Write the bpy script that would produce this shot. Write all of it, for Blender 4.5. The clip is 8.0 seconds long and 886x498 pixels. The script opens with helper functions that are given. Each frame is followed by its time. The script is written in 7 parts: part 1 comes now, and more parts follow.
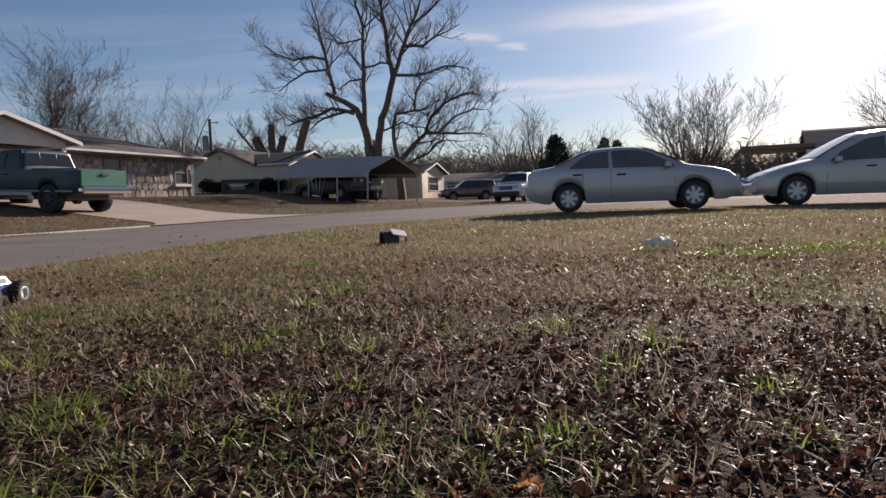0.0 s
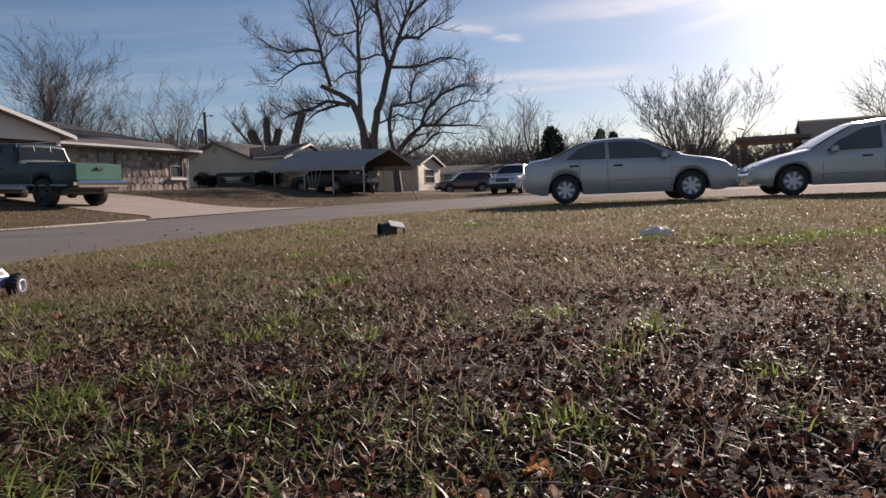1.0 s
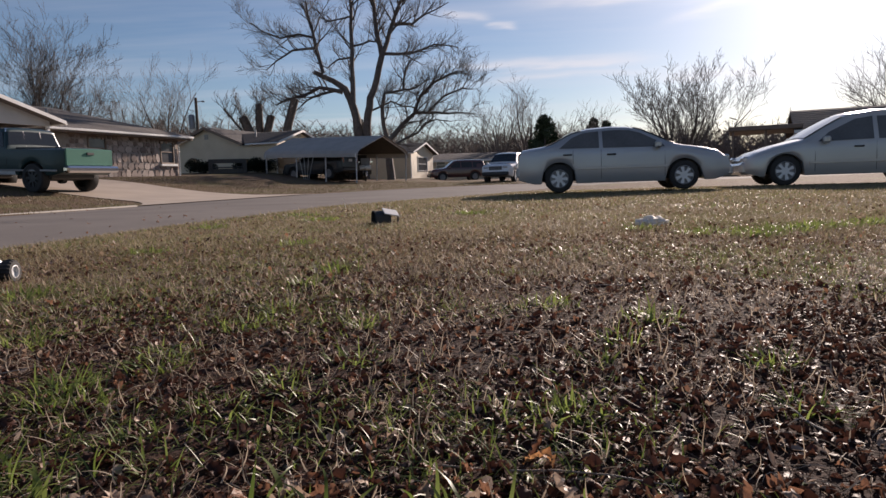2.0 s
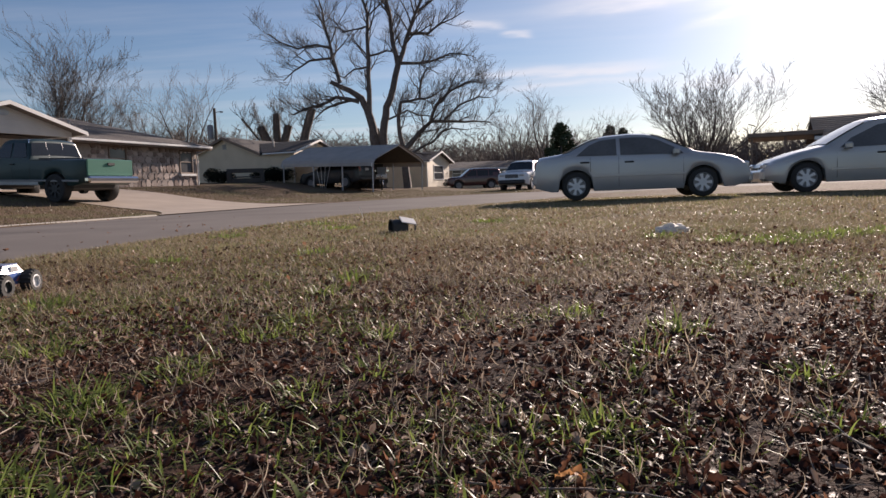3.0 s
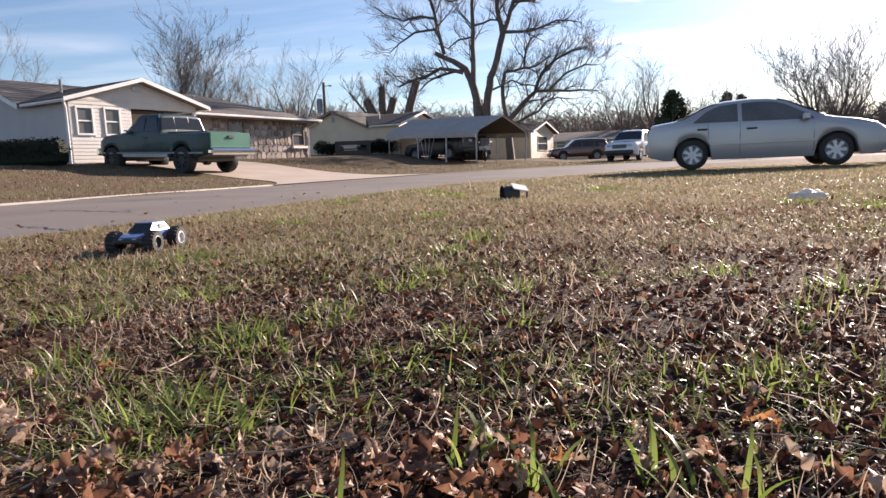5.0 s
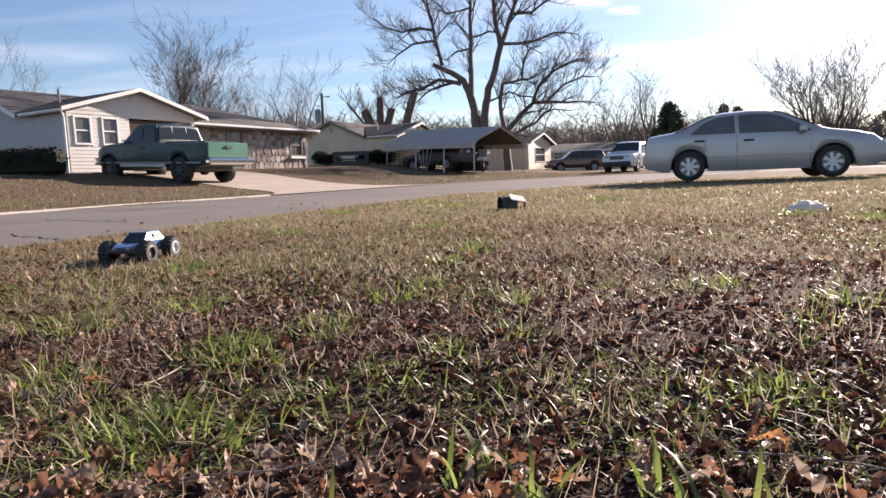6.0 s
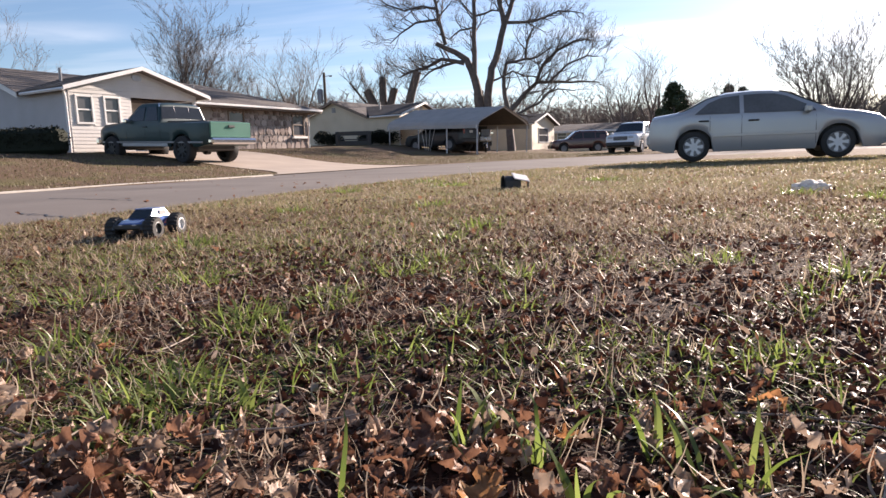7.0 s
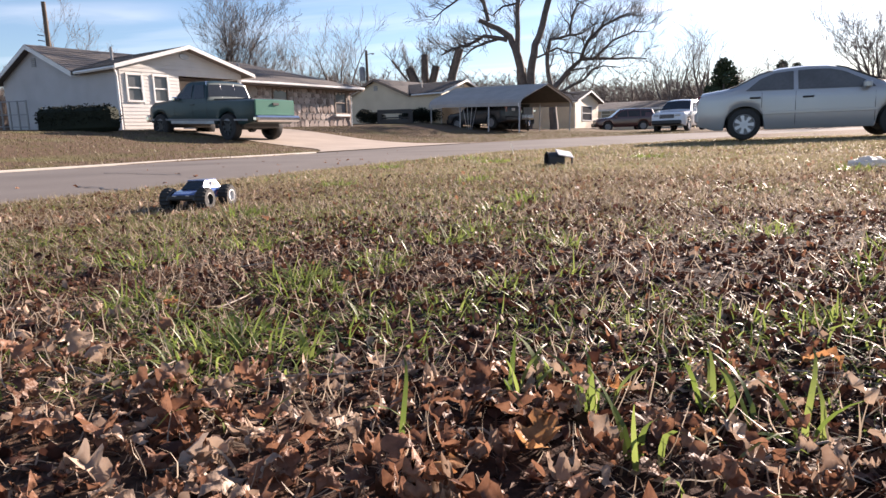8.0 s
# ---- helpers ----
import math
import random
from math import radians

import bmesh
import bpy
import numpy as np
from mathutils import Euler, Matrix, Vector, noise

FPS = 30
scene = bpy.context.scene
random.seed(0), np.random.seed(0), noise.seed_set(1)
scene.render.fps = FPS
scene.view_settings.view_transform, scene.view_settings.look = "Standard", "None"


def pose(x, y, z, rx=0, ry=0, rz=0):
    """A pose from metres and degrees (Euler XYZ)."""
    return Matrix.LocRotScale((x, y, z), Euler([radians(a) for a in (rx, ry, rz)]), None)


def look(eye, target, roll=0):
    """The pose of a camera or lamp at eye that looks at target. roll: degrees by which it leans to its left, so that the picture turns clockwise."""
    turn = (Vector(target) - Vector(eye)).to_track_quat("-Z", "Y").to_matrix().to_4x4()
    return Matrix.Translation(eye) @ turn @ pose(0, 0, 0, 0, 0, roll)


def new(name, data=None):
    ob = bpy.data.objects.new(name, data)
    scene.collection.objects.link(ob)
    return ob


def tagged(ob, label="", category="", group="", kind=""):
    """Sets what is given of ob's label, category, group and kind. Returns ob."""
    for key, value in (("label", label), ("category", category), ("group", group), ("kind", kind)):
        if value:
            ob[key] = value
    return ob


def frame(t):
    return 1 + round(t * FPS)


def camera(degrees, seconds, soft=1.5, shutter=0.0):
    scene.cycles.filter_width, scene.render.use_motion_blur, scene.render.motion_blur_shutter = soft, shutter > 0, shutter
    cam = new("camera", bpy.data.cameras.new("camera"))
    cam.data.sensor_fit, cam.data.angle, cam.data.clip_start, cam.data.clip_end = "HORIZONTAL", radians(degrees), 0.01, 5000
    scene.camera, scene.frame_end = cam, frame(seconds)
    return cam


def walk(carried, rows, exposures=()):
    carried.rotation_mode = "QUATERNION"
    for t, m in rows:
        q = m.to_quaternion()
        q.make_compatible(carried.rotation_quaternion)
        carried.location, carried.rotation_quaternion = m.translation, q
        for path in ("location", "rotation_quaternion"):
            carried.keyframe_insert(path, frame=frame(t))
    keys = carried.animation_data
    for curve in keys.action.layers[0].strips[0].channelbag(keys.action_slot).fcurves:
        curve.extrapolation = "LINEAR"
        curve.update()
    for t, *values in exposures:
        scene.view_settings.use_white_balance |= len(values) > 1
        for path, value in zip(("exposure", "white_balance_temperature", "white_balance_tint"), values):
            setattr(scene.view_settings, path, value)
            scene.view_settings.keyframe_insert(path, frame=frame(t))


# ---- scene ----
cam = camera(67.7, 8.0)
PATH = [
    (0, (-0.54, 2.267, 0.403), (-0.658, 4.258, 0.257), -2.0),
    (0.5, (-0.547, 2.267, 0.406), (-0.671, 4.257, 0.252), -1.9),
    (1, (-0.556, 2.271, 0.392), (-0.664, 4.261, 0.223), -2.3),
    (1.5, (-0.553, 2.276, 0.399), (-0.55, 4.267, 0.208), -2.3),
    (1.7, (-0.562, 2.27, 0.397), (-0.601, 4.259, 0.19), -1.9),
    (2.8, (-0.579, 2.285, 0.391), (-0.703, 4.272, 0.201), -2.2),
    (3, (-0.585, 2.298, 0.392), (-0.719, 4.286, 0.213), -2.2),
    (3.5, (-0.627, 2.314, 0.361), (-0.981, 4.266, 0.102), -1.9),
    (4, (-0.672, 2.328, 0.333), (-1.089, 4.271, 0.109), -2.1),
    (4.2, (-0.681, 2.303, 0.335), (-1.113, 4.242, 0.101), -2.2),
    (5.3, (-0.687, 2.298, 0.342), (-1.124, 4.234, 0.092), -2.4),
    (5.5, (-0.692, 2.318, 0.339), (-1.123, 4.256, 0.095), -2.2),
    (6, (-0.688, 2.325, 0.339), (-1.117, 4.266, 0.121), -2.2),
    (6.5, (-0.691, 2.301, 0.324), (-1.116, 4.236, 0.05), -2.2),
    (7, (-0.691, 2.303, 0.323), (-1.128, 4.235, 0.048), -2.1),
    (7.5, (-0.705, 2.295, 0.315), (-1.162, 4.222, 0.037), -2.1),
    (8, (-0.705, 2.276, 0.297), (-1.259, 4.169, -0.036), -2.0),
]
EXPOSURE = 0.44
walk(cam, [(t, look(eye, target, roll)) for t, eye, target, roll in PATH], [(0.0, EXPOSURE + 0.16, 6650, 20), (1.5, EXPOSURE + 0.16, 6700, 20), (3.0, EXPOSURE + 0.30, 6700, 20), (3.6, EXPOSURE + 0.68, 6700, 20), (5.5, EXPOSURE + 1.08, 6720, 20), (7.5, EXPOSURE + 1.18, 6720, 20), (8.0, EXPOSURE + 1.28, 6720, 20)])

# ---- sky and sun ----
SUN_BEARING, SUN_HEIGHT = 29.0, 18.5      # degrees from +y towards +x, and above the horizon
sun_way = Vector((math.sin(radians(SUN_BEARING)) * math.cos(radians(SUN_HEIGHT)), math.cos(radians(SUN_BEARING)) * math.cos(radians(SUN_HEIGHT)), math.sin(radians(SUN_HEIGHT))))
sun = new("sun", bpy.data.lights.new("sun", "SUN"))
sun.data.energy, sun.data.angle, sun.data.color = 5.0, radians(0.6), (1.0, 0.89, 0.76)
sun.matrix_world = look(sun_way * 100, (0, 0, 0))


CLOUDS = [(6.8, 9.35, 8.0, 0.42, -0.1, 0.65), (8.5, 8.35, 6.0, 0.35, -0.1, 0.5), (24.0, 7.3, 8.5, 0.65, -0.5, 0.6), (3.0, 12.5, 1.2, 0.22, -0.1, 0.6),
          (0.0, 13.5, 2.0, 0.28, -0.2, 0.45), (14.5, 14.3, 8.5, 0.75, -0.1, 0.6), (20.5, 12.7, 4.0, 0.45, 0.8, 0.45), (-43.0, 9.9, 6.0, 0.6, 0.3, 0.2)]


def make_sky():
    world = bpy.data.worlds.new("sky")
    world.use_nodes = True
    scene.world = world
    nt = world.node_tree
    nt.nodes.clear()
    N, L = nt.nodes.new, nt.links.new
    sky = N("ShaderNodeTexSky")
    sky.sky_type, sky.sun_disc = "NISHITA", False
    sky.sun_elevation, sky.sun_rotation = radians(SUN_HEIGHT), radians(SUN_BEARING)
    sky.air_density, sky.dust_density, sky.ozone_density = 1.0, 0.25, 3.5
    co = N("ShaderNodeTexCoord")
    # thin streaks of high cloud, flat and wide
    div = N("ShaderNodeSeparateXYZ")
    L(co.outputs["Generated"], div.inputs[0])
    up = N("ShaderNodeMath"); up.operation = "MAXIMUM"; up.inputs[1].default_value = 0.04
    L(div.outputs["Z"], up.inputs[0])
    dx = N("ShaderNodeMath"); dx.operation = "DIVIDE"
    dy = N("ShaderNodeMath"); dy.operation = "DIVIDE"
    L(div.outputs["X"], dx.inputs[0]); L(up.outputs[0], dx.inputs[1])
    L(div.outputs["Y"], dy.inputs[0]); L(up.outputs[0], dy.inputs[1])
    flat = N("ShaderNodeCombineXYZ")
    L(dx.outputs[0], flat.inputs[0]); L(dy.outputs[0], flat.inputs[1])
    mp = N("ShaderNodeMapping")
    mp.inputs["Scale"].default_value = (0.16, 0.62, 1.0)
    mp.inputs["Location"].default_value = (0.75, 0.35, 0.0)
    mp.inputs["Rotation"].default_value = (0, 0, radians(9))
    L(flat.outputs[0], mp.inputs[0])
    cl = N("ShaderNodeTexNoise")
    cl.inputs["Scale"].default_value, cl.inputs["Detail"].default_value, cl.inputs["Roughness"].default_value = 1.0, 6.0, 0.55
    L(mp.outputs[0], cl.inputs["Vector"])
    ramp = N("ShaderNodeMapRange")
    ramp.inputs["From Min"].default_value, ramp.inputs["From Max"].default_value = 0.47, 0.76
    L(cl.outputs["Fac"], ramp.inputs["Value"])
    # the bright ring of haze round the sun
    dot = N("ShaderNodeVectorMath"); dot.operation = "DOT_PRODUCT"
    nrm = N("ShaderNodeVectorMath"); nrm.operation = "NORMALIZE"
    L(co.outputs["Generated"], nrm.inputs[0]); L(nrm.outputs[0], dot.inputs[0])
    dot.inputs[1].default_value = sun_way
    pos = N("ShaderNodeMath"); pos.operation = "MAXIMUM"; pos.inputs[1].default_value = 0.0
    L(dot.outputs["Value"], pos.inputs[0])
    wide = N("ShaderNodeMath"); wide.operation = "POWER"; wide.inputs[1].default_value = 14.0
    tight = N("ShaderNodeMath"); tight.operation = "POWER"; tight.inputs[1].default_value = 70.0
    L(pos.outputs[0], wide.inputs[0]); L(pos.outputs[0], tight.inputs[0])
    w2 = N("ShaderNodeMath"); w2.operation = "MULTIPLY"; w2.inputs[1].default_value = 1.1
    t2 = N("ShaderNodeMath"); t2.operation = "MULTIPLY_ADD"; t2.inputs[1].default_value = 5.0
    L(wide.outputs[0], w2.inputs[0]); L(tight.outputs[0], t2.inputs[0]); L(w2.outputs[0], t2.inputs[2])
    cloud_light = N("ShaderNodeMath"); cloud_light.operation = "MULTIPLY_ADD"
    cloud_light.inputs[1].default_value, cloud_light.inputs[2].default_value = 1.0, 9.0
    L(t2.outputs[0], cloud_light.inputs[0])
    # the long streaks low over the street: bearing, height, half length, half thickness (degrees), slope, strength
    def calc(op, a, c=None, d=None):
        n = N("ShaderNodeMath"); n.operation = op
        for i, v in enumerate((a, c, d)):
            if v is not None:
                if isinstance(v, (int, float)):
                    n.inputs[i].default_value = v
                else:
                    L(v, n.inputs[i])
        return n.outputs[0]

    az = calc("ARCTAN2", div.outputs["X"], div.outputs["Y"])
    el = calc("ARCSINE", div.outputs["Z"])
    rag = N("ShaderNodeTexNoise")
    rag.inputs["Scale"].default_value, rag.inputs["Detail"].default_value = 1.0, 7.0
    both = N("ShaderNodeCombineXYZ")
    L(calc("MULTIPLY", az, 9.0), both.inputs[0]); L(calc("MULTIPLY", el, 55.0), both.inputs[1])
    L(both.outputs[0], rag.inputs["Vector"])
    el_rag = calc("MULTIPLY_ADD", rag.outputs["Fac"], radians(1.6), calc("SUBTRACT", el, radians(0.8)))
    total = calc("MULTIPLY", ramp.outputs["Result"], 0.35)
    for bear, high, half, thick, slope, much in CLOUDS:
        da = calc("DIVIDE", calc("SUBTRACT", az, radians(bear)), radians(half))
        de = calc("DIVIDE", calc("SUBTRACT", el_rag, calc("MULTIPLY_ADD", da, radians(slope), radians(high))), radians(thick))
        away = calc("ADD", calc("POWER", calc("ABSOLUTE", da), 4.0), calc("MULTIPLY", de, de))
        body = calc("MULTIPLY", calc("EXPONENT", calc("MULTIPLY", away, -1.0)), much)
        total = calc("ADD", total, calc("MULTIPLY", body, calc("MULTIPLY_ADD", rag.outputs["Fac"], 1.4, 0.25)))
    cm = N("ShaderNodeMath"); cm.operation = "MINIMUM"; cm.inputs[1].default_value = 0.9
    L(total, cm.inputs[0])
    mix = N("ShaderNodeMix"); mix.data_type = "RGBA"
    cc = N("ShaderNodeCombineColor")
    for i, f in enumerate((0.97, 1.0, 1.04)):
        s = N("ShaderNodeMath"); s.operation = "MULTIPLY"; s.inputs[1].default_value = f
        L(cloud_light.outputs[0], s.inputs[0]); L(s.outputs[0], cc.inputs[i])
    L(cm.outputs[0], mix.inputs["Factor"]); L(sky.outputs[0], mix.inputs["A"]); L(cc.outputs[0], mix.inputs["B"])
    add = N("ShaderNodeMix"); add.data_type, add.blend_type = "RGBA", "ADD"
    add.inputs["Factor"].default_value = 1.0
    gl = N("ShaderNodeCombineColor")
    for i, f in enumerate((1.0, 0.97, 0.93)):
        s = N("ShaderNodeMath"); s.operation = "MULTIPLY"; s.inputs[1].default_value = f
        L(t2.outputs[0], s.inputs[0]); L(s.outputs[0], gl.inputs[i])
    L(mix.outputs["Result"], add.inputs["A"]); L(gl.outputs[0], add.inputs["B"])
    bg = N("ShaderNodeBackground")
    bg.inputs["Strength"].default_value = 0.055
    out = N("ShaderNodeOutputWorld")
    L(add.outputs["Result"], bg.inputs["Color"]); L(bg.outputs[0], out.inputs["Surface"])


make_sky()


# ---- materials ----
def mat(name, c1, c2=None, rough=0.7, scale=6.0, fine=60.0, bump=0.2, metal=0.0, coat=0.0, through_light=0.0, per=0.0, stretch=(1, 1, 1), depth=0.01, island=False, spec=0.5):
    """A surface that varies at two scales between two colours; through_light lets light shine through leaves."""
    m = bpy.data.materials.new(name)
    m.use_nodes = True
    nt = m.node_tree
    N, L = nt.nodes.new, nt.links.new
    b = nt.nodes["Principled BSDF"]
    c2 = c2 or tuple(v * 0.7 for v in c1)
    co = N("ShaderNodeTexCoord")
    mp = N("ShaderNodeMapping")
    mp.inputs["Scale"].default_value = stretch
    L(co.outputs["Object"], mp.inputs[0])
    big, small = N("ShaderNodeTexNoise"), N("ShaderNodeTexNoise")
    for n, s, d in ((big, scale, 5.0), (small, fine, 3.0)):
        n.inputs["Scale"].default_value, n.inputs["Detail"].default_value = s, d
        L(mp.outputs[0], n.inputs["Vector"])
    sm = N("ShaderNodeMath"); sm.operation = "MULTIPLY_ADD"; sm.inputs[1].default_value = 0.45
    L(small.outputs["Fac"], sm.inputs[0]); L(big.outputs["Fac"], sm.inputs[2])
    rg = N("ShaderNodeMapRange")
    rg.inputs["From Min"].default_value, rg.inputs["From Max"].default_value = 0.45, 0.98
    L(sm.outputs[0], rg.inputs["Value"])
    fac = rg.outputs["Result"]
    if per:
        if island:
            r = N("ShaderNodeNewGeometry").outputs["Random Per Island"]
        else:
            r = N("ShaderNodeObjectInfo").outputs["Random"]
        pm = N("ShaderNodeMix"); pm.inputs["Factor"].default_value = per
        L(fac, pm.inputs["A"]); L(r, pm.inputs["B"])
        fac = pm.outputs["Result"]
    mix = N("ShaderNodeMix"); mix.data_type = "RGBA"
    mix.inputs["A"].default_value, mix.inputs["B"].default_value = (*c1, 1), (*c2, 1)
    L(fac, mix.inputs["Factor"])
    L(mix.outputs["Result"], b.inputs["Base Color"])
    b.inputs["Metallic"].default_value, b.inputs["Specular IOR Level"].default_value = metal, spec
    b.inputs["Coat Weight"].default_value, b.inputs["Coat Roughness"].default_value = coat, 0.06
    rr = N("ShaderNodeMapRange")
    rr.inputs["To Min"].default_value, rr.inputs["To Max"].default_value = max(rough - 0.08, 0.02), min(rough + 0.08, 1)
    L(big.outputs["Fac"], rr.inputs["Value"]); L(rr.outputs["Result"], b.inputs["Roughness"])
    if bump:
        bp = N("ShaderNodeBump")
        bp.inputs["Strength"].default_value, bp.inputs["Distance"].default_value = bump, depth
        L(sm.outputs[0], bp.inputs["Height"]); L(bp.outputs[0], b.inputs["Normal"])
    if through_light:
        tr = N("ShaderNodeBsdfTranslucent")
        ms = N("ShaderNodeMixShader")
        ms.inputs[0].default_value = through_light
        L(mix.outputs["Result"], tr.inputs["Color"])
        L(b.outputs[0], ms.inputs[1]); L(tr.outputs[0], ms.inputs[2])
        L(ms.outputs[0], nt.nodes["Material Output"].inputs["Surface"])
    return m


def glass(name, tint=(0.02, 0.024, 0.028), rough=0.04):
    m = mat(name, tint, tuple(v * 0.6 for v in tint), rough, 1.5, 20, 0)
    return m


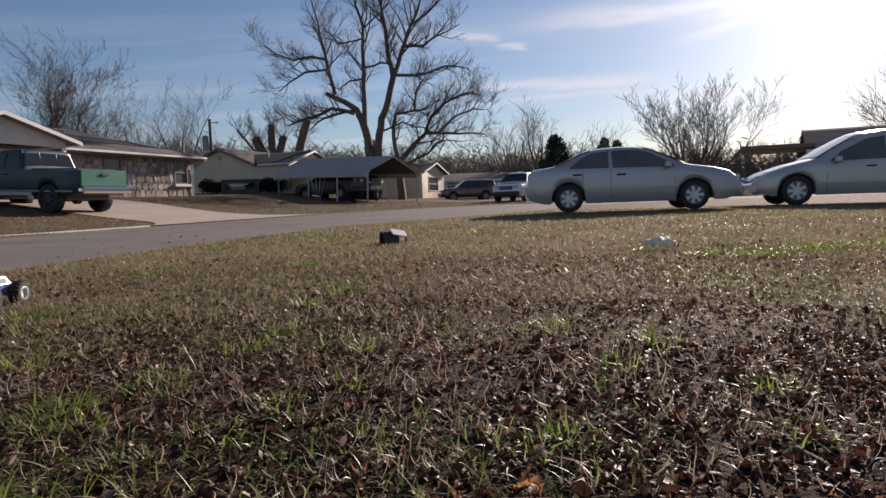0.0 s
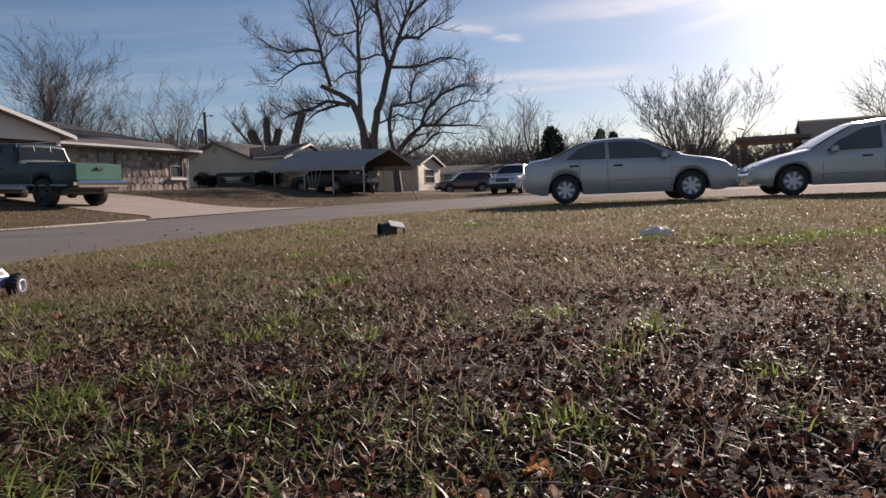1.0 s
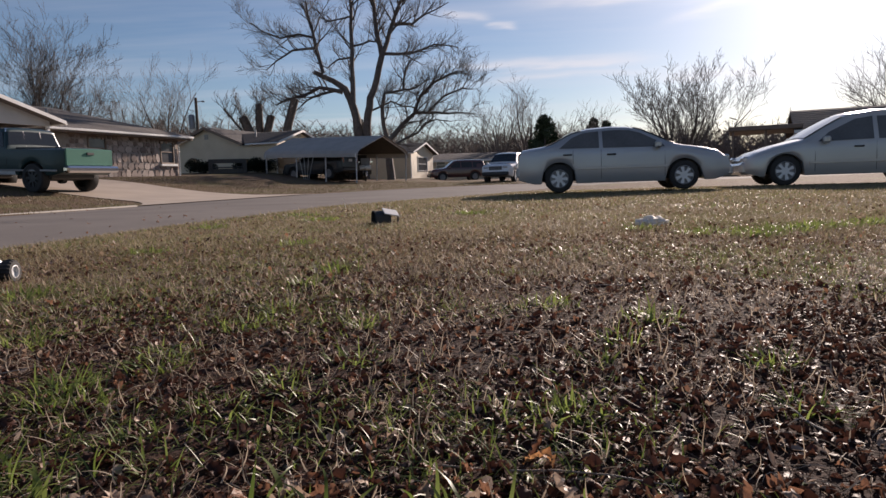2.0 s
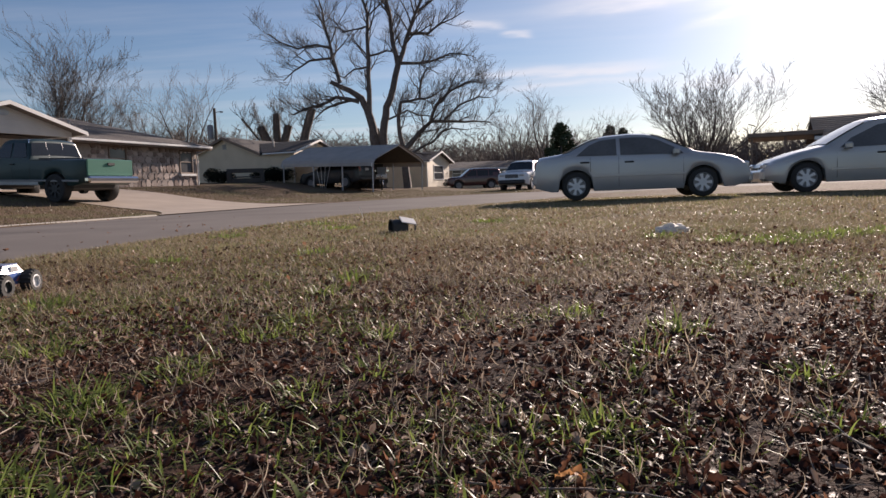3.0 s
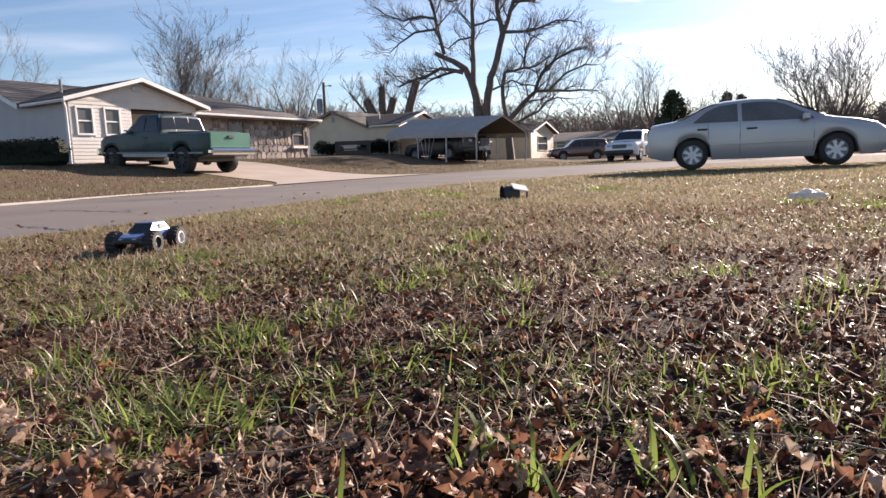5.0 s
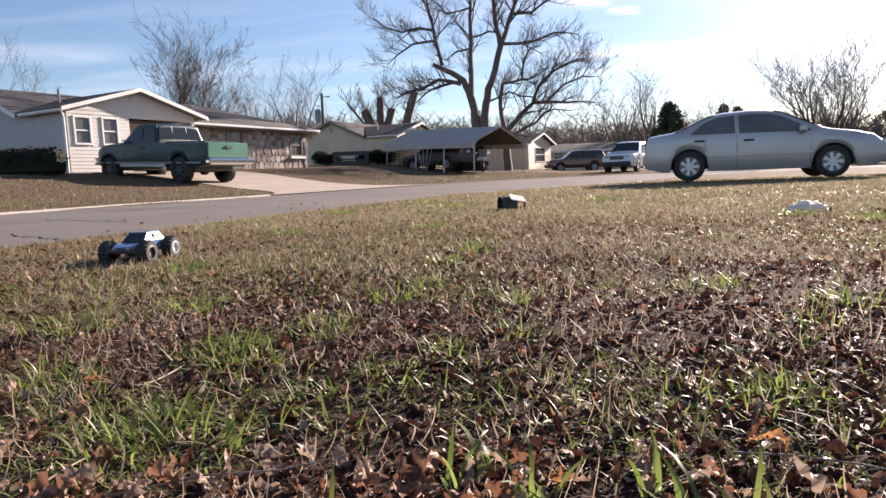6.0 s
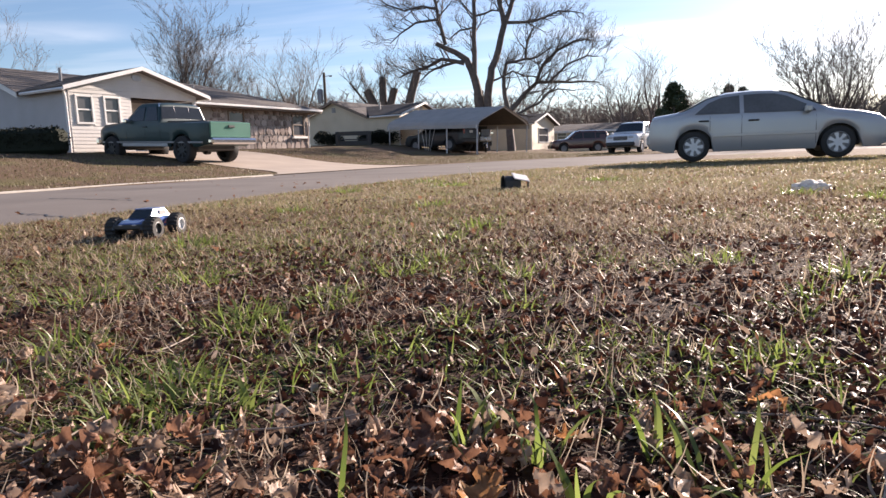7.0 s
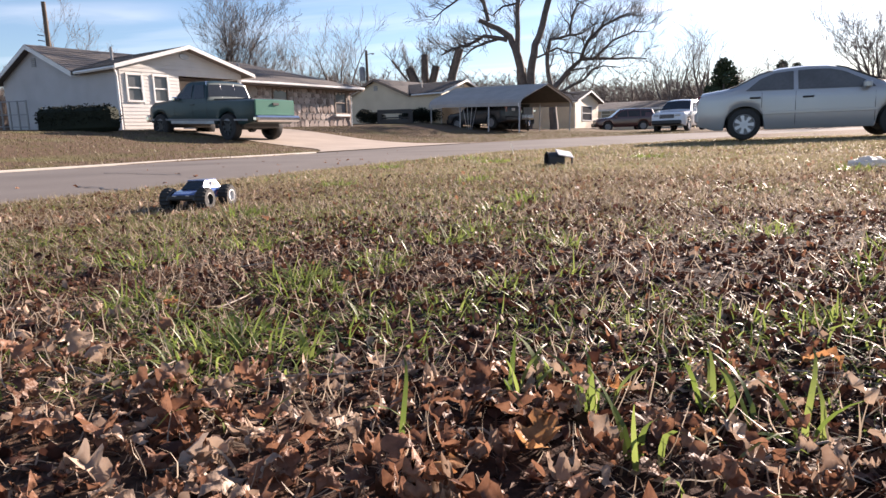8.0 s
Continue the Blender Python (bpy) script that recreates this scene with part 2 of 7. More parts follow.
M = {
    "asphalt": mat("asphalt", (0.125, 0.112, 0.105), (0.205, 0.185, 0.172), 0.92, 0.5, 120, 0.25, depth=0.006, spec=0.1),
    "tar": mat("tar", (0.03, 0.03, 0.032), None, 0.5, 3, 50, 0.2),
    "concrete": mat("concrete", (0.29, 0.235, 0.19), (0.39, 0.32, 0.26), 0.85, 0.9, 80, 0.08, depth=0.003),
    "kerb": mat("kerb", (0.50, 0.46, 0.40), (0.36, 0.32, 0.27), 0.85, 2, 60, 0.3),
    "blade": mat("blade", (0.070, 0.115, 0.018), (0.25, 0.30, 0.085), 0.42, 1.6, 30, 0, through_light=0.55, per=0.6, island=True),
    "straw": mat("straw", (0.22, 0.165, 0.115), (0.56, 0.465, 0.355), 0.5, 1.2, 40, 0, through_light=0.45, per=0.7, island=True, spec=0.3),
    "turf": mat("turf", (0.085, 0.045, 0.031), (0.25, 0.155, 0.10), 0.65, 0.6, 30, 0, through_light=0.4, per=0.6, island=True, spec=0.15),
    "leaf": mat("leaf", (0.070, 0.026, 0.016), (0.36, 0.19, 0.115), 0.5, 40, 160, 0.9, through_light=0.38, per=0.42, island=True, depth=0.004, spec=0.35),
    "pale_leaf": mat("pale_leaf", (0.20, 0.12, 0.08), (0.54, 0.41, 0.31), 0.5, 36, 140, 0.7, through_light=0.3, per=0.45, island=True, depth=0.004, spec=0.35),
    "amber_leaf": mat("amber_leaf", (0.22, 0.075, 0.028), (0.56, 0.31, 0.14), 0.5, 38, 150, 0.8, through_light=0.45, per=0.2, depth=0.004, spec=0.3),
    "verge": mat("verge", (0.072, 0.070, 0.029), (0.225, 0.185, 0.100), 0.6, 0.25, 30, 0, through_light=0.3, per=0.5, island=True),
    "pale_turf": mat("pale_turf", (0.115, 0.112, 0.042), (0.43, 0.345, 0.215), 0.6, 0.9, 30, 0, through_light=0.4, per=0.45, island=True, spec=0.3),
    "dark_leaf": mat("dark_leaf", (0.026, 0.011, 0.008), (0.115, 0.050, 0.034), 0.6, 22, 120, 0.8, through_light=0.25, per=0.65, island=True, depth=0.003, spec=0.22),
    "twig": mat("twig", (0.20, 0.15, 0.11), (0.36, 0.30, 0.24), 0.7, 9, 80, 0.4, per=0.3, island=True),
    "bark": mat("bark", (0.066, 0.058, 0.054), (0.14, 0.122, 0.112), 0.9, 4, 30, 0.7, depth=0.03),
    # paler copy of the bark: distance haze put into the colour
    "hazy_bark": mat("hazy_bark", (0.115, 0.090, 0.078), (0.20, 0.165, 0.142), 0.9, 3, 20, 0.2),
    "needles": mat("needles", (0.018, 0.035, 0.014), (0.05, 0.075, 0.03), 0.7, 2, 15, 0.3, per=0.5, island=True),
    "hedge": mat("hedge", (0.007, 0.010, 0.007), (0.020, 0.025, 0.014), 0.8, 3, 25, 0.3, per=0.5, island=True, spec=0.2),
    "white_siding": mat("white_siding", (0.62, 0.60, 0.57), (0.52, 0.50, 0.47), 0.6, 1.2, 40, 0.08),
    # the white siding again, darkened for the shade on the end wall
    "shaded_white_siding": mat("shaded_white_siding", (0.47, 0.455, 0.46), (0.40, 0.385, 0.385), 0.65, 1.2, 40, 0.08),
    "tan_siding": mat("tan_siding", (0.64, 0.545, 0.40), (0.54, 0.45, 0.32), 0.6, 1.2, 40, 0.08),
    # lighter copy of the tan siding: sunlight on the fronts put into the colour
    "sunlit_siding": mat("sunlit_siding", (0.78, 0.68, 0.52), (0.68, 0.58, 0.43), 0.6, 1.2, 40, 0.08),
    "trim": mat("trim", (0.80, 0.79, 0.77), (0.68, 0.66, 0.63), 0.5, 2, 40, 0.05),
    "brown_trim": mat("brown_trim", (0.16, 0.11, 0.08), (0.22, 0.16, 0.12), 0.6, 2, 40, 0.1),
    "shingle": mat("shingle", (0.090, 0.080, 0.074), (0.17, 0.15, 0.14), 0.9, 1.5, 18, 0.5, per=0.4, island=True, depth=0.02),
    "dark_shingle": mat("dark_shingle", (0.055, 0.050, 0.050), (0.10, 0.09, 0.09), 0.9, 1.5, 18, 0.5, per=0.4, island=True, depth=0.02),
    "stone": mat("stone", (0.60, 0.50, 0.44), (0.13, 0.085, 0.07), 0.85, 1.3, 12, 0.6, per=0.7, depth=0.03),
    "mortar": mat("mortar", (0.40, 0.35, 0.31), None, 0.9, 4, 40, 0.3),
    "porch_dark": mat("porch_dark", (0.20, 0.15, 0.12), (0.28, 0.22, 0.18), 0.8, 2, 30, 0.2),
    "pane": glass("pane", (0.15, 0.15, 0.155), 0.08),
    "dark_glass": glass("dark_glass", (0.030, 0.033, 0.036), 0.05),
    # opaque; the grey stands in for daylight seen through the cabin
    "car_glass": glass("car_glass", (0.13, 0.135, 0.14), 0.05),
    "rubber": mat("rubber", (0.018, 0.018, 0.019), (0.035, 0.033, 0.03), 0.8, 8, 60, 0.2),
    "wheel_silver": mat("wheel_silver", (0.78, 0.78, 0.78), (0.66, 0.66, 0.65), 0.4, 5, 50, 0.03, metal=0.1),
    "chrome": mat("chrome", (0.80, 0.80, 0.81), (0.68, 0.68, 0.69), 0.12, 4, 40, 0.0, metal=1.0),
    "black_plastic": mat("black_plastic", (0.020, 0.020, 0.022), (0.04, 0.04, 0.04), 0.5, 5, 50, 0.05),
    "silver_paint": mat("silver_paint", (0.43, 0.435, 0.44), (0.38, 0.385, 0.39), 0.34, 0.8, 300, 0.0, metal=0.35, coat=0.7),
    "beige_paint": mat("beige_paint", (0.48, 0.47, 0.45), (0.43, 0.42, 0.40), 0.32, 0.8, 300, 0.0, metal=0.3, coat=0.8),
    "light_green_paint": mat("light_green_paint", (0.045, 0.165, 0.120), (0.058, 0.19, 0.14), 0.4, 0.8, 300, 0.0, metal=0.2, coat=0.5),
    "deep_green_paint": mat("deep_green_paint", (0.007, 0.030, 0.033), (0.010, 0.037, 0.039), 0.45, 0.8, 300, 0.0, metal=0.1, coat=0.18),
    "white_paint": mat("white_paint", (0.74, 0.74, 0.74), (0.68, 0.68, 0.68), 0.3, 0.8, 300, 0.0, coat=1.0),
    "maroon_paint": mat("maroon_paint", (0.06, 0.018, 0.020), (0.075, 0.022, 0.024), 0.3, 0.8, 300, 0.0, metal=0.2, coat=1.0),
    "black_paint": mat("black_paint", (0.014, 0.014, 0.016), (0.02, 0.02, 0.022), 0.45, 0.8, 300, 0.0, coat=0.25),
    "red_lens": mat("red_lens", (0.22, 0.015, 0.012), (0.16, 0.01, 0.01), 0.15, 5, 50, 0.05, coat=0.6),
    "clear_lens": mat("clear_lens", (0.62, 0.63, 0.64), (0.5, 0.5, 0.5), 0.1, 5, 80, 0.1, coat=0.8, metal=0.3),
    "galvanised": mat("galvanised", (0.52, 0.53, 0.54), (0.40, 0.40, 0.41), 0.45, 2, 30, 0.05, metal=0.5),
    "sheet_roof": mat("sheet_roof", (0.43, 0.39, 0.35), (0.33, 0.30, 0.27), 0.5, 1.5, 30, 0.05),
    "pole_wood": mat("pole_wood", (0.085, 0.065, 0.05), (0.15, 0.12, 0.095), 0.9, 4, 30, 0.4, stretch=(4, 4, 0.4)),
    "grey_metal": mat("grey_metal", (0.22, 0.22, 0.23), (0.30, 0.30, 0.30), 0.5, 3, 30, 0.05, metal=0.4),
    "dark_metal": mat("dark_metal", (0.060, 0.060, 0.062), (0.10, 0.095, 0.09), 0.8, 3, 30, 0.1, spec=0.2),
    "white_plastic": mat("white_plastic", (0.84, 0.81, 0.76), (0.72, 0.69, 0.64), 0.5, 9, 50, 0.3, through_light=0.35, depth=0.01),
    "toy_blue": mat("toy_blue", (0.05, 0.09, 0.25), (0.08, 0.13, 0.32), 0.25, 20, 200, 0, coat=0.8),
    "toy_red": mat("toy_red", (0.42, 0.10, 0.08), (0.5, 0.16, 0.12), 0.3, 20, 200, 0, coat=0.8),
    "plate_white": mat("plate_white", (0.7, 0.7, 0.7), (0.6, 0.6, 0.6), 0.4, 20, 200, 0),
    "toy_white": mat("toy_white", (0.26, 0.31, 0.46), (0.20, 0.24, 0.40), 0.3, 20, 200, 0, coat=0.6),
}


# ---- mesh building ----
class Build:
    """Gathers vertices and faces for one mesh."""

    def __init__(self):
        self.v, self.f = [], []

    def add(self, verts, faces):
        n = len(self.v)
        self.v.extend(tuple(p) for p in verts)
        self.f.extend(tuple(i + n for i in q) for q in faces)
        return self

    def box(self, lo, hi, bevel=0.0, m=None):
        (x0, y0, z0), (x1, y1, z1) = lo, hi
        b = min(bevel, (x1 - x0) * 0.45, (y1 - y0) * 0.45, (z1 - z0) * 0.45)
        if b <= 0:
            vs = [(x, y, z) for x in (x0, x1) for y in (y0, y1) for z in (z0, z1)]
            fs = [(0, 1, 3, 2), (4, 6, 7, 5), (0, 4, 5, 1), (2, 3, 7, 6), (0, 2, 6, 4), (1, 5, 7, 3)]
        else:
            bm = bmesh.new()
            bmesh.ops.create_cube(bm, size=1.0)
            for q in bm.verts:
                q.co = Vector(((x0 + x1) / 2 + q.co.x * (x1 - x0), (y0 + y1) / 2 + q.co.y * (y1 - y0), (z0 + z1) / 2 + q.co.z * (z1 - z0)))
            bmesh.ops.bevel(bm, geom=list(bm.edges), offset=b, segments=1, affect="EDGES", clamp_overlap=True)
            bm.verts.index_update()
            vs = [q.co.copy() for q in bm.verts]
            fs = [[q.index for q in f.verts] for f in bm.faces]
            bm.free()
        if m is not None:
            vs = [m @ Vector(p) for p in vs]
        return self.add(vs, fs)

    def tube(self, pts, radii, sides=8, cap=True):
        pts = [Vector(p) for p in pts]
        n0 = len(self.v)
        if not isinstance(radii, (list, tuple)):
            radii = [radii] * len(pts)
        side = None
        for i, p in enumerate(pts):
            d = (pts[min(i + 1, len(pts) - 1)] - pts[max(i - 1, 0)])
            d = d.normalized() if d.length > 1e-9 else Vector((0, 0, 1))
            if side is None:
                side = d.cross(Vector((0.3, 0.9, 0.1)) if abs(d.z) > 0.8 else Vector((0, 0, 1))).normalized()
            else:
                side = (side - d * side.dot(d)).normalized()
            other = d.cross(side)
            for k in range(sides):
                a = 2 * math.pi * k / sides
                self.v.append(tuple(p + (side * math.cos(a) + other * math.sin(a)) * radii[i]))
        for i in range(len(pts) - 1):
            for k in range(sides):
                a, b = n0 + i * sides + k, n0 + i * sides + (k + 1) % sides
                self.f.append((a, b, b + sides, a + sides))
        if cap:
            self.f.append(tuple(n0 + k for k in range(sides))[::-1])
            e = n0 + (len(pts) - 1) * sides
            self.f.append(tuple(e + k for k in range(sides)))
        return self

    def prism(self, outline, lo, hi, axis="y"):
        """A flat outline (list of pairs) pushed along an axis from lo to hi."""
        n = len(outline)
        put = {"y": lambda a, b, c: (a, c, b), "x": lambda a, b, c: (c, a, b), "z": lambda a, b, c: (a, b, c)}[axis]
        vs = [put(a, b, lo) for a, b in outline] + [put(a, b, hi) for a, b in outline]
        fs = [tuple(range(n))[::-1], tuple(range(n, 2 * n))] + [(i, (i + 1) % n, n + (i + 1) % n, n + i) for i in range(n)]
        return self.add(vs, fs)

    def lathe(self, profile, sides=20, axis="y"):
        """Turns a profile of (radius, along) round an axis."""
        n0 = len(self.v)
        for r, a in profile:
            for k in range(sides):
                t = 2 * math.pi * k / sides
                c, s = r * math.cos(t), r * math.sin(t)
                self.v.append({"y": (c, a, s), "x": (a, c, s), "z": (c, s, a)}[axis])
        for i in range(len(profile) - 1):
            for k in range(sides):
                a, b = n0 + i * sides + k, n0 + i * sides + (k + 1) % sides
                self.f.append((a, b, b + sides, a + sides))
        return self

    def mesh(self, name, material, smooth=False, weld=False):
        me = bpy.data.meshes.new(name)
        me.from_pydata(self.v, [], self.f)
        me.materials.append(M[material])
        bm = bmesh.new()
        bm.from_mesh(me)
        if weld:
            bmesh.ops.remove_doubles(bm, verts=bm.verts, dist=0.0008)
        bmesh.ops.recalc_face_normals(bm, faces=bm.faces)
        bm.to_mesh(me)
        bm.free()
        if smooth:
            me.shade_smooth()
            me.set_sharp_from_angle(angle=radians(smooth if smooth is not True else 40))
        return me


def part(name, built, material, parent, label="", at=None, smooth=False):
    ob = new(name, built.mesh(name, material, smooth, "wall" in name))
    ob.parent = parent
    if at is not None:
        ob.matrix_basis = at
    return tagged(ob, label)


def thing(name, m, label, category, group="", kind=""):
    ob = new(name)
    ob.empty_display_size = 0.2
    ob.matrix_world = m
    return tagged(ob, label, category, group, kind)


def single(name, built, material, label, category, kind="", smooth=False, m=None):
    ob = new(name, built.mesh(name, material, smooth))
    if m is not None:
        ob.matrix_world = m
    return tagged(ob, label, category, kind=kind)


def polar(bearing, distance):
    """A place on the plan, from where the camera stands."""
    return Vector((-0.7 + distance * math.sin(radians(bearing)), 2.28 + distance * math.cos(radians(bearing)), 0))


# ---- the lie of the land ----
FAR_EDGE = [(-13, -60), (-11.6, 4), (-10.2, 11.5), (-9.3, 15), (-9.2, 19), (-8.2, 24), (-5.6, 30), (-1.5, 35.5), (5, 38.5), (60, 42)]
NEAR_EDGE = [(-5.0, -60), (-4.4, 4), (-4.05, 7), (-3.75, 10.2), (-3.1, 14), (-1.75, 16.6), (-0.2, 18.6), (1.0, 21.5), (3.2, 27), (8, 30.5), (60, 33.5)]


def nearest(px, py, line):
    """Signed distance to a line of points: plus on its left side."""
    best = np.full(np.shape(px), 1e9)
    sign = np.ones(np.shape(px))
    for (ax, ay), (bx, by) in zip(line, line[1:]):
        dx, dy = bx - ax, by - ay
        t = np.clip(((px - ax) * dx + (py - ay) * dy) / (dx * dx + dy * dy), 0, 1)
        d = np.hypot(px - ax - t * dx, py - ay - t * dy)
        s = np.sign(dx * (py - ay) - dy * (px - ax))
        closer = d < best
        best, sign = np.where(closer, d, best), np.where(closer, s, sign)
    return best * sign


def smooth01(v):
    v = np.clip(v, 0, 1)
    return v * v * (3 - 2 * v)


def base_height(x, y):
    x, y = np.asarray(x, float), np.asarray(y, float)
    e = np.maximum(nearest(x, y, FAR_EDGE), 0)
    k = 0.1 + (0.035 - 0.1) * smooth01((x + 14.5) / 7.0)
    k = k * (1 - 0.65 * smooth01((x + 5.5) / 4.0))
    rise = k * (np.minimum(e, 9) + 0.35 * np.clip(e - 9, 0, 12))
    return 0.005 * np.clip(y - 17, 0, 60) + rise


def ground_height(x, y):
    x, y = np.asarray(x, float), np.asarray(y, float)
    inside = np.minimum(-nearest(x, y, FAR_EDGE), nearest(x, y, NEAR_EDGE))
    return base_height(x, y) - 0.10 * smooth01(inside / 0.3)


def height(x, y):
    return float(ground_height(np.array([x]), np.array([y]))[0])


def grid_lines(lo, hi, step, far, growth=1.35):
    mid = list(np.arange(lo, hi + 1e-6, step))
    out, s = [], step
    p, q = lo, hi
    while p > -far or q < far:
        s *= growth
        p, q = p - s, q + s
        mid = [p] + mid + [q]
    return np.array(mid)


def make_ground():
    xs, ys = grid_lines(-20, 14, 0.3, 1500), grid_lines(-2, 46, 0.3, 1500)
    X, Y = np.meshgrid(xs, ys)
    Z = ground_height(X, Y)
    near = np.hypot(X + 0.7, Y - 2.3)
    for i in range(Z.shape[0]):
        for j in range(Z.shape[1]):
            if near[i, j] < 40:
                Z[i, j] += 0.012 * noise.noise((X[i, j] * 1.7, Y[i, j] * 1.7, 0.3))
    w = len(xs)
    verts = np.stack([X, Y, Z], -1).reshape(-1, 3).tolist()
    faces = [(i * w + j, i * w + j + 1, (i + 1) * w + j + 1, (i + 1) * w + j) for i in range(len(ys) - 1) for j in range(w - 1)]
    me = bpy.data.meshes.new("ground")
    me.from_pydata(verts, [], faces)
    me.shade_smooth()
    me.materials.append(lawn_material())
    tagged(new("ground", me), "winter lawn with brown dead grass, dark soil and green patches", "ground", kind="structure")


def lawn_material():
    """Dark soil, matted dead grass and patches of green."""
    m = bpy.data.materials.new("lawn")
    m.use_nodes = True
    nt = m.node_tree
    N, L = nt.nodes.new, nt.links.new
    b = nt.nodes["Principled BSDF"]
    co = N("ShaderNodeTexCoord")

    def tex(scale, detail=4.0):
        n = N("ShaderNodeTexNoise")
        n.inputs["Scale"].default_value, n.inputs["Detail"].default_value = scale, detail
        L(co.outputs["Object"], n.inputs["Vector"])
        return n.outputs["Fac"]

    def remap(v, a, c):
        r = N("ShaderNodeMapRange")
        r.inputs["From Min"].default_value, r.inputs["From Max"].default_value = a, c
        L(v, r.inputs["Value"])
        return r.outputs["Result"]

    def blend(f, a, c):
        x = N("ShaderNodeMix"); x.data_type = "RGBA"
        L(f, x.inputs["Factor"])
        for key, v in (("A", a), ("B", c)):
            if isinstance(v, tuple):
                x.inputs[key].default_value = (*v, 1)
            else:
                L(v, x.inputs[key])
        return x.outputs["Result"]

    fine = remap(tex(70.0), 0.35, 0.7)
    dead = blend(fine, (0.058, 0.037, 0.026), (0.205, 0.140, 0.090))
    green = blend(fine, (0.065, 0.065, 0.026), (0.20, 0.19, 0.08))
    both = blend(remap(tex(0.55), 0.52, 0.72), dead, green)
    # bare dark soil lies in the hollow of the lawn near the foot of the path
    place = N("ShaderNodeVectorMath"); place.operation = "DISTANCE"
    place.inputs[1].default_value = (-0.2, 3.2, 0)
    L(co.outputs["Object"], place.inputs[0])
    wob = N("ShaderNodeMath"); wob.operation = "MULTIPLY_ADD"; wob.inputs[1].default_value = 2.2
    L(tex(0.9), wob.inputs[0]); L(place.outputs["Value"], wob.inputs[2])
    soil = blend(fine, (0.018, 0.009, 0.007), (0.060, 0.031, 0.023))
    allc = blend(remap(wob.outputs[0], 1.8, 3.8), soil, both)
    L(allc, b.inputs["Base Color"])
    b.inputs["Roughness"].default_value = 0.95
    b.inputs["Specular IOR Level"].default_value = 0.12
    bp = N("ShaderNodeBump")
    bp.inputs["Strength"].default_value, bp.inputs["Distance"].default_value = 0.8, 0.02
    L(tex(45.0, 6.0), bp.inputs["Height"]); L(bp.outputs[0], b.inputs["Normal"])
    return m


make_ground()


def resample(line, step):
    out = []
    for (ax, ay), (bx, by) in zip(line, line[1:]):
        n = max(1, int(math.hypot(bx - ax, by - ay) / step))
        out += [(ax + (bx - ax) * i / n, ay + (by - ay) * i / n) for i in range(n)]
    return out + [line[-1]]


def make_road():
    n = 260
    def even(line):
        pts = np.array(resample(line, 0.25))
        d = np.concatenate([[0], np.cumsum(np.hypot(*np.diff(pts, axis=0).T))])
        # pass the bend with many short steps
        u = np.interp(np.linspace(0, 1, n), [0, 0.12, 0.9, 1], [0, 0.5, 0.86, 1]) * d[-1]
        return np.stack([np.interp(u, d, pts[:, 0]), np.interp(u, d, pts[:, 1])], 1)
    def smooth_line(p):
        for _ in range(10):
            p[1:-1] = (p[:-2] + 2 * p[1:-1] + p[2:]) / 4
        return p
    a, c = smooth_line(even(NEAR_EDGE)), smooth_line(even(FAR_EDGE))
    wid = 12
    b = Build()
    for i in range(n):
        for k in range(wid + 1):
            f = k / wid
            x, y = a[i] * (1 - f) + c[i] * f
            b.v.append((x, y, float(base_height(np.array([x]), np.array([y]))[0]) - 0.045 + 0.033 * f + 0.04 * math.sin(math.pi * f)))
    for i in range(n - 1):
        for k in range(wid):
            p = i * (wid + 1) + k
            b.f.append((p, p + 1, p + wid + 2, p + wid + 1))
    single("road", b, "asphalt", "worn grey asphalt street bending round the lawn", "road", "structure", True)
    # low kerb along the far side
    k = Build()
    pts = [p for p in c if 2 < p[1] < 19.2]
    prof = [(-0.05, -0.12), (-0.05, 0.005), (0.0, 0.022), (0.10, 0.022), (0.10, -0.12)]
    for i, p in enumerate(pts):
        q, r = pts[max(i - 1, 0)], pts[min(i + 1, len(pts) - 1)]
        d = Vector((r[0] - q[0], r[1] - q[1])).normalized()
        nx, ny = -d.y, d.x
        z = float(base_height(np.array([p[0]]), np.array([p[1]]))[0])
        for o, h in prof:
            k.v.append((p[0] + nx * o, p[1] + ny * o, z + h))
    for i in range(len(pts) - 1):
        for j in range(4):
            s = i * 5 + j
            k.f.append((s, s + 1, s + 6, s + 5))
    single("kerb", k, "kerb", "pale concrete kerb along the far side of the street", "kerb", "structure")


make_road()
STREET = Vector((0.287, 0.958, 0)).normalized()      # along the row of houses
BACK = Vector((-0.958, 0.287, 0)).normalized()       # from the street to the houses' backs


def make_driveway():
    b = Build()
    start = Vector((-8.1, 23.3, 0))
    n, w = 26, 8
    for i in range(n + 1):
        for k in range(w + 1):
            f = k / w * 2 - 1
            spread = 2.9 + 1.6 * max(0, 1 - i / 5) ** 2
            p = start + BACK * (i * 0.42 - 0.35) + STREET * f * spread
            b.v.append((p.x, p.y, float(base_height(np.array([p.x]), np.array([p.y]))[0]) + 0.014))
    for i in range(n):
        for k in range(w):
            q = i * (w + 1) + k
            b.f.append((q, q + 1, q + w + 2, q + w + 1))
    single("driveway", b, "concrete", "tan concrete driveway rising from the street to the houses", "driveway", "structure", True)


make_driveway()


# ---- houses ----
def house_pose(p, z):
    """x along the street, y to the back."""
    return Matrix(((STREET.x, BACK.x, 0, p.x), (STREET.y, BACK.y, 0, p.y), (0, 0, 1, z), (0, 0, 0, 1)))


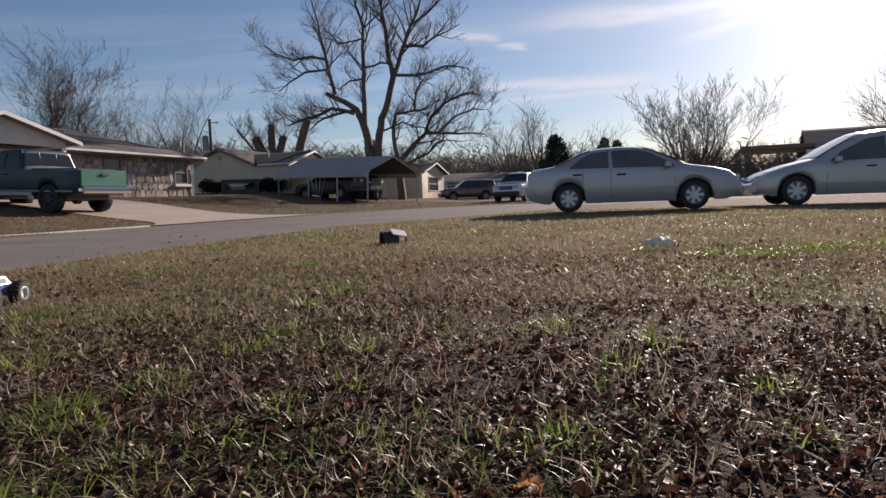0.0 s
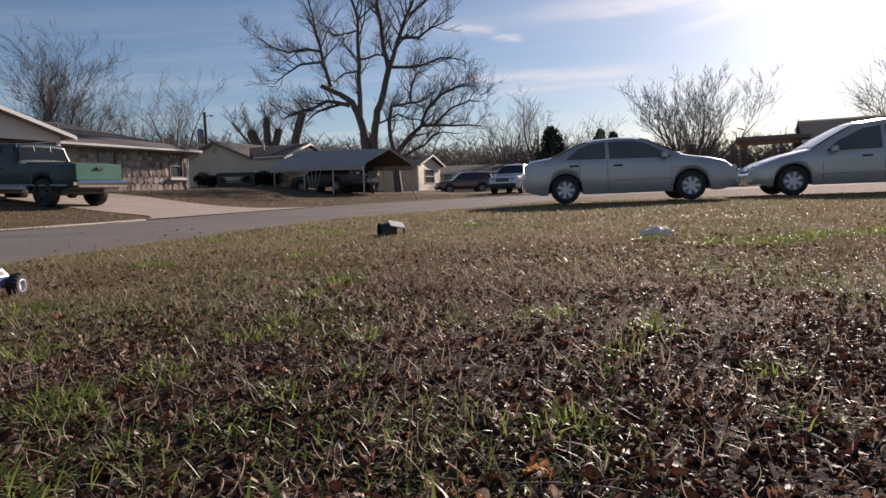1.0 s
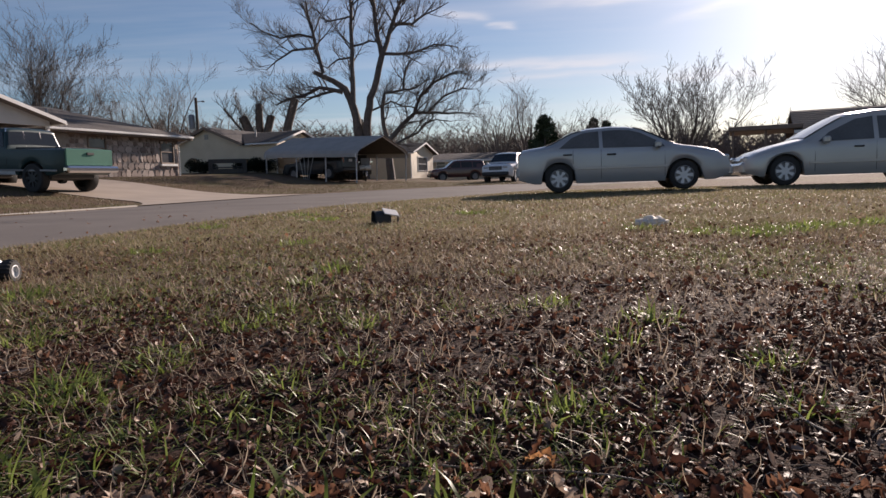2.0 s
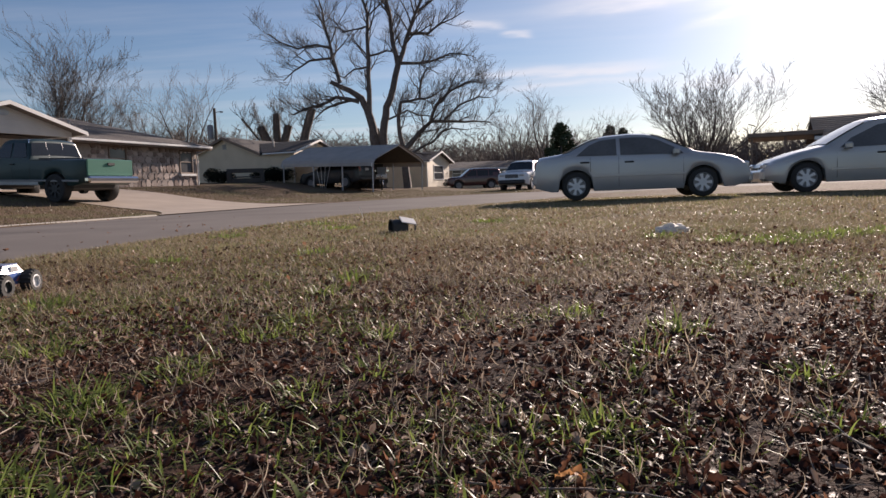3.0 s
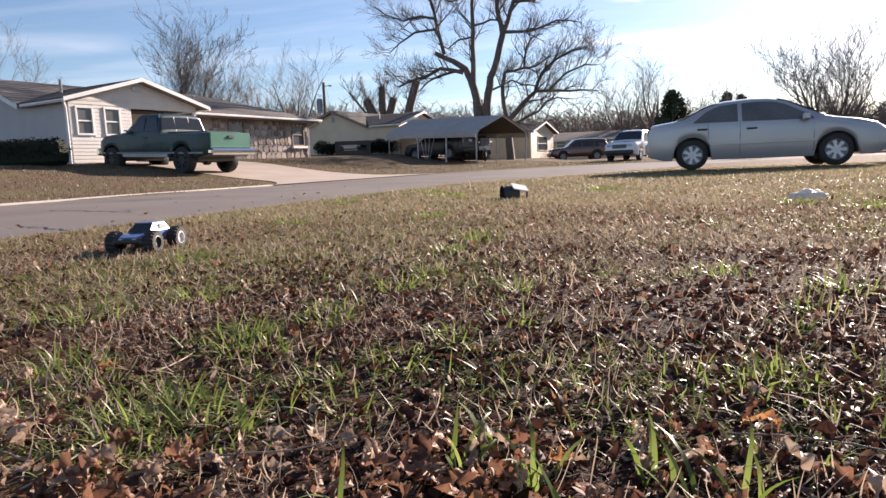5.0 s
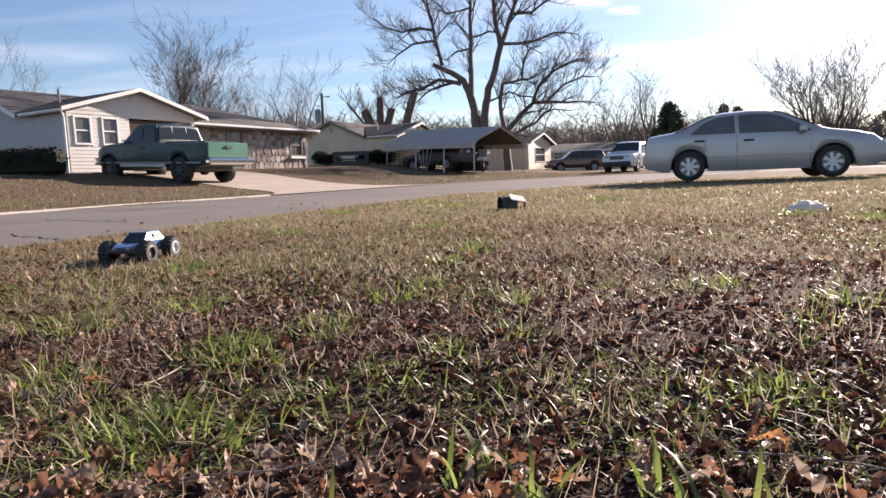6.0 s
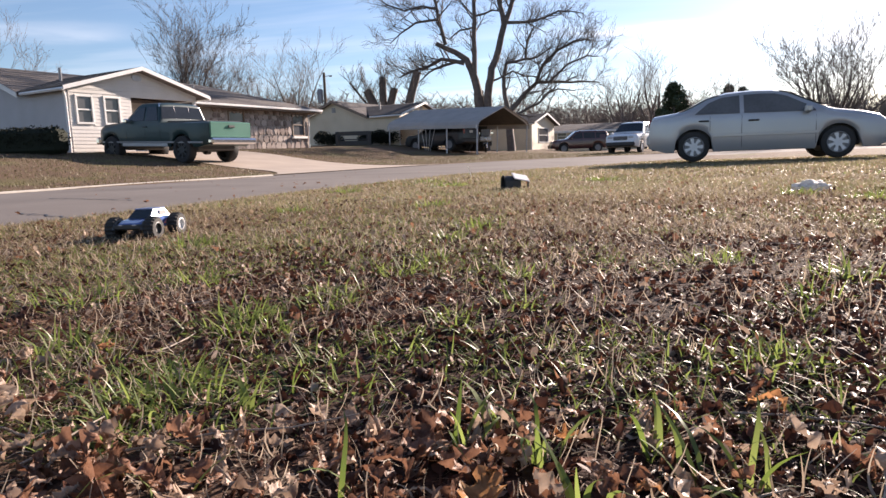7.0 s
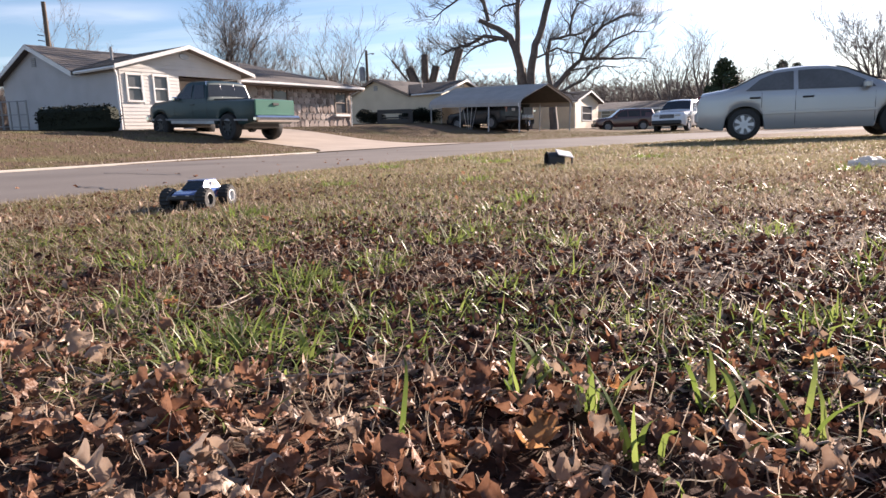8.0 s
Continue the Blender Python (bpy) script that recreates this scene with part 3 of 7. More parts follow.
def board_wall(b, a0, a1, z0, z1, face, axis, openings, lap=0.13, out=1, gable=None, proud=0.018):
    """Lapped siding boards along x (axis 'x') or y, on the plane 'face', out: the side to which they stand proud. gable: (middle, half, rise) of a triangle above z1."""
    z = z0
    top = z1 + (gable[2] if gable else 0)
    while z < top - 0.02:
        h = min(lap, top - z)
        lo, hi = a0, a1
        if gable and z + h > z1 + 0.01:
            f = 1 - (z + h - z1) / gable[2]
            lo, hi = gable[0] - gable[1] * f, gable[0] + gable[1] * f
        spans = [(lo, hi)]
        for (o0, o1, oz0, oz1) in openings:
            if z + h > oz0 + 0.01 and z < oz1 - 0.01:
                spans = [s for q in spans for s in ((q[0], min(q[1], o0)), (max(q[0], o1), q[1])) if s[1] - s[0] > 0.03]
        for s0, s1 in spans:
            if s1 - s0 < 0.03:
                continue
            pr = [(0, z), (proud * out, z), (0.004 * out, z + h), (0, z + h)]
            vs = []
            for s in (s0, s1):
                for o, zz in pr:
                    vs.append((s, face + o, zz) if axis == "x" else (face + o, s, zz))
            b.add(vs, [(0, 1, 2, 3), (7, 6, 5, 4), (0, 4, 5, 1), (1, 5, 6, 2), (2, 6, 7, 3), (3, 7, 4, 0)])
        z += h


def solid_wall(b, a0, a1, z0, z1, f0, f1, axis, openings):
    """A thick wall with openings through it."""
    cuts = sorted({a0, a1, *[v for o in openings for v in o[:2]]})
    for s0, s1 in zip(cuts, cuts[1:]):
        zs = [(z0, z1)]
        for o0, o1, oz0, oz1 in openings:
            if o0 <= s0 + 1e-6 and o1 >= s1 - 1e-6:
                zs = [q for r in zs for q in ((r[0], min(r[1], oz0)), (max(r[0], oz1), r[1])) if q[1] - q[0] > 0.01]
        for q0, q1 in zs:
            if axis == "x":
                b.box((s0, f0, q0), (s1, f1, q1))
            else:
                b.box((f0, s0, q0), (f1, s1, q1))


def window(parent, a0, a1, z0, z1, face, axis, out, trim="trim"):
    """A sash window in an opening: frame, two panes, a blind behind and a sill."""
    def put(b, s0, s1, q0, q1, o0, o1, bevel=0.006):
        o0, o1 = sorted((face + o0 * out, face + o1 * out))
        if axis == "x":
            b.box((s0, o0, q0), (s1, o1, q1), bevel)
        else:
            b.box((o0, s0, q0), (o1, s1, q1), bevel)
    fr = Build()
    t = 0.07
    put(fr, a0 - t, a1 + t, z1, z1 + t, -0.05, 0.05)
    put(fr, a0 - t, a1 + t, z0 - t, z0, -0.05, 0.06)
    put(fr, a0 - t, a0, z0, z1, -0.05, 0.05)
    put(fr, a1, a1 + t, z0, z1, -0.05, 0.05)
    frame_part = part("window", fr, trim, parent)
    mid = (z0 + z1) / 2
    bar = Build()
    put(bar, a0, a1, mid - 0.025, mid + 0.025, -0.035, 0.025)
    part("sash_bar", bar, trim, frame_part)
    for q0, q1, o in ((z0, mid - 0.025, -0.02), (mid + 0.025, z1, 0.0)):
        pn = Build()
        put(pn, a0, a1, q0, q1, o - 0.008, o, 0)
        part("pane", pn, "pane", frame_part)


def roof_slab(b, p00, p01, p11, p10, thick=0.12):
    """A roof slope from its four corners (eave start, eave end, ridge end, ridge start)."""
    ps = [Vector(p) for p in (p00, p01, p11, p10)]
    nrm = (ps[1] - ps[0]).cross(ps[3] - ps[0]).normalized()
    if nrm.z < 0:
        nrm = -nrm
    lo = [p - nrm * thick for p in ps]
    b.add([*ps, *lo], [(0, 1, 2, 3), (7, 6, 5, 4), (0, 4, 5, 1), (1, 5, 6, 2), (2, 6, 7, 3), (3, 7, 4, 0)])


def shingle_rows(b, p00, p01, p11, p10, rows=14):
    """Courses of shingles that stand proud of one another on a slope."""
    p00, p01, p11, p10 = (Vector(p) for p in (p00, p01, p11, p10))
    nrm = (p01 - p00).cross(p10 - p00).normalized()
    if nrm.z < 0:
        nrm = -nrm
    for i in range(rows):
        f0, f1 = i / rows, (i + 1.15) / rows
        f1 = min(f1, 1)
        a, c = p00.lerp(p10, f0), p01.lerp(p11, f0)
        d, e = p00.lerp(p10, f1), p01.lerp(p11, f1)
        n = max(1, int((c - a).length / 1.0))
        for k in range(n):
            g0, g1 = k / n, (k + 1) / n
            q = [a.lerp(c, g0) + nrm * 0.022, a.lerp(c, g1) + nrm * 0.022, d.lerp(e, g1) + nrm * 0.006, d.lerp(e, g0) + nrm * 0.006]
            r = [a.lerp(c, g0), a.lerp(c, g1)]
            b.add([*q, *r], [(0, 1, 2, 3), (4, 5, 1, 0)])


def gutter(b, p, q, r=0.06):
    b.tube([p, q], r, 6)


def ranch_house(p, z, front, side, roof, label, windows, open_porch=True, side_drop=0.5):
    """A low gabled house with a gabled wing towards the street. Local x along the street from the wing's near corner, y to the back, z from the wing's foot."""
    h = thing("house", house_pose(p, z), label, "house")
    W, R0, R1, RID = 5.55, 2.8, 8.2, 5.5          # wing width; main body front, back and ridge
    EAVE, WR, MR = 2.38, 0.80, 1.12                # eave height, rise of the wing and of the main roof
    LONG = 6.0
    down = -side_drop
    # wing
    wl = Build()
    porch0 = 2.45 if open_porch else W
    solid_wall(wl, 0.0, porch0, down, EAVE, 0.0, 0.12, "x", windows)
    solid_wall(wl, 0.0, R0, down, EAVE, 0.0, 0.12, "y", [])
    if open_porch:
        solid_wall(wl, 0.12, R0, down, EAVE, porch0 - 0.12, porch0, "y", [])
        wl.box((porch0, R0 - 0.1, down), (W, R0, EAVE))
        wl.box((porch0, 0.0, EAVE - 0.22), (W, 0.12, EAVE))
    wl.prism([(0.0, EAVE), (W, EAVE), (W / 2, EAVE + WR)], 0.0, 0.1)
    wall = part("wall", wl, front, h)
    sd = Build()
    board_wall(sd, 0.0, porch0, 0.0, EAVE, -0.002, "x", [(a - 0.07, c + 0.07, q - 0.07, r + 0.07) for a, c, q, r in windows], out=-1)
    board_wall(sd, 0.0, W, EAVE, EAVE, -0.002, "x", [], out=-1, gable=(W / 2, W / 2, WR))
    part("siding", sd, front, wall, "lapped horizontal siding boards")
    for w in windows:
        window(h, *w, 0.0, "x", -1)
    # main body: near end wall with its gable, front, back and far end
    mb = Build()
    mb.prism([(0.0, down), (R1, down), (R1, EAVE - 0.0), (RID, EAVE + MR), (R0, EAVE), (0.0, EAVE)], -0.12, -0.002, "x")
    mb.box((0, R1 - 0.12, down), (LONG, R1, EAVE))
    mb.box((W, R0, down), (LONG, R0 + 0.12, EAVE))
    mb.box((LONG - 0.12, R0 + 0.12, down), (LONG, R1 - 0.12, EAVE))
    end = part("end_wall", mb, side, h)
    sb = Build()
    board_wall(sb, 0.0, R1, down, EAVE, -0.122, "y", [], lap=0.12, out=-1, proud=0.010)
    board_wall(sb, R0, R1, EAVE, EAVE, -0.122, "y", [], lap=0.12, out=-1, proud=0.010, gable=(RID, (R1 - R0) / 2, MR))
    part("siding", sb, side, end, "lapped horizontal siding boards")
    vent = Build()
    for i in range(5):
        vent.box((-0.16, RID - 0.16, EAVE + 0.40 + i * 0.07), (-0.13, RID + 0.16, EAVE + 0.45 + i * 0.07))
    part("gable_vent", vent, "grey_metal", h)
    v2 = Build()
    v2.lathe([(0.0, -0.03), (0.22, -0.03), (0.22, -0.01), (0.0, -0.01)], 16, "y")
    for i in range(len(v2.v)):
        x, y, zz = v2.v[i]
        v2.v[i] = (W / 2 + x, y - 0.02, EAVE + 0.52 + zz * 0.55)
    part("gable_vent", v2, "galvanised", h)
    # roofs
    o, s = 0.4, WR / (W / 2)
    ms = MR / (R1 - RID)
    rf, rs = Build(), Build()
    for x0, sgn in ((-o, 1), (W + o, -1)):
        q = ((x0, -o, EAVE - o * s + 0.1), (x0, R0 - 0.55, EAVE - o * s + 0.1), (W / 2, R0 + WR / ms, EAVE + WR + 0.1), (W / 2, -o, EAVE + WR + 0.1))
        roof_slab(rf, *q)
        shingle_rows(rs, *q, rows=12)
    for y0 in (R0 - o, R1 + o):
        q = ((-o, y0, EAVE - o * ms + 0.12), (LONG + o, y0, EAVE - o * ms + 0.12), (LONG + o, RID, EAVE + MR + 0.12), (-o, RID, EAVE + MR + 0.12))
        roof_slab(rf, *q)
        shingle_rows(rs, *q, rows=12)
    rp = part("roof", rf, roof, h)
    part("shingles", rs, roof, rp)
    # rake boards and gutters
    for x0 in (-o, W + o):
        f = Build()
        f.prism([(x0, EAVE - o * s - 0.03), (x0, EAVE - o * s + 0.11), (W / 2, EAVE + WR + 0.11), (W / 2, EAVE + WR - 0.03)], -o - 0.03, -o + 0.0)
        part("rake_board", f, "trim", h)
        g = Build()
        gutter(g, (x0, -o, EAVE - o * s + 0.0), (x0, R0 - 0.6, EAVE - o * s + 0.0))
        part("gutter", g, "trim", h)
    for y0 in (R0 - o, R1 + o):
        f = Build()
        f.prism([(y0, EAVE - o * ms - 0.06), (y0, EAVE - o * ms + 0.12), (RID, EAVE + MR + 0.12), (RID, EAVE + MR - 0.06)], -o - 0.03, -o, "x")
        part("rake_board", f, "trim" if side != "tan_siding" else "brown_trim", h)
    dp = Build()
    dp.tube([(-0.25, -0.12, EAVE - 0.1), (-0.14, -0.05, EAVE - 0.35), (-0.14, -0.05, 0.1)], 0.04, 6)
    part("downspout", dp, "trim", h)
    if open_porch:
        for x in (W - 0.12,):
            c = Build()
            c.box((x, 0.0, 0.0), (x + 0.12, 0.12, EAVE - 0.22), 0.01)
            part("porch_post", c, "trim", h)
        d = Build()
        d.box((3.3, R0 - 0.16, 0.0), (4.2, R0 - 0.11, 2.05), 0.01)
        door = part("door", d, "porch_dark", h)
        k = Build()
        k.box((3.38, R0 - 0.22, 0.95), (3.44, R0 - 0.16, 1.05), 0.01)
        part("door_handle", k, "chrome", door)
    for x, y, t in ((1.35, 2.5, 0.62), (W - 0.4, 3.2, 0.5)):
        v = Build()
        zz = EAVE + WR * (1 - abs(x - W / 2) / (W / 2))
        v.tube([(x, y, zz), (x, y, zz + t)], 0.05, 8)
        part("vent_pipe", v, "grey_metal", h)
    return h


A1 = polar(-41.3, 27.0)
ranch_house(A1, 0.86, "white_siding", "shaded_white_siding", "shingle", "white sided one-storey house with a front gable and grey shingle roof",
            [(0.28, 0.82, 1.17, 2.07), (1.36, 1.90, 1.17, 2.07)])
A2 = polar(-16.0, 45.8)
ranch_house(A2, 0.98, "sunlit_siding", "tan_siding", "dark_shingle", "tan sided one-storey house with a dark shingle roof",
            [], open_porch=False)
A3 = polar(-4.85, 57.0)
ranch_house(A3, 0.55, "sunlit_siding", "tan_siding", "dark_shingle", "cream sided small house with one front window",
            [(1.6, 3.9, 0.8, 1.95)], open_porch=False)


def stone_house():
    """The long low house with a rubble stone front and a hipped roof."""
    p = polar(-31.35, 32.4) + BACK * 0.5
    z = 0.80
    h = thing("house", house_pose(p, z), "low house with brown rubble stone front and hipped roof", "house")
    X0, X1, D, E, RISE, o = -0.45, 7.25, 8.0, 2.42, 1.35, 0.55
    wins = [(1.55, 2.45, 1.12, 2.08), (6.0, 6.85, 1.0, 2.08)]
    b = Build()
    solid_wall(b, X0, X1, -0.6, E, 0.0, 0.2, "x", wins)
    b.box((X0, 0.2, -0.6), (X0 + 0.2, D, E)); b.box((X1 - 0.2, 0.2, -0.6), (X1, D, E)); b.box((X0, D - 0.2, -0.6), (X1, D, E + 0.0))
    wall = part("wall", b, "mortar", h)
    for w in wins:
        window(h, *w, 0.0, "x", -1, "brown_trim")
        s = Build()
        s.box((w[0] - 0.15, -0.16, w[2] - 0.19), (w[1] + 0.15, -0.01, w[2] - 0.075), 0.01)
        part("window_sill", s, "trim", h)
    # rubble stones
    rnd = random.Random(5)
    z0 = -0.25
    shapes = []
    for i in range(8):
        q = Build()
        n = 6
        ring = [(math.cos(2 * math.pi * k / n) * rnd.uniform(0.85, 1.1), math.sin(2 * math.pi * k / n) * rnd.uniform(0.85, 1.1)) for k in range(n)]
        q.v = [(x * 0.5, 0.02, y * 0.5) for x, y in ring] + [(x * 0.47, -0.04, y * 0.47) for x, y in ring]
        q.f = [tuple(range(n, 2 * n))] + [(k, (k + 1) % n, n + (k + 1) % n, n + k) for k in range(n)]
        shapes.append(q.mesh("stone", "stone"))
    row_z = z0
    count = 0
    while row_z < E - 0.05:
        rh = rnd.uniform(0.22, 0.48)
        x = 0.35 + rnd.uniform(0, 0.2)
        while x < X1 - 0.1:
            w = rnd.uniform(0.16, 0.46)
            cx, cz = x + w / 2, row_z + rh / 2
            if not any(a - 0.1 < cx < c + 0.1 and q - 0.2 < cz < r + 0.1 for a, c, q, r in wins) and cx < X1 - 0.05:
                ob = new("stone", shapes[count % 8])
                ob.parent = wall
                ob.matrix_basis = Matrix.LocRotScale((cx, 0, cz), Euler((0, rnd.uniform(-0.2, 0.2), 0)), (w * 1.12, rnd.uniform(0.5, 1.2), rh * rnd.uniform(1.0, 1.2)))
                count += 1
            x += w
        row_z += rh
    rf, rs = Build(), Build()
    za, zb, ym = E - 0.05, E + RISE, D / 2
    A, B_, C, D_ = (X0 - o, -o, za), (X1 + o, -o, za), (X1 + o, D + o, za), (X0 - o, D + o, za)
    R, S = (X0 + 1.2, ym, zb), (X1 - 4.0, ym, zb)
    for q in ((A, B_, S, R), (C, D_, R, S), (B_, C, S, S), (D_, A, R, R)):
        roof_slab(rf, *q)
        shingle_rows(rs, *q, rows=16)
    rp = part("roof", rf, "shingle", h)
    part("shingles", rs, "shingle", rp)
    f = Build()
    f.box((X0 - o, -o - 0.03, za - 0.2), (X1 + o, -o, za + 0.0), 0.01)
    f.box((X1 + o, -o, za - 0.2), (X1 + o + 0.03, D + o, za))
    part("fascia", f, "brown_trim", h)
    sf = Build()
    sf.box((X0 - o + 0.02, -o + 0.01, za - 0.19), (X1 + o - 0.02, D + o, za - 0.15))
    part("soffit", sf, "brown_trim", h)
    g = Build()
    g.box((X0 - o, -o - 0.12, za - 0.12), (X1 + o, -o - 0.035, za - 0.01), 0.02)
    part("gutter", g, "trim", h)
    dp = Build()
    dp.tube([(X1 + 0.35, -o - 0.05, za - 0.1), (X1 - 0.02, -0.08, za - 0.42), (X1 - 0.06, -0.08, -0.1)], 0.04, 6)
    part("downspout", dp, "trim", h)
    v = Build()
    v.tube([(0.6, 1.2, za + 0.5), (0.6, 1.2, za + 0.95)], 0.06, 8)
    part("vent_pipe", v, "grey_metal", h)


stone_house()


def plain_house(p, yaw, z, size, rise, label, wall_m, roof_m, flat=None):
    h = thing("house", pose(p.x, p.y, z, 0, 0, yaw), label, "house")
    L_, D, E = size
    b = Build()
    wins = [(x, x + 0.9, 1.0, 2.0) for x in np.arange(1.2, L_ - 1.6, 2.6)]
    solid_wall(b, 0, L_, -0.6, E, 0, 0.15, "x", wins)
    b.box((0, 0.15, -0.6), (0.15, D, E)); b.box((L_ - 0.15, 0.15, -0.6), (L_, D, E)); b.box((0.15, D - 0.15, -0.6), (L_ - 0.15, D, E))
    for x in (0.0, L_ - 0.12):
        b.prism([(0, E), (D, E), (D / 2, E + rise)], x, x + 0.12, "x")
    part("wall", b, wall_m, h)
    for w in wins:
        window(h, *w, 0.0, "x", -1)
    rf, rs = Build(), Build()
    o = 0.45
    s = rise / (D / 2)
    for y0 in (-o, D + o):
        q = ((-o, y0, E - o * s + 0.1), (L_ + o, y0, E - o * s + 0.1), (L_ + o, D / 2, E + rise + 0.1), (-o, D / 2, E + rise + 0.1))
        roof_slab(rf, *q)
        shingle_rows(rs, *q, rows=10)
    rp = part("roof", rf, roof_m, h)
    part("shingles", rs, roof_m, rp)
    f = Build()
    f.box((-o, -o - 0.03, E - o * s - 0.1), (L_ + o, -o, E - o * s + 0.1), 0.01)
    part("fascia", f, "trim", h)
    if flat:
        x0, x1, d, zz = flat
        r = Build()
        r.box((x0, -0.6, zz), (x1, d, zz + 0.28), 0.04)
        part("carport_roof", r, "brown_trim", h)
        for x in (x0 + 0.2, (x0 + x1) / 2):
            c = Build()
            c.box((x, -0.4, -0.3), (x + 0.1, -0.3, zz), 0.01)
            part("carport_post", c, "brown_trim", h)
    return h


p4 = polar(-3.6, 74.0)
plain_house(p4, 2, 0.62, (9.5, 7, 2.0), 0.75, "low far house with a long grey roof", "tan_siding", "shingle")
p5 = polar(26.2, 45.0)
plain_house(p5, -22, 0.2, (13, 8, 2.5), 1.3, "brown house with a flat-roofed carport behind the parked cars", "porch_dark", "dark_shingle", flat=(-4.0, 0.0, 5.0, 2.55))


# ---- carport ----
def carport():
    p = Vector((-7.55, 40.6, 0)) + Vector((0.477, 0.88, 0)) * 0.7
    ax, cr = Vector((0.88, -0.477, 0)).normalized(), Vector((0.477, 0.88, 0)).normalized()
    z = 0.42
    c = thing("carport", Matrix(((-ax.x, cr.x, 0, p.x), (-ax.y, cr.y, 0, p.y), (0, 0, 1, z), (0, 0, 0, 1))),
              "grey sheet metal carport with a rounded eave on thin posts", "carport")
    c.matrix_world = c.matrix_world @ pose(0, 0, 0, 0, -2.2, 0)
    LONG, WIDE, EAVE, RISE = 7.3, 5.2, 1.75, 1.12
    prof = [(-0.10, EAVE - 0.22), (-0.08, EAVE - 0.02), (0.06, EAVE + 0.16), (0.35, EAVE + 0.32), (WIDE / 2, EAVE + RISE)]
    prof = prof + [(WIDE - y, zz) for y, zz in prof[-2::-1]]
    b = Build()
    n = 90
    for i in range(n + 1):
        x = -0.15 + (LONG + 0.3) * i / n
        rib = 0.016 if i % 3 == 0 else 0.0
        for y, zz in prof:
            b.v.append((x, y, zz + rib))
        for y, zz in prof:
            b.v.append((x, y + (0.01 if y < WIDE / 2 else -0.01), zz + rib - 0.012))
    k = len(prof)
    for i in range(n):
        for j in range(k - 1):
            q = i * 2 * k + j
            b.f.append((q, q + 1, q + 1 + 2 * k, q + 2 * k))
            b.f.append((q + k, q + k + 2 * k, q + k + 1 + 2 * k, q + k + 1))
    for i in (0, n):
        for j in range(k - 1):
            q = i * 2 * k + j
            b.f.append((q, q + 1, q + 1 + k, q + k))
    part("roof", b, "sheet_roof", c, "ribbed grey metal sheets")
    # added dark sheets below the roof: its shade put into their colour
    for y0, y1 in ((0.1, WIDE / 2), (WIDE - 0.1, WIDE / 2)):
        z0, z1 = EAVE + 0.08, EAVE + RISE - 0.06
        q = Build()
        q.add([(x, y, zz + d) for d in (0, -0.02) for x, y, zz in ((0.02, y0, z0), (LONG - 0.02, y0, z0), (LONG - 0.02, y1, z1), (0.02, y1, z1))],
              [(0, 1, 2, 3), (7, 6, 5, 4), (0, 4, 5, 1), (1, 5, 6, 2), (2, 6, 7, 3), (3, 7, 4, 0)])
        part("underside", q, "dark_metal", c, "dark sheet added for the shade under the roof")
    for x in (0.0, LONG):
        a = Build()
        a.tube([(x, y, zz - 0.05) for y, zz in prof], 0.035, 6)
        part("end_bow", a, "trim" if x == 0 else "galvanised", c)
    for x in (0.0, 2.35, 4.7, LONG):
        for y in (0.0, WIDE):
            q = Build()
            q.box((x - 0.035, y - 0.035, 0), (x + 0.035, y + 0.035, EAVE), 0.006)
            part("post", q, "galvanised", c)
    q = Build()
    for k in range(16):
        q.box((3.2 + k * 0.2, WIDE - 0.02 - 0.015 * (k % 2), 0.05), (3.4 + k * 0.2, WIDE + 0.01 - 0.015 * (k % 2), EAVE))
    part("back_panel", q, "dark_metal", c, "dark corrugated sheet closing the back")
    for i in range(4):
        q = Build()
        q.tube([(4.2 - i * 0.12, 0.1, 0.1), (4.55 - i * 0.42, 0.02, EAVE)], 0.02, 6)
        part("brace", q, "galvanised", c)


carport()


# ---- vehicles ----
def wheel(parent, x, y, r, width, out, hub="wheel_silver", spokes=7):
    t = Build()
    w = width / 2
    t.lathe([(r * 0.66, -w), (r * 0.9, -w), (r * 0.98, -w * 0.8), (r, -w * 0.4), (r, w * 0.4), (r * 0.98, w * 0.8), (r * 0.9, w), (r * 0.66, w)], 28, "y")
    wh = part("wheel", t, "rubber", parent, at=pose(x, y, r), smooth=True)
    d = Build()
    d.lathe([(0.0, w * 0.35 * out), (r * 0.60, w * 0.35 * out), (r * 0.66, w * 0.95 * out), (r * 0.62, w * 1.0 * out), (r * 0.55, w * 0.55 * out)], 28, "y")
    part("rim", d, "black_plastic" if hub == "black_plastic" else "grey_metal", wh, smooth=True)
    s = Build()
    star = []
    for k in range(spokes):
        for turn, reach in ((-0.17, 0.30), (-0.15, 0.60), (0.0, 0.65), (0.15, 0.60), (0.17, 0.30), (0.5, 0.24)):
            a = 2 * math.pi * (k + turn * 1.6 if turn < 0.4 else k + 0.5) / spokes
            star.append((r * reach * math.cos(a), r * reach * math.sin(a)))
    s.prism(star, *sorted((w * 0.62 * out, w * 0.80 * out)))
    part("wheel_cover", s, hub, wh)
    return wh


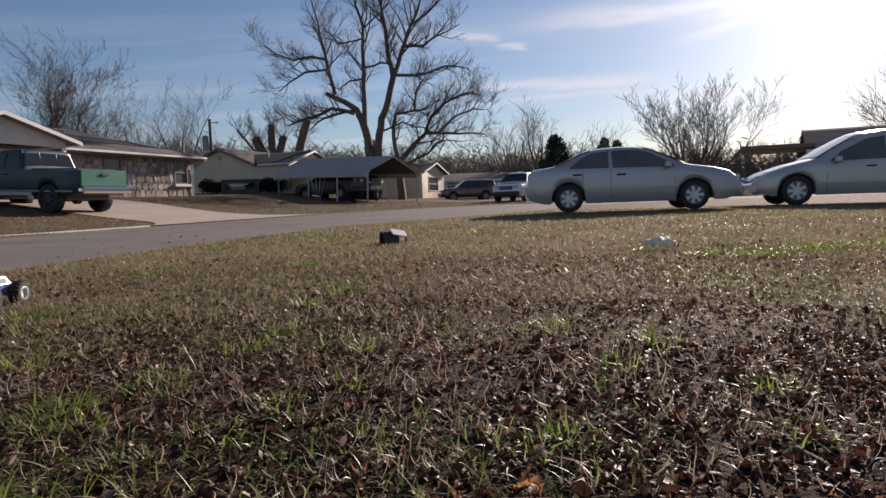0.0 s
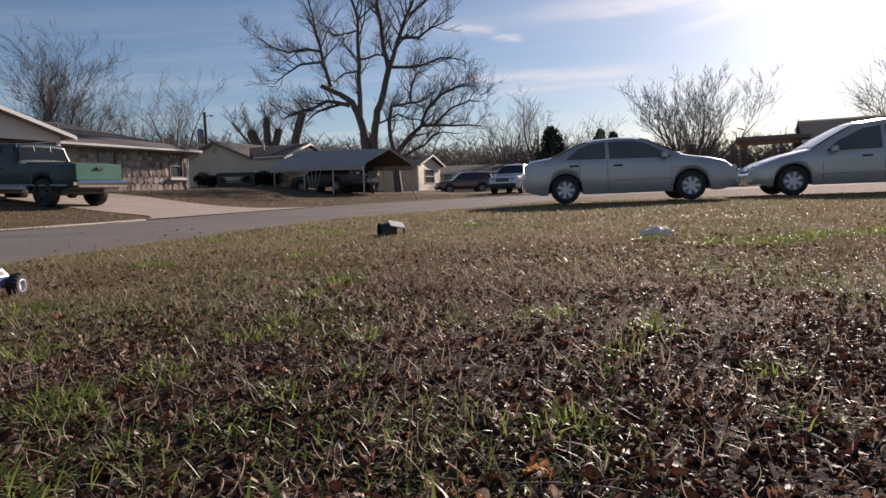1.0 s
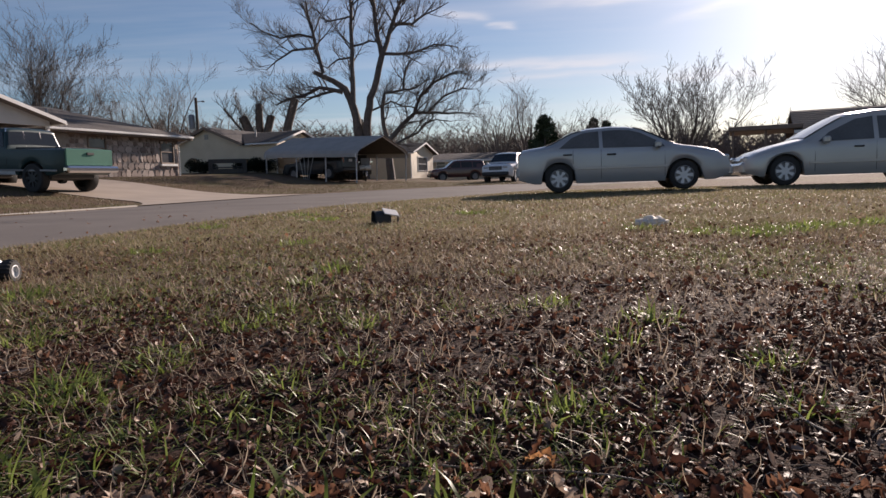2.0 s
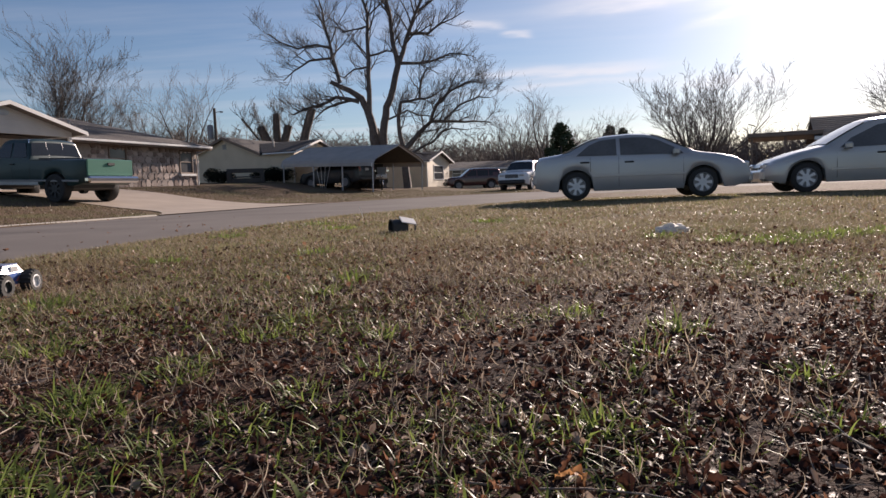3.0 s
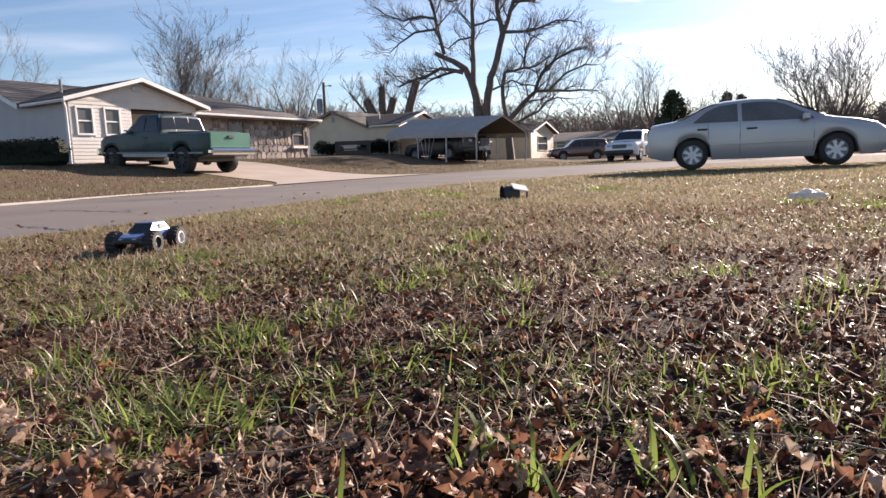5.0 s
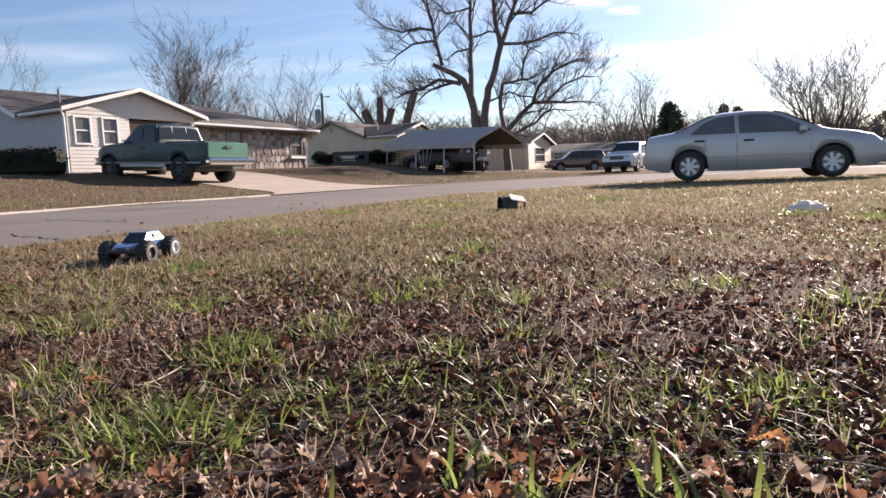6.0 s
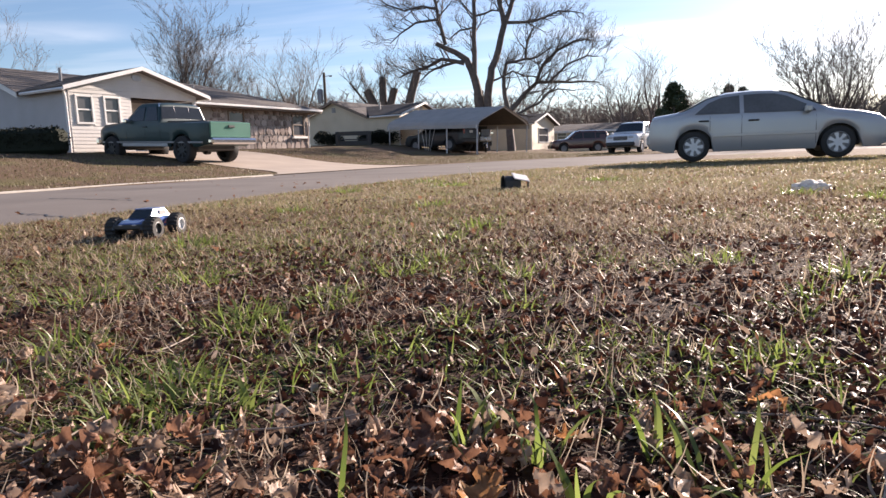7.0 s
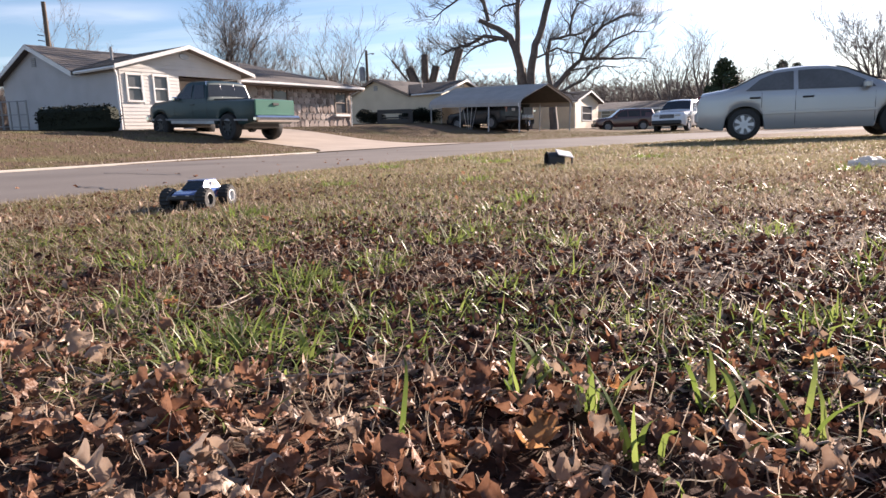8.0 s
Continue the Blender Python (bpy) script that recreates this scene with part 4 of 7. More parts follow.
def car(m, label, paint, spec, category="car"):
    """A car from its side lines. x ahead, y to its left, z up from the ground."""
    c = thing(spec.get("name", "car"), m, label, category)
    L0, L1, W, r = spec["rear"], spec["front"], spec["width"] / 2, spec["wheel"]
    axles, sill, belt = spec["axles"], spec["sill"], spec["belt"]
    top = spec["top"]
    tumble = spec.get("tumble", 0.32)
    tx, tz = [p[0] for p in top], [p[1] for p in top]
    bx, bz = [p[0] for p in belt], [p[1] for p in belt]
    xs = sorted(set([round(v, 3) for v in np.linspace(L0, L1, 90)] + [p[0] for p in top]))
    b = Build()
    per = None

    def half(x):
        t = min((x - L0), (L1 - x))
        nose = spec.get("nose", 0.5)
        return W * (1 - 0.16 * max(0, 1 - t / nose) ** 2.2)

    def yside(x, z):
        zb = float(np.interp(x, bx, bz))
        return half(x) - 0.015 - max(0, z - zb) * tumble

    for x in xs:
        zt = float(np.interp(x, tx, tz))
        zb = min(float(np.interp(x, bx, bz)), zt - 0.035)
        end = min(x - L0, L1 - x)
        low = sill + 0.10 * max(0, 1 - end / 0.35)
        for a in axles:
            q = (r * 1.19) ** 2 - (x - a) ** 2
            if q > 0:
                low = max(low, r + math.sqrt(q) * 0.98)
        low = min(low, zb - 0.08)
        w = half(x)
        mid = low + (zb - low) * 0.45
        ye = yside(x, zt - 0.03)
        soft = min(0.10, (zt - zb) * 0.3 + 0.03)
        sec = [(0, low + 0.02), (w * 0.72, low + 0.02), (w - 0.03, low), (w - 0.005, low + 0.05), (w, mid), (w - 0.006, mid + (zb - mid) * 0.7), (w - 0.015, zb),
               (w - 0.015 - 0.5 * (w - 0.015 - ye), zb + (zt - 0.03 - zb) * 0.5), (ye, zt - soft), (ye - 0.05, zt - 0.025), (ye - 0.16, zt), (ye * 0.5, zt + 0.02), (0, zt + 0.028)]
        per = len(sec)
        b.v += [(x, y, z) for y, z in sec] + [(x, -y, z) for y, z in sec]
    n = len(xs)
    for i in range(n - 1):
        for s in (0, per):
            for j in range(per - 1):
                q = i * 2 * per + s + j
                b.f.append((q, q + 1, q + 1 + 2 * per, q + 2 * per))
    for i in (0, n - 1):
        q = i * 2 * per
        b.f.append(tuple(q + j for j in range(per)) + tuple(q + per + j for j in range(per - 2, 0, -1)))
    body = part("body", b, paint, c, smooth=32)
    # dark inside of the wheel arches and the floor
    u = Build()
    u.box((L0 + 0.35, -W * 0.70, sill + 0.05), (L1 - 0.35, W * 0.70, sill + 0.28), 0.03)
    for a in axles:
        u.box((a - r * 1.15, -W + 0.19, r * 0.9), (a + r * 1.15, W - 0.19, r * 2.2), 0.05)
    part("underbody", u, "black_plastic", c)
    for a in axles:
        for s in (1, -1):
            wheel(c, a, s * (W - 0.12), r, spec.get("tyre", 0.2), s, spec.get("hub", "wheel_silver"), spec.get("spokes", 7))
    # side windows, each a pane that lies on the slope of the side
    for poly in spec["side_windows"]:
        for s in (1, -1):
            g = Build()
            pts = [(x, s * (yside(x, z) + 0.012), z) for x, z in poly]
            ins = [(x, s * (yside(x, z) - 0.01), z) for x, z in poly]
            k = len(poly)
            g.add(pts + ins, [tuple(range(k)), tuple(range(k, 2 * k))[::-1]] + [(i, (i + 1) % k, k + (i + 1) % k, k + i) for i in range(k)])
            part("side_window", g, spec.get("glass_m", "car_glass"), c)
            if spec.get("window_trim"):
                tr = Build()
                tr.tube([(x, s * (yside(x, z) + 0.016), z) for x, z in poly + [poly[0]]], 0.012, 5, False)
                part("window_trim", tr, spec["window_trim"], c)
    for name, x0, x1 in spec["glass"]:
        g = Build()
        rows = 6
        for i in range(rows + 1):
            x = x0 + (x1 - x0) * i / rows
            zt = float(np.interp(x, tx, tz))
            ye = yside(x, zt - 0.03) - 0.09
            for f in (-1, -0.5, 0, 0.5, 1):
                g.v.append((x, ye * f, zt + 0.042 - 0.03 * f * f))
        for i in range(rows):
            for j in range(4):
                q = i * 5 + j
                g.f.append((q, q + 1, q + 6, q + 5))
        part(name, g, spec.get("glass_m", "car_glass"), c, smooth=True)
    # lamps, bumpers, mirrors, handles, seams
    zf, zr = spec["lamp_front"], spec["lamp_rear"]
    for s in (1, -1):
        q = Build()
        q.box((L1 - 0.22, s * W * 0.62 - 0.15, zf - 0.07), (L1 - 0.005, s * W * 0.62 + 0.15, zf + 0.07), 0.04)
        part("headlight", q, "clear_lens", c)
        q = Build()
        hh = spec.get("rear_lamp_h", 0.11)
        q.box((L0 + 0.0, s * W * 0.69 - 0.12, zr - hh), (L0 + 0.20, s * W * 0.69 + 0.12, zr + hh), 0.04)
        part("tail_light", q, "red_lens", c)
        mx = spec["mirror"]
        zb = float(np.interp(mx, bx, bz))
        q = Build()
        q.box((mx - 0.09, s * (W + 0.09) - 0.085, zb + 0.02), (mx + 0.05, s * (W + 0.09) + 0.085, zb + 0.17), 0.035)
        q.box((mx - 0.03, s * (W - 0.0) - 0.04, zb + 0.03), (mx + 0.03, s * (W - 0.0) + 0.04, zb + 0.08))
        part("side_mirror", q, spec.get("mirror_m", paint), c)
        for hx in spec["handles"]:
            q = Build()
            zz = float(np.interp(hx, bx, bz)) - 0.10
            q.box((hx - 0.10, s * (W - 0.0) - 0.03, zz - 0.018), (hx + 0.10, s * (W - 0.0) + 0.03, zz + 0.018), 0.012)
            part("door_handle", q, spec.get("handle_m", "black_plastic"), c)
        for sx, z0, z1 in spec["seams"]:
            q = Build()
            q.tube([(sx, s * (half(sx) - 0.001), z0), (sx, s * (half(sx) + 0.001), (z0 + z1) / 2), (sx, s * (half(sx) - 0.016), z1)], 0.005, 4)
            part("door_seam", q, "black_plastic", c)
        if spec.get("molding"):
            q = Build()
            x0, x1, zm = spec["molding"]
            q.box((x0, s * W - 0.014, zm - 0.03), (x1, s * W + 0.014, zm + 0.03), 0.008)
            part("side_molding", q, spec.get("molding_m", paint), c)
    for name, x0, x1, z0, z1, mm in spec["bumpers"]:
        q = Build()
        wb = W * (0.95 if mm == "chrome" else 0.855)
        q.box((x0, -wb, z0), (x1, wb, z1), 0.06)
        part(name, q, mm, c)
    q = Build()
    gz0, gz1 = spec["grille"]
    q.box((L1 - 0.10, -W * 0.42, gz0), (L1 + 0.012, W * 0.42, gz1), 0.02)
    part("grille", q, "black_plastic", c)
    for a in range(3):
        q = Build()
        z = gz0 + (gz1 - gz0) * (a + 0.5) / 3
        q.box((L1 + 0.0, -W * 0.41, z - 0.012), (L1 + 0.022, W * 0.41, z + 0.012))
        part("grille_bar", q, spec.get("bar_m", "chrome"), c)
    q = Build()
    q.box((L0 - 0.02, -0.16, zr - 0.10), (L0 + 0.02, 0.16, zr + 0.06), 0.005)
    part("rear_plate", q, "plate_white", c)
    return c


def facing(p, way, z=0.0):
    """The pose of a car at p that points along way."""
    return pose(p[0], p[1], z, 0, 0, math.degrees(math.atan2(way[1], way[0])))


SEDAN = dict(rear=-2.22, front=2.30, width=1.72, wheel=0.31, axles=(-1.325, 1.325), sill=0.20, tyre=0.19,
             top=[(-2.22, 0.70), (-2.19, 0.88), (-2.12, 0.96), (-1.68, 1.02), (-1.50, 1.07), (-1.05, 1.30), (-0.70, 1.385), (-0.2, 1.415), (0.15, 1.40), (0.42, 1.345), (0.80, 1.16), (1.15, 1.005), (1.30, 0.965), (1.75, 0.90), (2.05, 0.82), (2.2, 0.72), (2.28, 0.60), (2.30, 0.50)],
             belt=[(-2.33, 0.86), (-1.4, 0.93), (0.0, 0.90), (1.1, 0.88), (2.3, 0.62)],
             side_windows=[[(-1.32, 0.965), (-0.46, 0.955), (-0.47, 1.318), (-0.80, 1.29), (-1.05, 1.19)], [(-0.38, 0.955), (-0.39, 1.32), (-0.1, 1.33), (0.18, 1.315), (0.40, 1.255), (0.85, 1.02), (0.92, 0.935)]],
             glass=[("rear_window", -1.62, -0.82), ("windscreen", 0.30, 1.14)],
             lamp_front=0.66, lamp_rear=0.80, mirror=0.78, handles=(-1.14, -0.20), seams=[(-0.42, 0.28, 0.92), (0.92, 0.30, 0.86), (-1.02, 0.62, 0.92)],
             molding=(-1.0, 0.98, 0.52), bumpers=[("rear_bumper", -2.27, -2.05, 0.34, 0.60, "silver_paint"), ("front_bumper", 2.12, 2.36, 0.26, 0.50, "silver_paint")], grille=(0.52, 0.64))
rear_w, front_w = Vector((1.413, 17.059, 0)), Vector((4.052, 16.796, 0))
along = (front_w - rear_w).normalized()
mid_s = (rear_w + front_w) / 2 + Vector((-along.y, along.x, 0)) * 0.78
car(facing(mid_s, along, 0.035), "silver four-door saloon parked at the edge of the lawn", "silver_paint", SEDAN)

VAN = dict(name="minivan", rear=-2.45, front=2.45, width=1.88, wheel=0.33, axles=(-1.40, 1.58), sill=0.22, tyre=0.2,
           top=[(-2.45, 0.90), (-2.42, 1.18), (-2.22, 1.52), (-2.0, 1.59), (-1.2, 1.63), (-0.3, 1.63), (0.25, 1.57), (0.75, 1.30), (1.22, 1.02), (1.75, 0.90), (2.15, 0.77), (2.36, 0.66), (2.45, 0.52)],
           belt=[(-2.45, 0.95), (0, 0.93), (1.3, 0.88), (2.45, 0.58)],
           side_windows=[[(-2.2, 1.0), (-1.25, 0.99), (-1.25, 1.45), (-2.1, 1.43)], [(-1.15, 0.99), (-0.30, 0.98), (-0.30, 1.48), (-1.15, 1.47)], [(-0.20, 0.98), (-0.20, 1.48), (0.15, 1.43), (0.68, 1.17), (0.92, 0.96)]],
           glass=[("rear_window", -2.40, -2.24), ("windscreen", 0.36, 1.18)],
           lamp_front=0.62, lamp_rear=0.95, rear_lamp_h=0.2, mirror=0.80, handles=(-1.0, 0.1), seams=[(-0.25, 0.3, 0.92), (0.98, 0.3, 0.86), (-1.2, 0.62, 0.92)],
           molding=(-1.1, 1.1, 0.5), bumpers=[("rear_bumper", -2.52, -2.3, 0.35, 0.66, "beige_paint"), ("front_bumper", 2.25, 2.52, 0.27, 0.55, "beige_paint")], grille=(0.50, 0.60))
vn = polar(21.7, 17.6)
vway = Vector((-0.985, 0.17, 0)).normalized()
car(facing(vn - vway * 2.5, vway, 0.02), "pale silver minivan parked nose to nose with the saloon", "beige_paint", VAN, "minivan")

SUV = dict(name="suv", glass_m="dark_glass", rear=-2.45, front=2.45, width=1.95, wheel=0.38, axles=(-1.45, 1.45), sill=0.34, tyre=0.24,
           top=[(-2.45, 1.0), (-2.42, 1.35), (-2.25, 1.72), (-2.05, 1.80), (-1.0, 1.84), (0.0, 1.83), (0.35, 1.78), (1.05, 1.22), (1.25, 1.16), (2.15, 1.08), (2.38, 0.98), (2.45, 0.70)],
           belt=[(-2.45, 1.12), (0, 1.10), (1.2, 1.08), (2.45, 0.86)],
           side_windows=[[(-2.2, 1.18), (-1.3, 1.17), (-1.3, 1.64), (-2.1, 1.62)], [(-1.2, 1.17), (-0.25, 1.17), (-0.25, 1.66), (-1.2, 1.65)], [(-0.15, 1.17), (-0.15, 1.66), (0.25, 1.64), (0.85, 1.18)]],
           glass=[("rear_window", -2.42, -2.27), ("windscreen", 0.42, 1.02)],
           lamp_front=0.92, lamp_rear=1.15, rear_lamp_h=0.2, mirror=0.8, handles=(-1.05, 0.0), seams=[(-0.2, 0.45, 1.1), (0.95, 0.45, 1.06), (-1.25, 0.45, 1.1)],
           bumpers=[("rear_bumper", -2.55, -2.35, 0.45, 0.72, "black_plastic"), ("front_bumper", 2.3, 2.56, 0.42, 0.72, "black_plastic")], grille=(0.76, 0.98))
pw = polar(3.5, 42.0)
car(facing(pw, (-0.36, -0.93), height(pw.x, pw.y) - 0.06), "white sport utility vehicle parked facing the street", "white_paint", {**SUV, "bumpers": [("rear_bumper", -2.55, -2.35, 0.45, 0.72, "white_paint"), ("front_bumper", 2.3, 2.56, 0.42, 0.66, "black_plastic")], "bar_m": "grey_metal"}, "suv")
pd = polar(-0.95, 59.0)
car(facing(pd, (-0.97, -0.22), height(pd.x, pd.y) - 0.08), "dark maroon sport utility vehicle parked on a drive", "maroon_paint", {**SUV, "hub": "grey_metal"}, "suv")
pb = Vector((-10.1, 44.7, 0))
car(facing(pb, (-0.88, 0.477), height(pb.x, pb.y) + 0.02), "black sport utility vehicle under the carport", "black_paint", {**SUV, "hub": "grey_metal"}, "suv")


def motorcycle():
    """A motorcycle with a pale windshield, standing under the carport with its front to the street."""
    p = polar(-8.75, 44.0)
    to = Vector((-0.7, 2.28, 0)) - p
    t = thing("motorcycle", facing(p, to, height(p.x, p.y) + 0.02), "dark motorcycle with a pale windshield parked under the carport", "motorcycle")
    for x in (-0.75, 0.75):
        b = Build()
        b.lathe([(0.22, -0.05), (0.29, -0.06), (0.32, -0.03), (0.32, 0.03), (0.29, 0.06), (0.22, 0.05)], 20, "y")
        w = part("wheel", b, "rubber", t, at=pose(x, 0, 0.32), smooth=True)
        b = Build()
        b.lathe([(0.0, -0.04), (0.22, -0.03), (0.22, 0.03), (0.0, 0.04)], 20, "y")
        part("rim", b, "grey_metal", w)
    b = Build()
    b.prism([(-0.75, 0.60), (-0.8, 0.78), (-0.2, 0.74), (0.05, 0.95), (0.45, 0.92), (0.5, 0.45), (0.1, 0.25), (-0.4, 0.3)], -0.17, 0.17)
    part("body", b, "black_paint", t)
    b = Build()
    b.prism([(0.52, 0.72), (0.80, 0.80), (0.78, 1.0), (0.5, 1.05)], -0.36, 0.36)
    part("fairing", b, "wheel_silver", t, "silver front fairing")
    b = Build()
    b.prism([(0.55, 1.05), (0.60, 1.06), (0.42, 1.50), (0.38, 1.49)], -0.27, 0.27)
    part("windshield", b, "clear_lens", t)
    b = Build()
    b.lathe([(0.0, 0.88), (0.09, 0.87), (0.11, 0.80), (0.06, 0.70)], 16, "x")
    for i, (x, y, z) in enumerate(b.v):
        b.v[i] = (x, y, z + 0.9)
    part("headlight", b, "clear_lens", t, smooth=True)
    for k in (1, -1):
        b = Build()
        b.tube([(0.75, k * 0.1, 0.32), (0.5, k * 0.1, 1.0)], 0.03, 6)
        part("fork", b, "chrome", t)
        b = Build()
        b.tube([(0.45, 0, 1.08), (0.42, k * 0.3, 1.14), (0.3, k * 0.42, 1.1)], 0.018, 6)
        part("handlebar", b, "black_plastic", t)
        b = Build()
        b.box((0.36, k * 0.42 - 0.08, 1.2), (0.39, k * 0.42 + 0.08, 1.32), 0.012)
        part("mirror", b, "chrome", t)
        b = Build()
        b.box((-0.85, k * 0.3 - 0.11, 0.45), (-0.35, k * 0.3 + 0.11, 0.78), 0.04)
        part("saddlebag", b, "black_plastic", t)


motorcycle()


def pickup():
    """The lifted green pickup: cab with an extra window, load bed, light tailgate, chrome bumper."""
    tail = polar(-30.0, 22.6)
    way = Vector((-0.955, 0.297, 0))
    m = facing(tail + way * 2.75, way, 0.0)
    rear_z, front_z = 0.45, 0.60
    m = Matrix.Translation((0, 0, (rear_z + front_z) / 2 - 0.02)) @ m @ pose(0, 0, 0, 0, -math.degrees(math.atan2(front_z - rear_z, 3.5)), 0)
    spec = dict(name="pickup_truck", rear=-2.75, front=2.75, width=1.98, wheel=0.43, glass_m="dark_glass", axles=(-1.62, 1.95), sill=0.52, tyre=0.29, hub="black_plastic", spokes=8, nose=0.4, tumble=0.24,
                top=[(-2.75, 0.90), (-2.74, 1.26), (-2.70, 1.30), (-0.62, 1.30), (-0.60, 1.33), (-0.45, 1.86), (-0.30, 1.93), (0.45, 1.93), (0.62, 1.88), (1.18, 1.40), (1.30, 1.36), (2.35, 1.26), (2.62, 1.15), (2.74, 0.95), (2.75, 0.80)],
                belt=[(-2.75, 1.24), (-0.6, 1.26), (1.2, 1.26), (2.75, 1.0)],
                side_windows=[[(-0.50, 1.36), (0.10, 1.35), (0.10, 1.80), (-0.36, 1.80)], [(0.20, 1.35), (0.20, 1.80), (0.50, 1.77), (1.0, 1.36)]],
                glass=[("windscreen", 0.68, 1.16), ("rear_window", -0.58, -0.47)],
                lamp_front=1.0, lamp_rear=1.05, rear_lamp_h=0.17, mirror=0.95, handles=(0.12,), seams=[(0.14, 0.6, 1.25), (1.1, 0.62, 1.22), (-0.62, 0.6, 1.25)],
                molding=(-2.6, 2.4, 0.66), molding_m="grey_metal", mirror_m="chrome",
                bumpers=[("rear_bumper", -2.98, -2.74, 0.60, 0.80, "chrome"), ("front_bumper", 2.66, 2.92, 0.58, 0.82, "chrome")], grille=(0.86, 1.10))
    c = car(m, "dark green lifted pickup truck with a lighter tailgate and chrome bumper", "deep_green_paint", spec, "pickup truck")
    q = Build()
    q.box((-2.80, -0.84, 0.80), (-2.745, 0.84, 1.30), 0.025)
    gate = part("tailgate", q, "light_green_paint", c, "faded light green tailgate", smooth=False)
    q = Build()
    q.box((-2.835, -0.13, 1.12), (-2.79, 0.13, 1.20), 0.012)
    part("tailgate_handle", q, "black_plastic", gate)
    q = Build()
    q.box((-2.5, -0.72, 1.29), (-0.66, 0.72, 1.345), 0.02)
    part("bed_cover", q, "black_plastic", c)
    q = Build()
    q.tube([(-1.62, -0.8, 0.41), (-1.62, 0.8, 0.41)], 0.07, 8)
    q.lathe([(0.0, -0.16), (0.15, -0.08), (0.15, 0.08), (0.0, 0.16)], 12, "y")
    for i in range(16, len(q.v)):
        x, y, z = q.v[i]
        q.v[i] = (x - 1.62, y, z + 0.41)
    part("rear_axle", q, "black_plastic", c)
    q = Build()
    q.tube([(-0.55, -0.86, 1.33), (-0.42, -0.79, 1.84), (-0.32, -0.74, 1.90), (-0.32, 0.74, 1.90), (-0.42, 0.79, 1.84), (-0.55, 0.86, 1.33)], 0.022, 6)
    part("cab_trim", q, "chrome", c, "bright trim round the rear of the cab")
    for f in (-0.28, 0.28):
        q = Build()
        q.tube([(-0.585, f, 1.36), (-0.455, f, 1.84)], 0.014, 5)
        part("window_bar", q, "grey_metal", c)
    for k in (1, -1):
        q = Build()
        q.box((-0.95, k * 0.97 - 0.02, 0.52), (1.35, k * 0.97 + 0.02, 0.70), 0.015)
        part("rocker_panel", q, "galvanised", c, "silver lower body panel")


pickup()


# ---- bare trees ----
def limb(b, rnd, p, d, length, r, level, twigs, up=0.25, split=(5, 5, 4), droop=0.0, shrink=0.55, thin=0.009):
    """A branch with its side branches. Thick ones go into b, thin ones into twigs."""
    steps = 5 if level == 0 else 4
    pts, rad = [p.copy()], [r]
    q, way = p.copy(), d.normalized()
    for i in range(steps):
        way = (way + Vector((rnd.uniform(-1, 1), rnd.uniform(-1, 1), rnd.uniform(-1, 1))) * 0.17 + Vector((0, 0, up * 0.45 - droop))).normalized()
        q = q + way * (length / steps)
        pts.append(q.copy())
        rad.append(max(r * (1 - 0.80 * (i + 1) / steps), thin))
    side_branches(b, rnd, pts, rad, length, level, twigs, up, split, droop, shrink, thin)
    (b if level < 1 else twigs).tube(pts, rad, 6 if level == 0 else (4 if level == 1 else 3), False)


def side_branches(b, rnd, pts, rad, length, level, twigs, up, split, droop, shrink, thin=0.009):
    if level >= len(split):
        return
    for k in range(split[level]):
        f = 0.22 + 0.78 * (k + rnd.random()) / split[level]
        x = f * (len(pts) - 1)
        i = min(int(x), len(pts) - 2)
        p = pts[i].lerp(pts[i + 1], x - i)
        way = (pts[i + 1] - pts[i]).normalized()
        a = rnd.uniform(0, 2 * math.pi)
        off = way.orthogonal().normalized()
        off = (Matrix.Rotation(a, 3, way) @ off)
        d = (way * 0.85 + off * 0.7 + Vector((0, 0, 0.15))).normalized()
        rr = (rad[i] + (rad[i + 1] - rad[i]) * (x - i)) * 0.52
        limb(b, rnd, p, d, length * rnd.uniform(0.75, 1.1) * shrink, max(rr, thin * 1.3), level + 1, twigs, up, split, droop, shrink, thin)


def bare_tree(p, z, seed, tall, spread, stems, r, label, bark="bark", split=(5, 5, 4, 3), sub=0.55, lean=0.35, low=0.16):
    """A leafless tree: a trunk that parts into stems, and a crown of twigs."""
    t = thing("tree", pose(p.x, p.y, z), label, "tree")
    rnd = random.Random(seed)
    b, tw = Build(), Build()
    fork = tall * low
    b.tube([(0, 0, -0.3), (0.05, 0, fork * 0.5), (0, 0, fork)], [r * 1.35, r * 1.05, r], 10)
    for i in range(stems):
        a = 2 * math.pi * (i + rnd.random() * 0.6) / stems
        out = lean * rnd.uniform(0.5, 1.4) * spread / tall * 2
        d = Vector((math.cos(a) * out, math.sin(a) * out, 1))
        limb(b, rnd, Vector((0, 0, fork * rnd.uniform(0.75, 1.0))), d, tall * rnd.uniform(0.62, 0.9), r * rnd.uniform(0.55, 0.75), 0, tw, 0.2, split, 0.0, sub)
    part("trunk", b, bark, t, smooth=True)
    part("crown", tw, bark, t)
    tagged(t, group="bare trees")
    return t


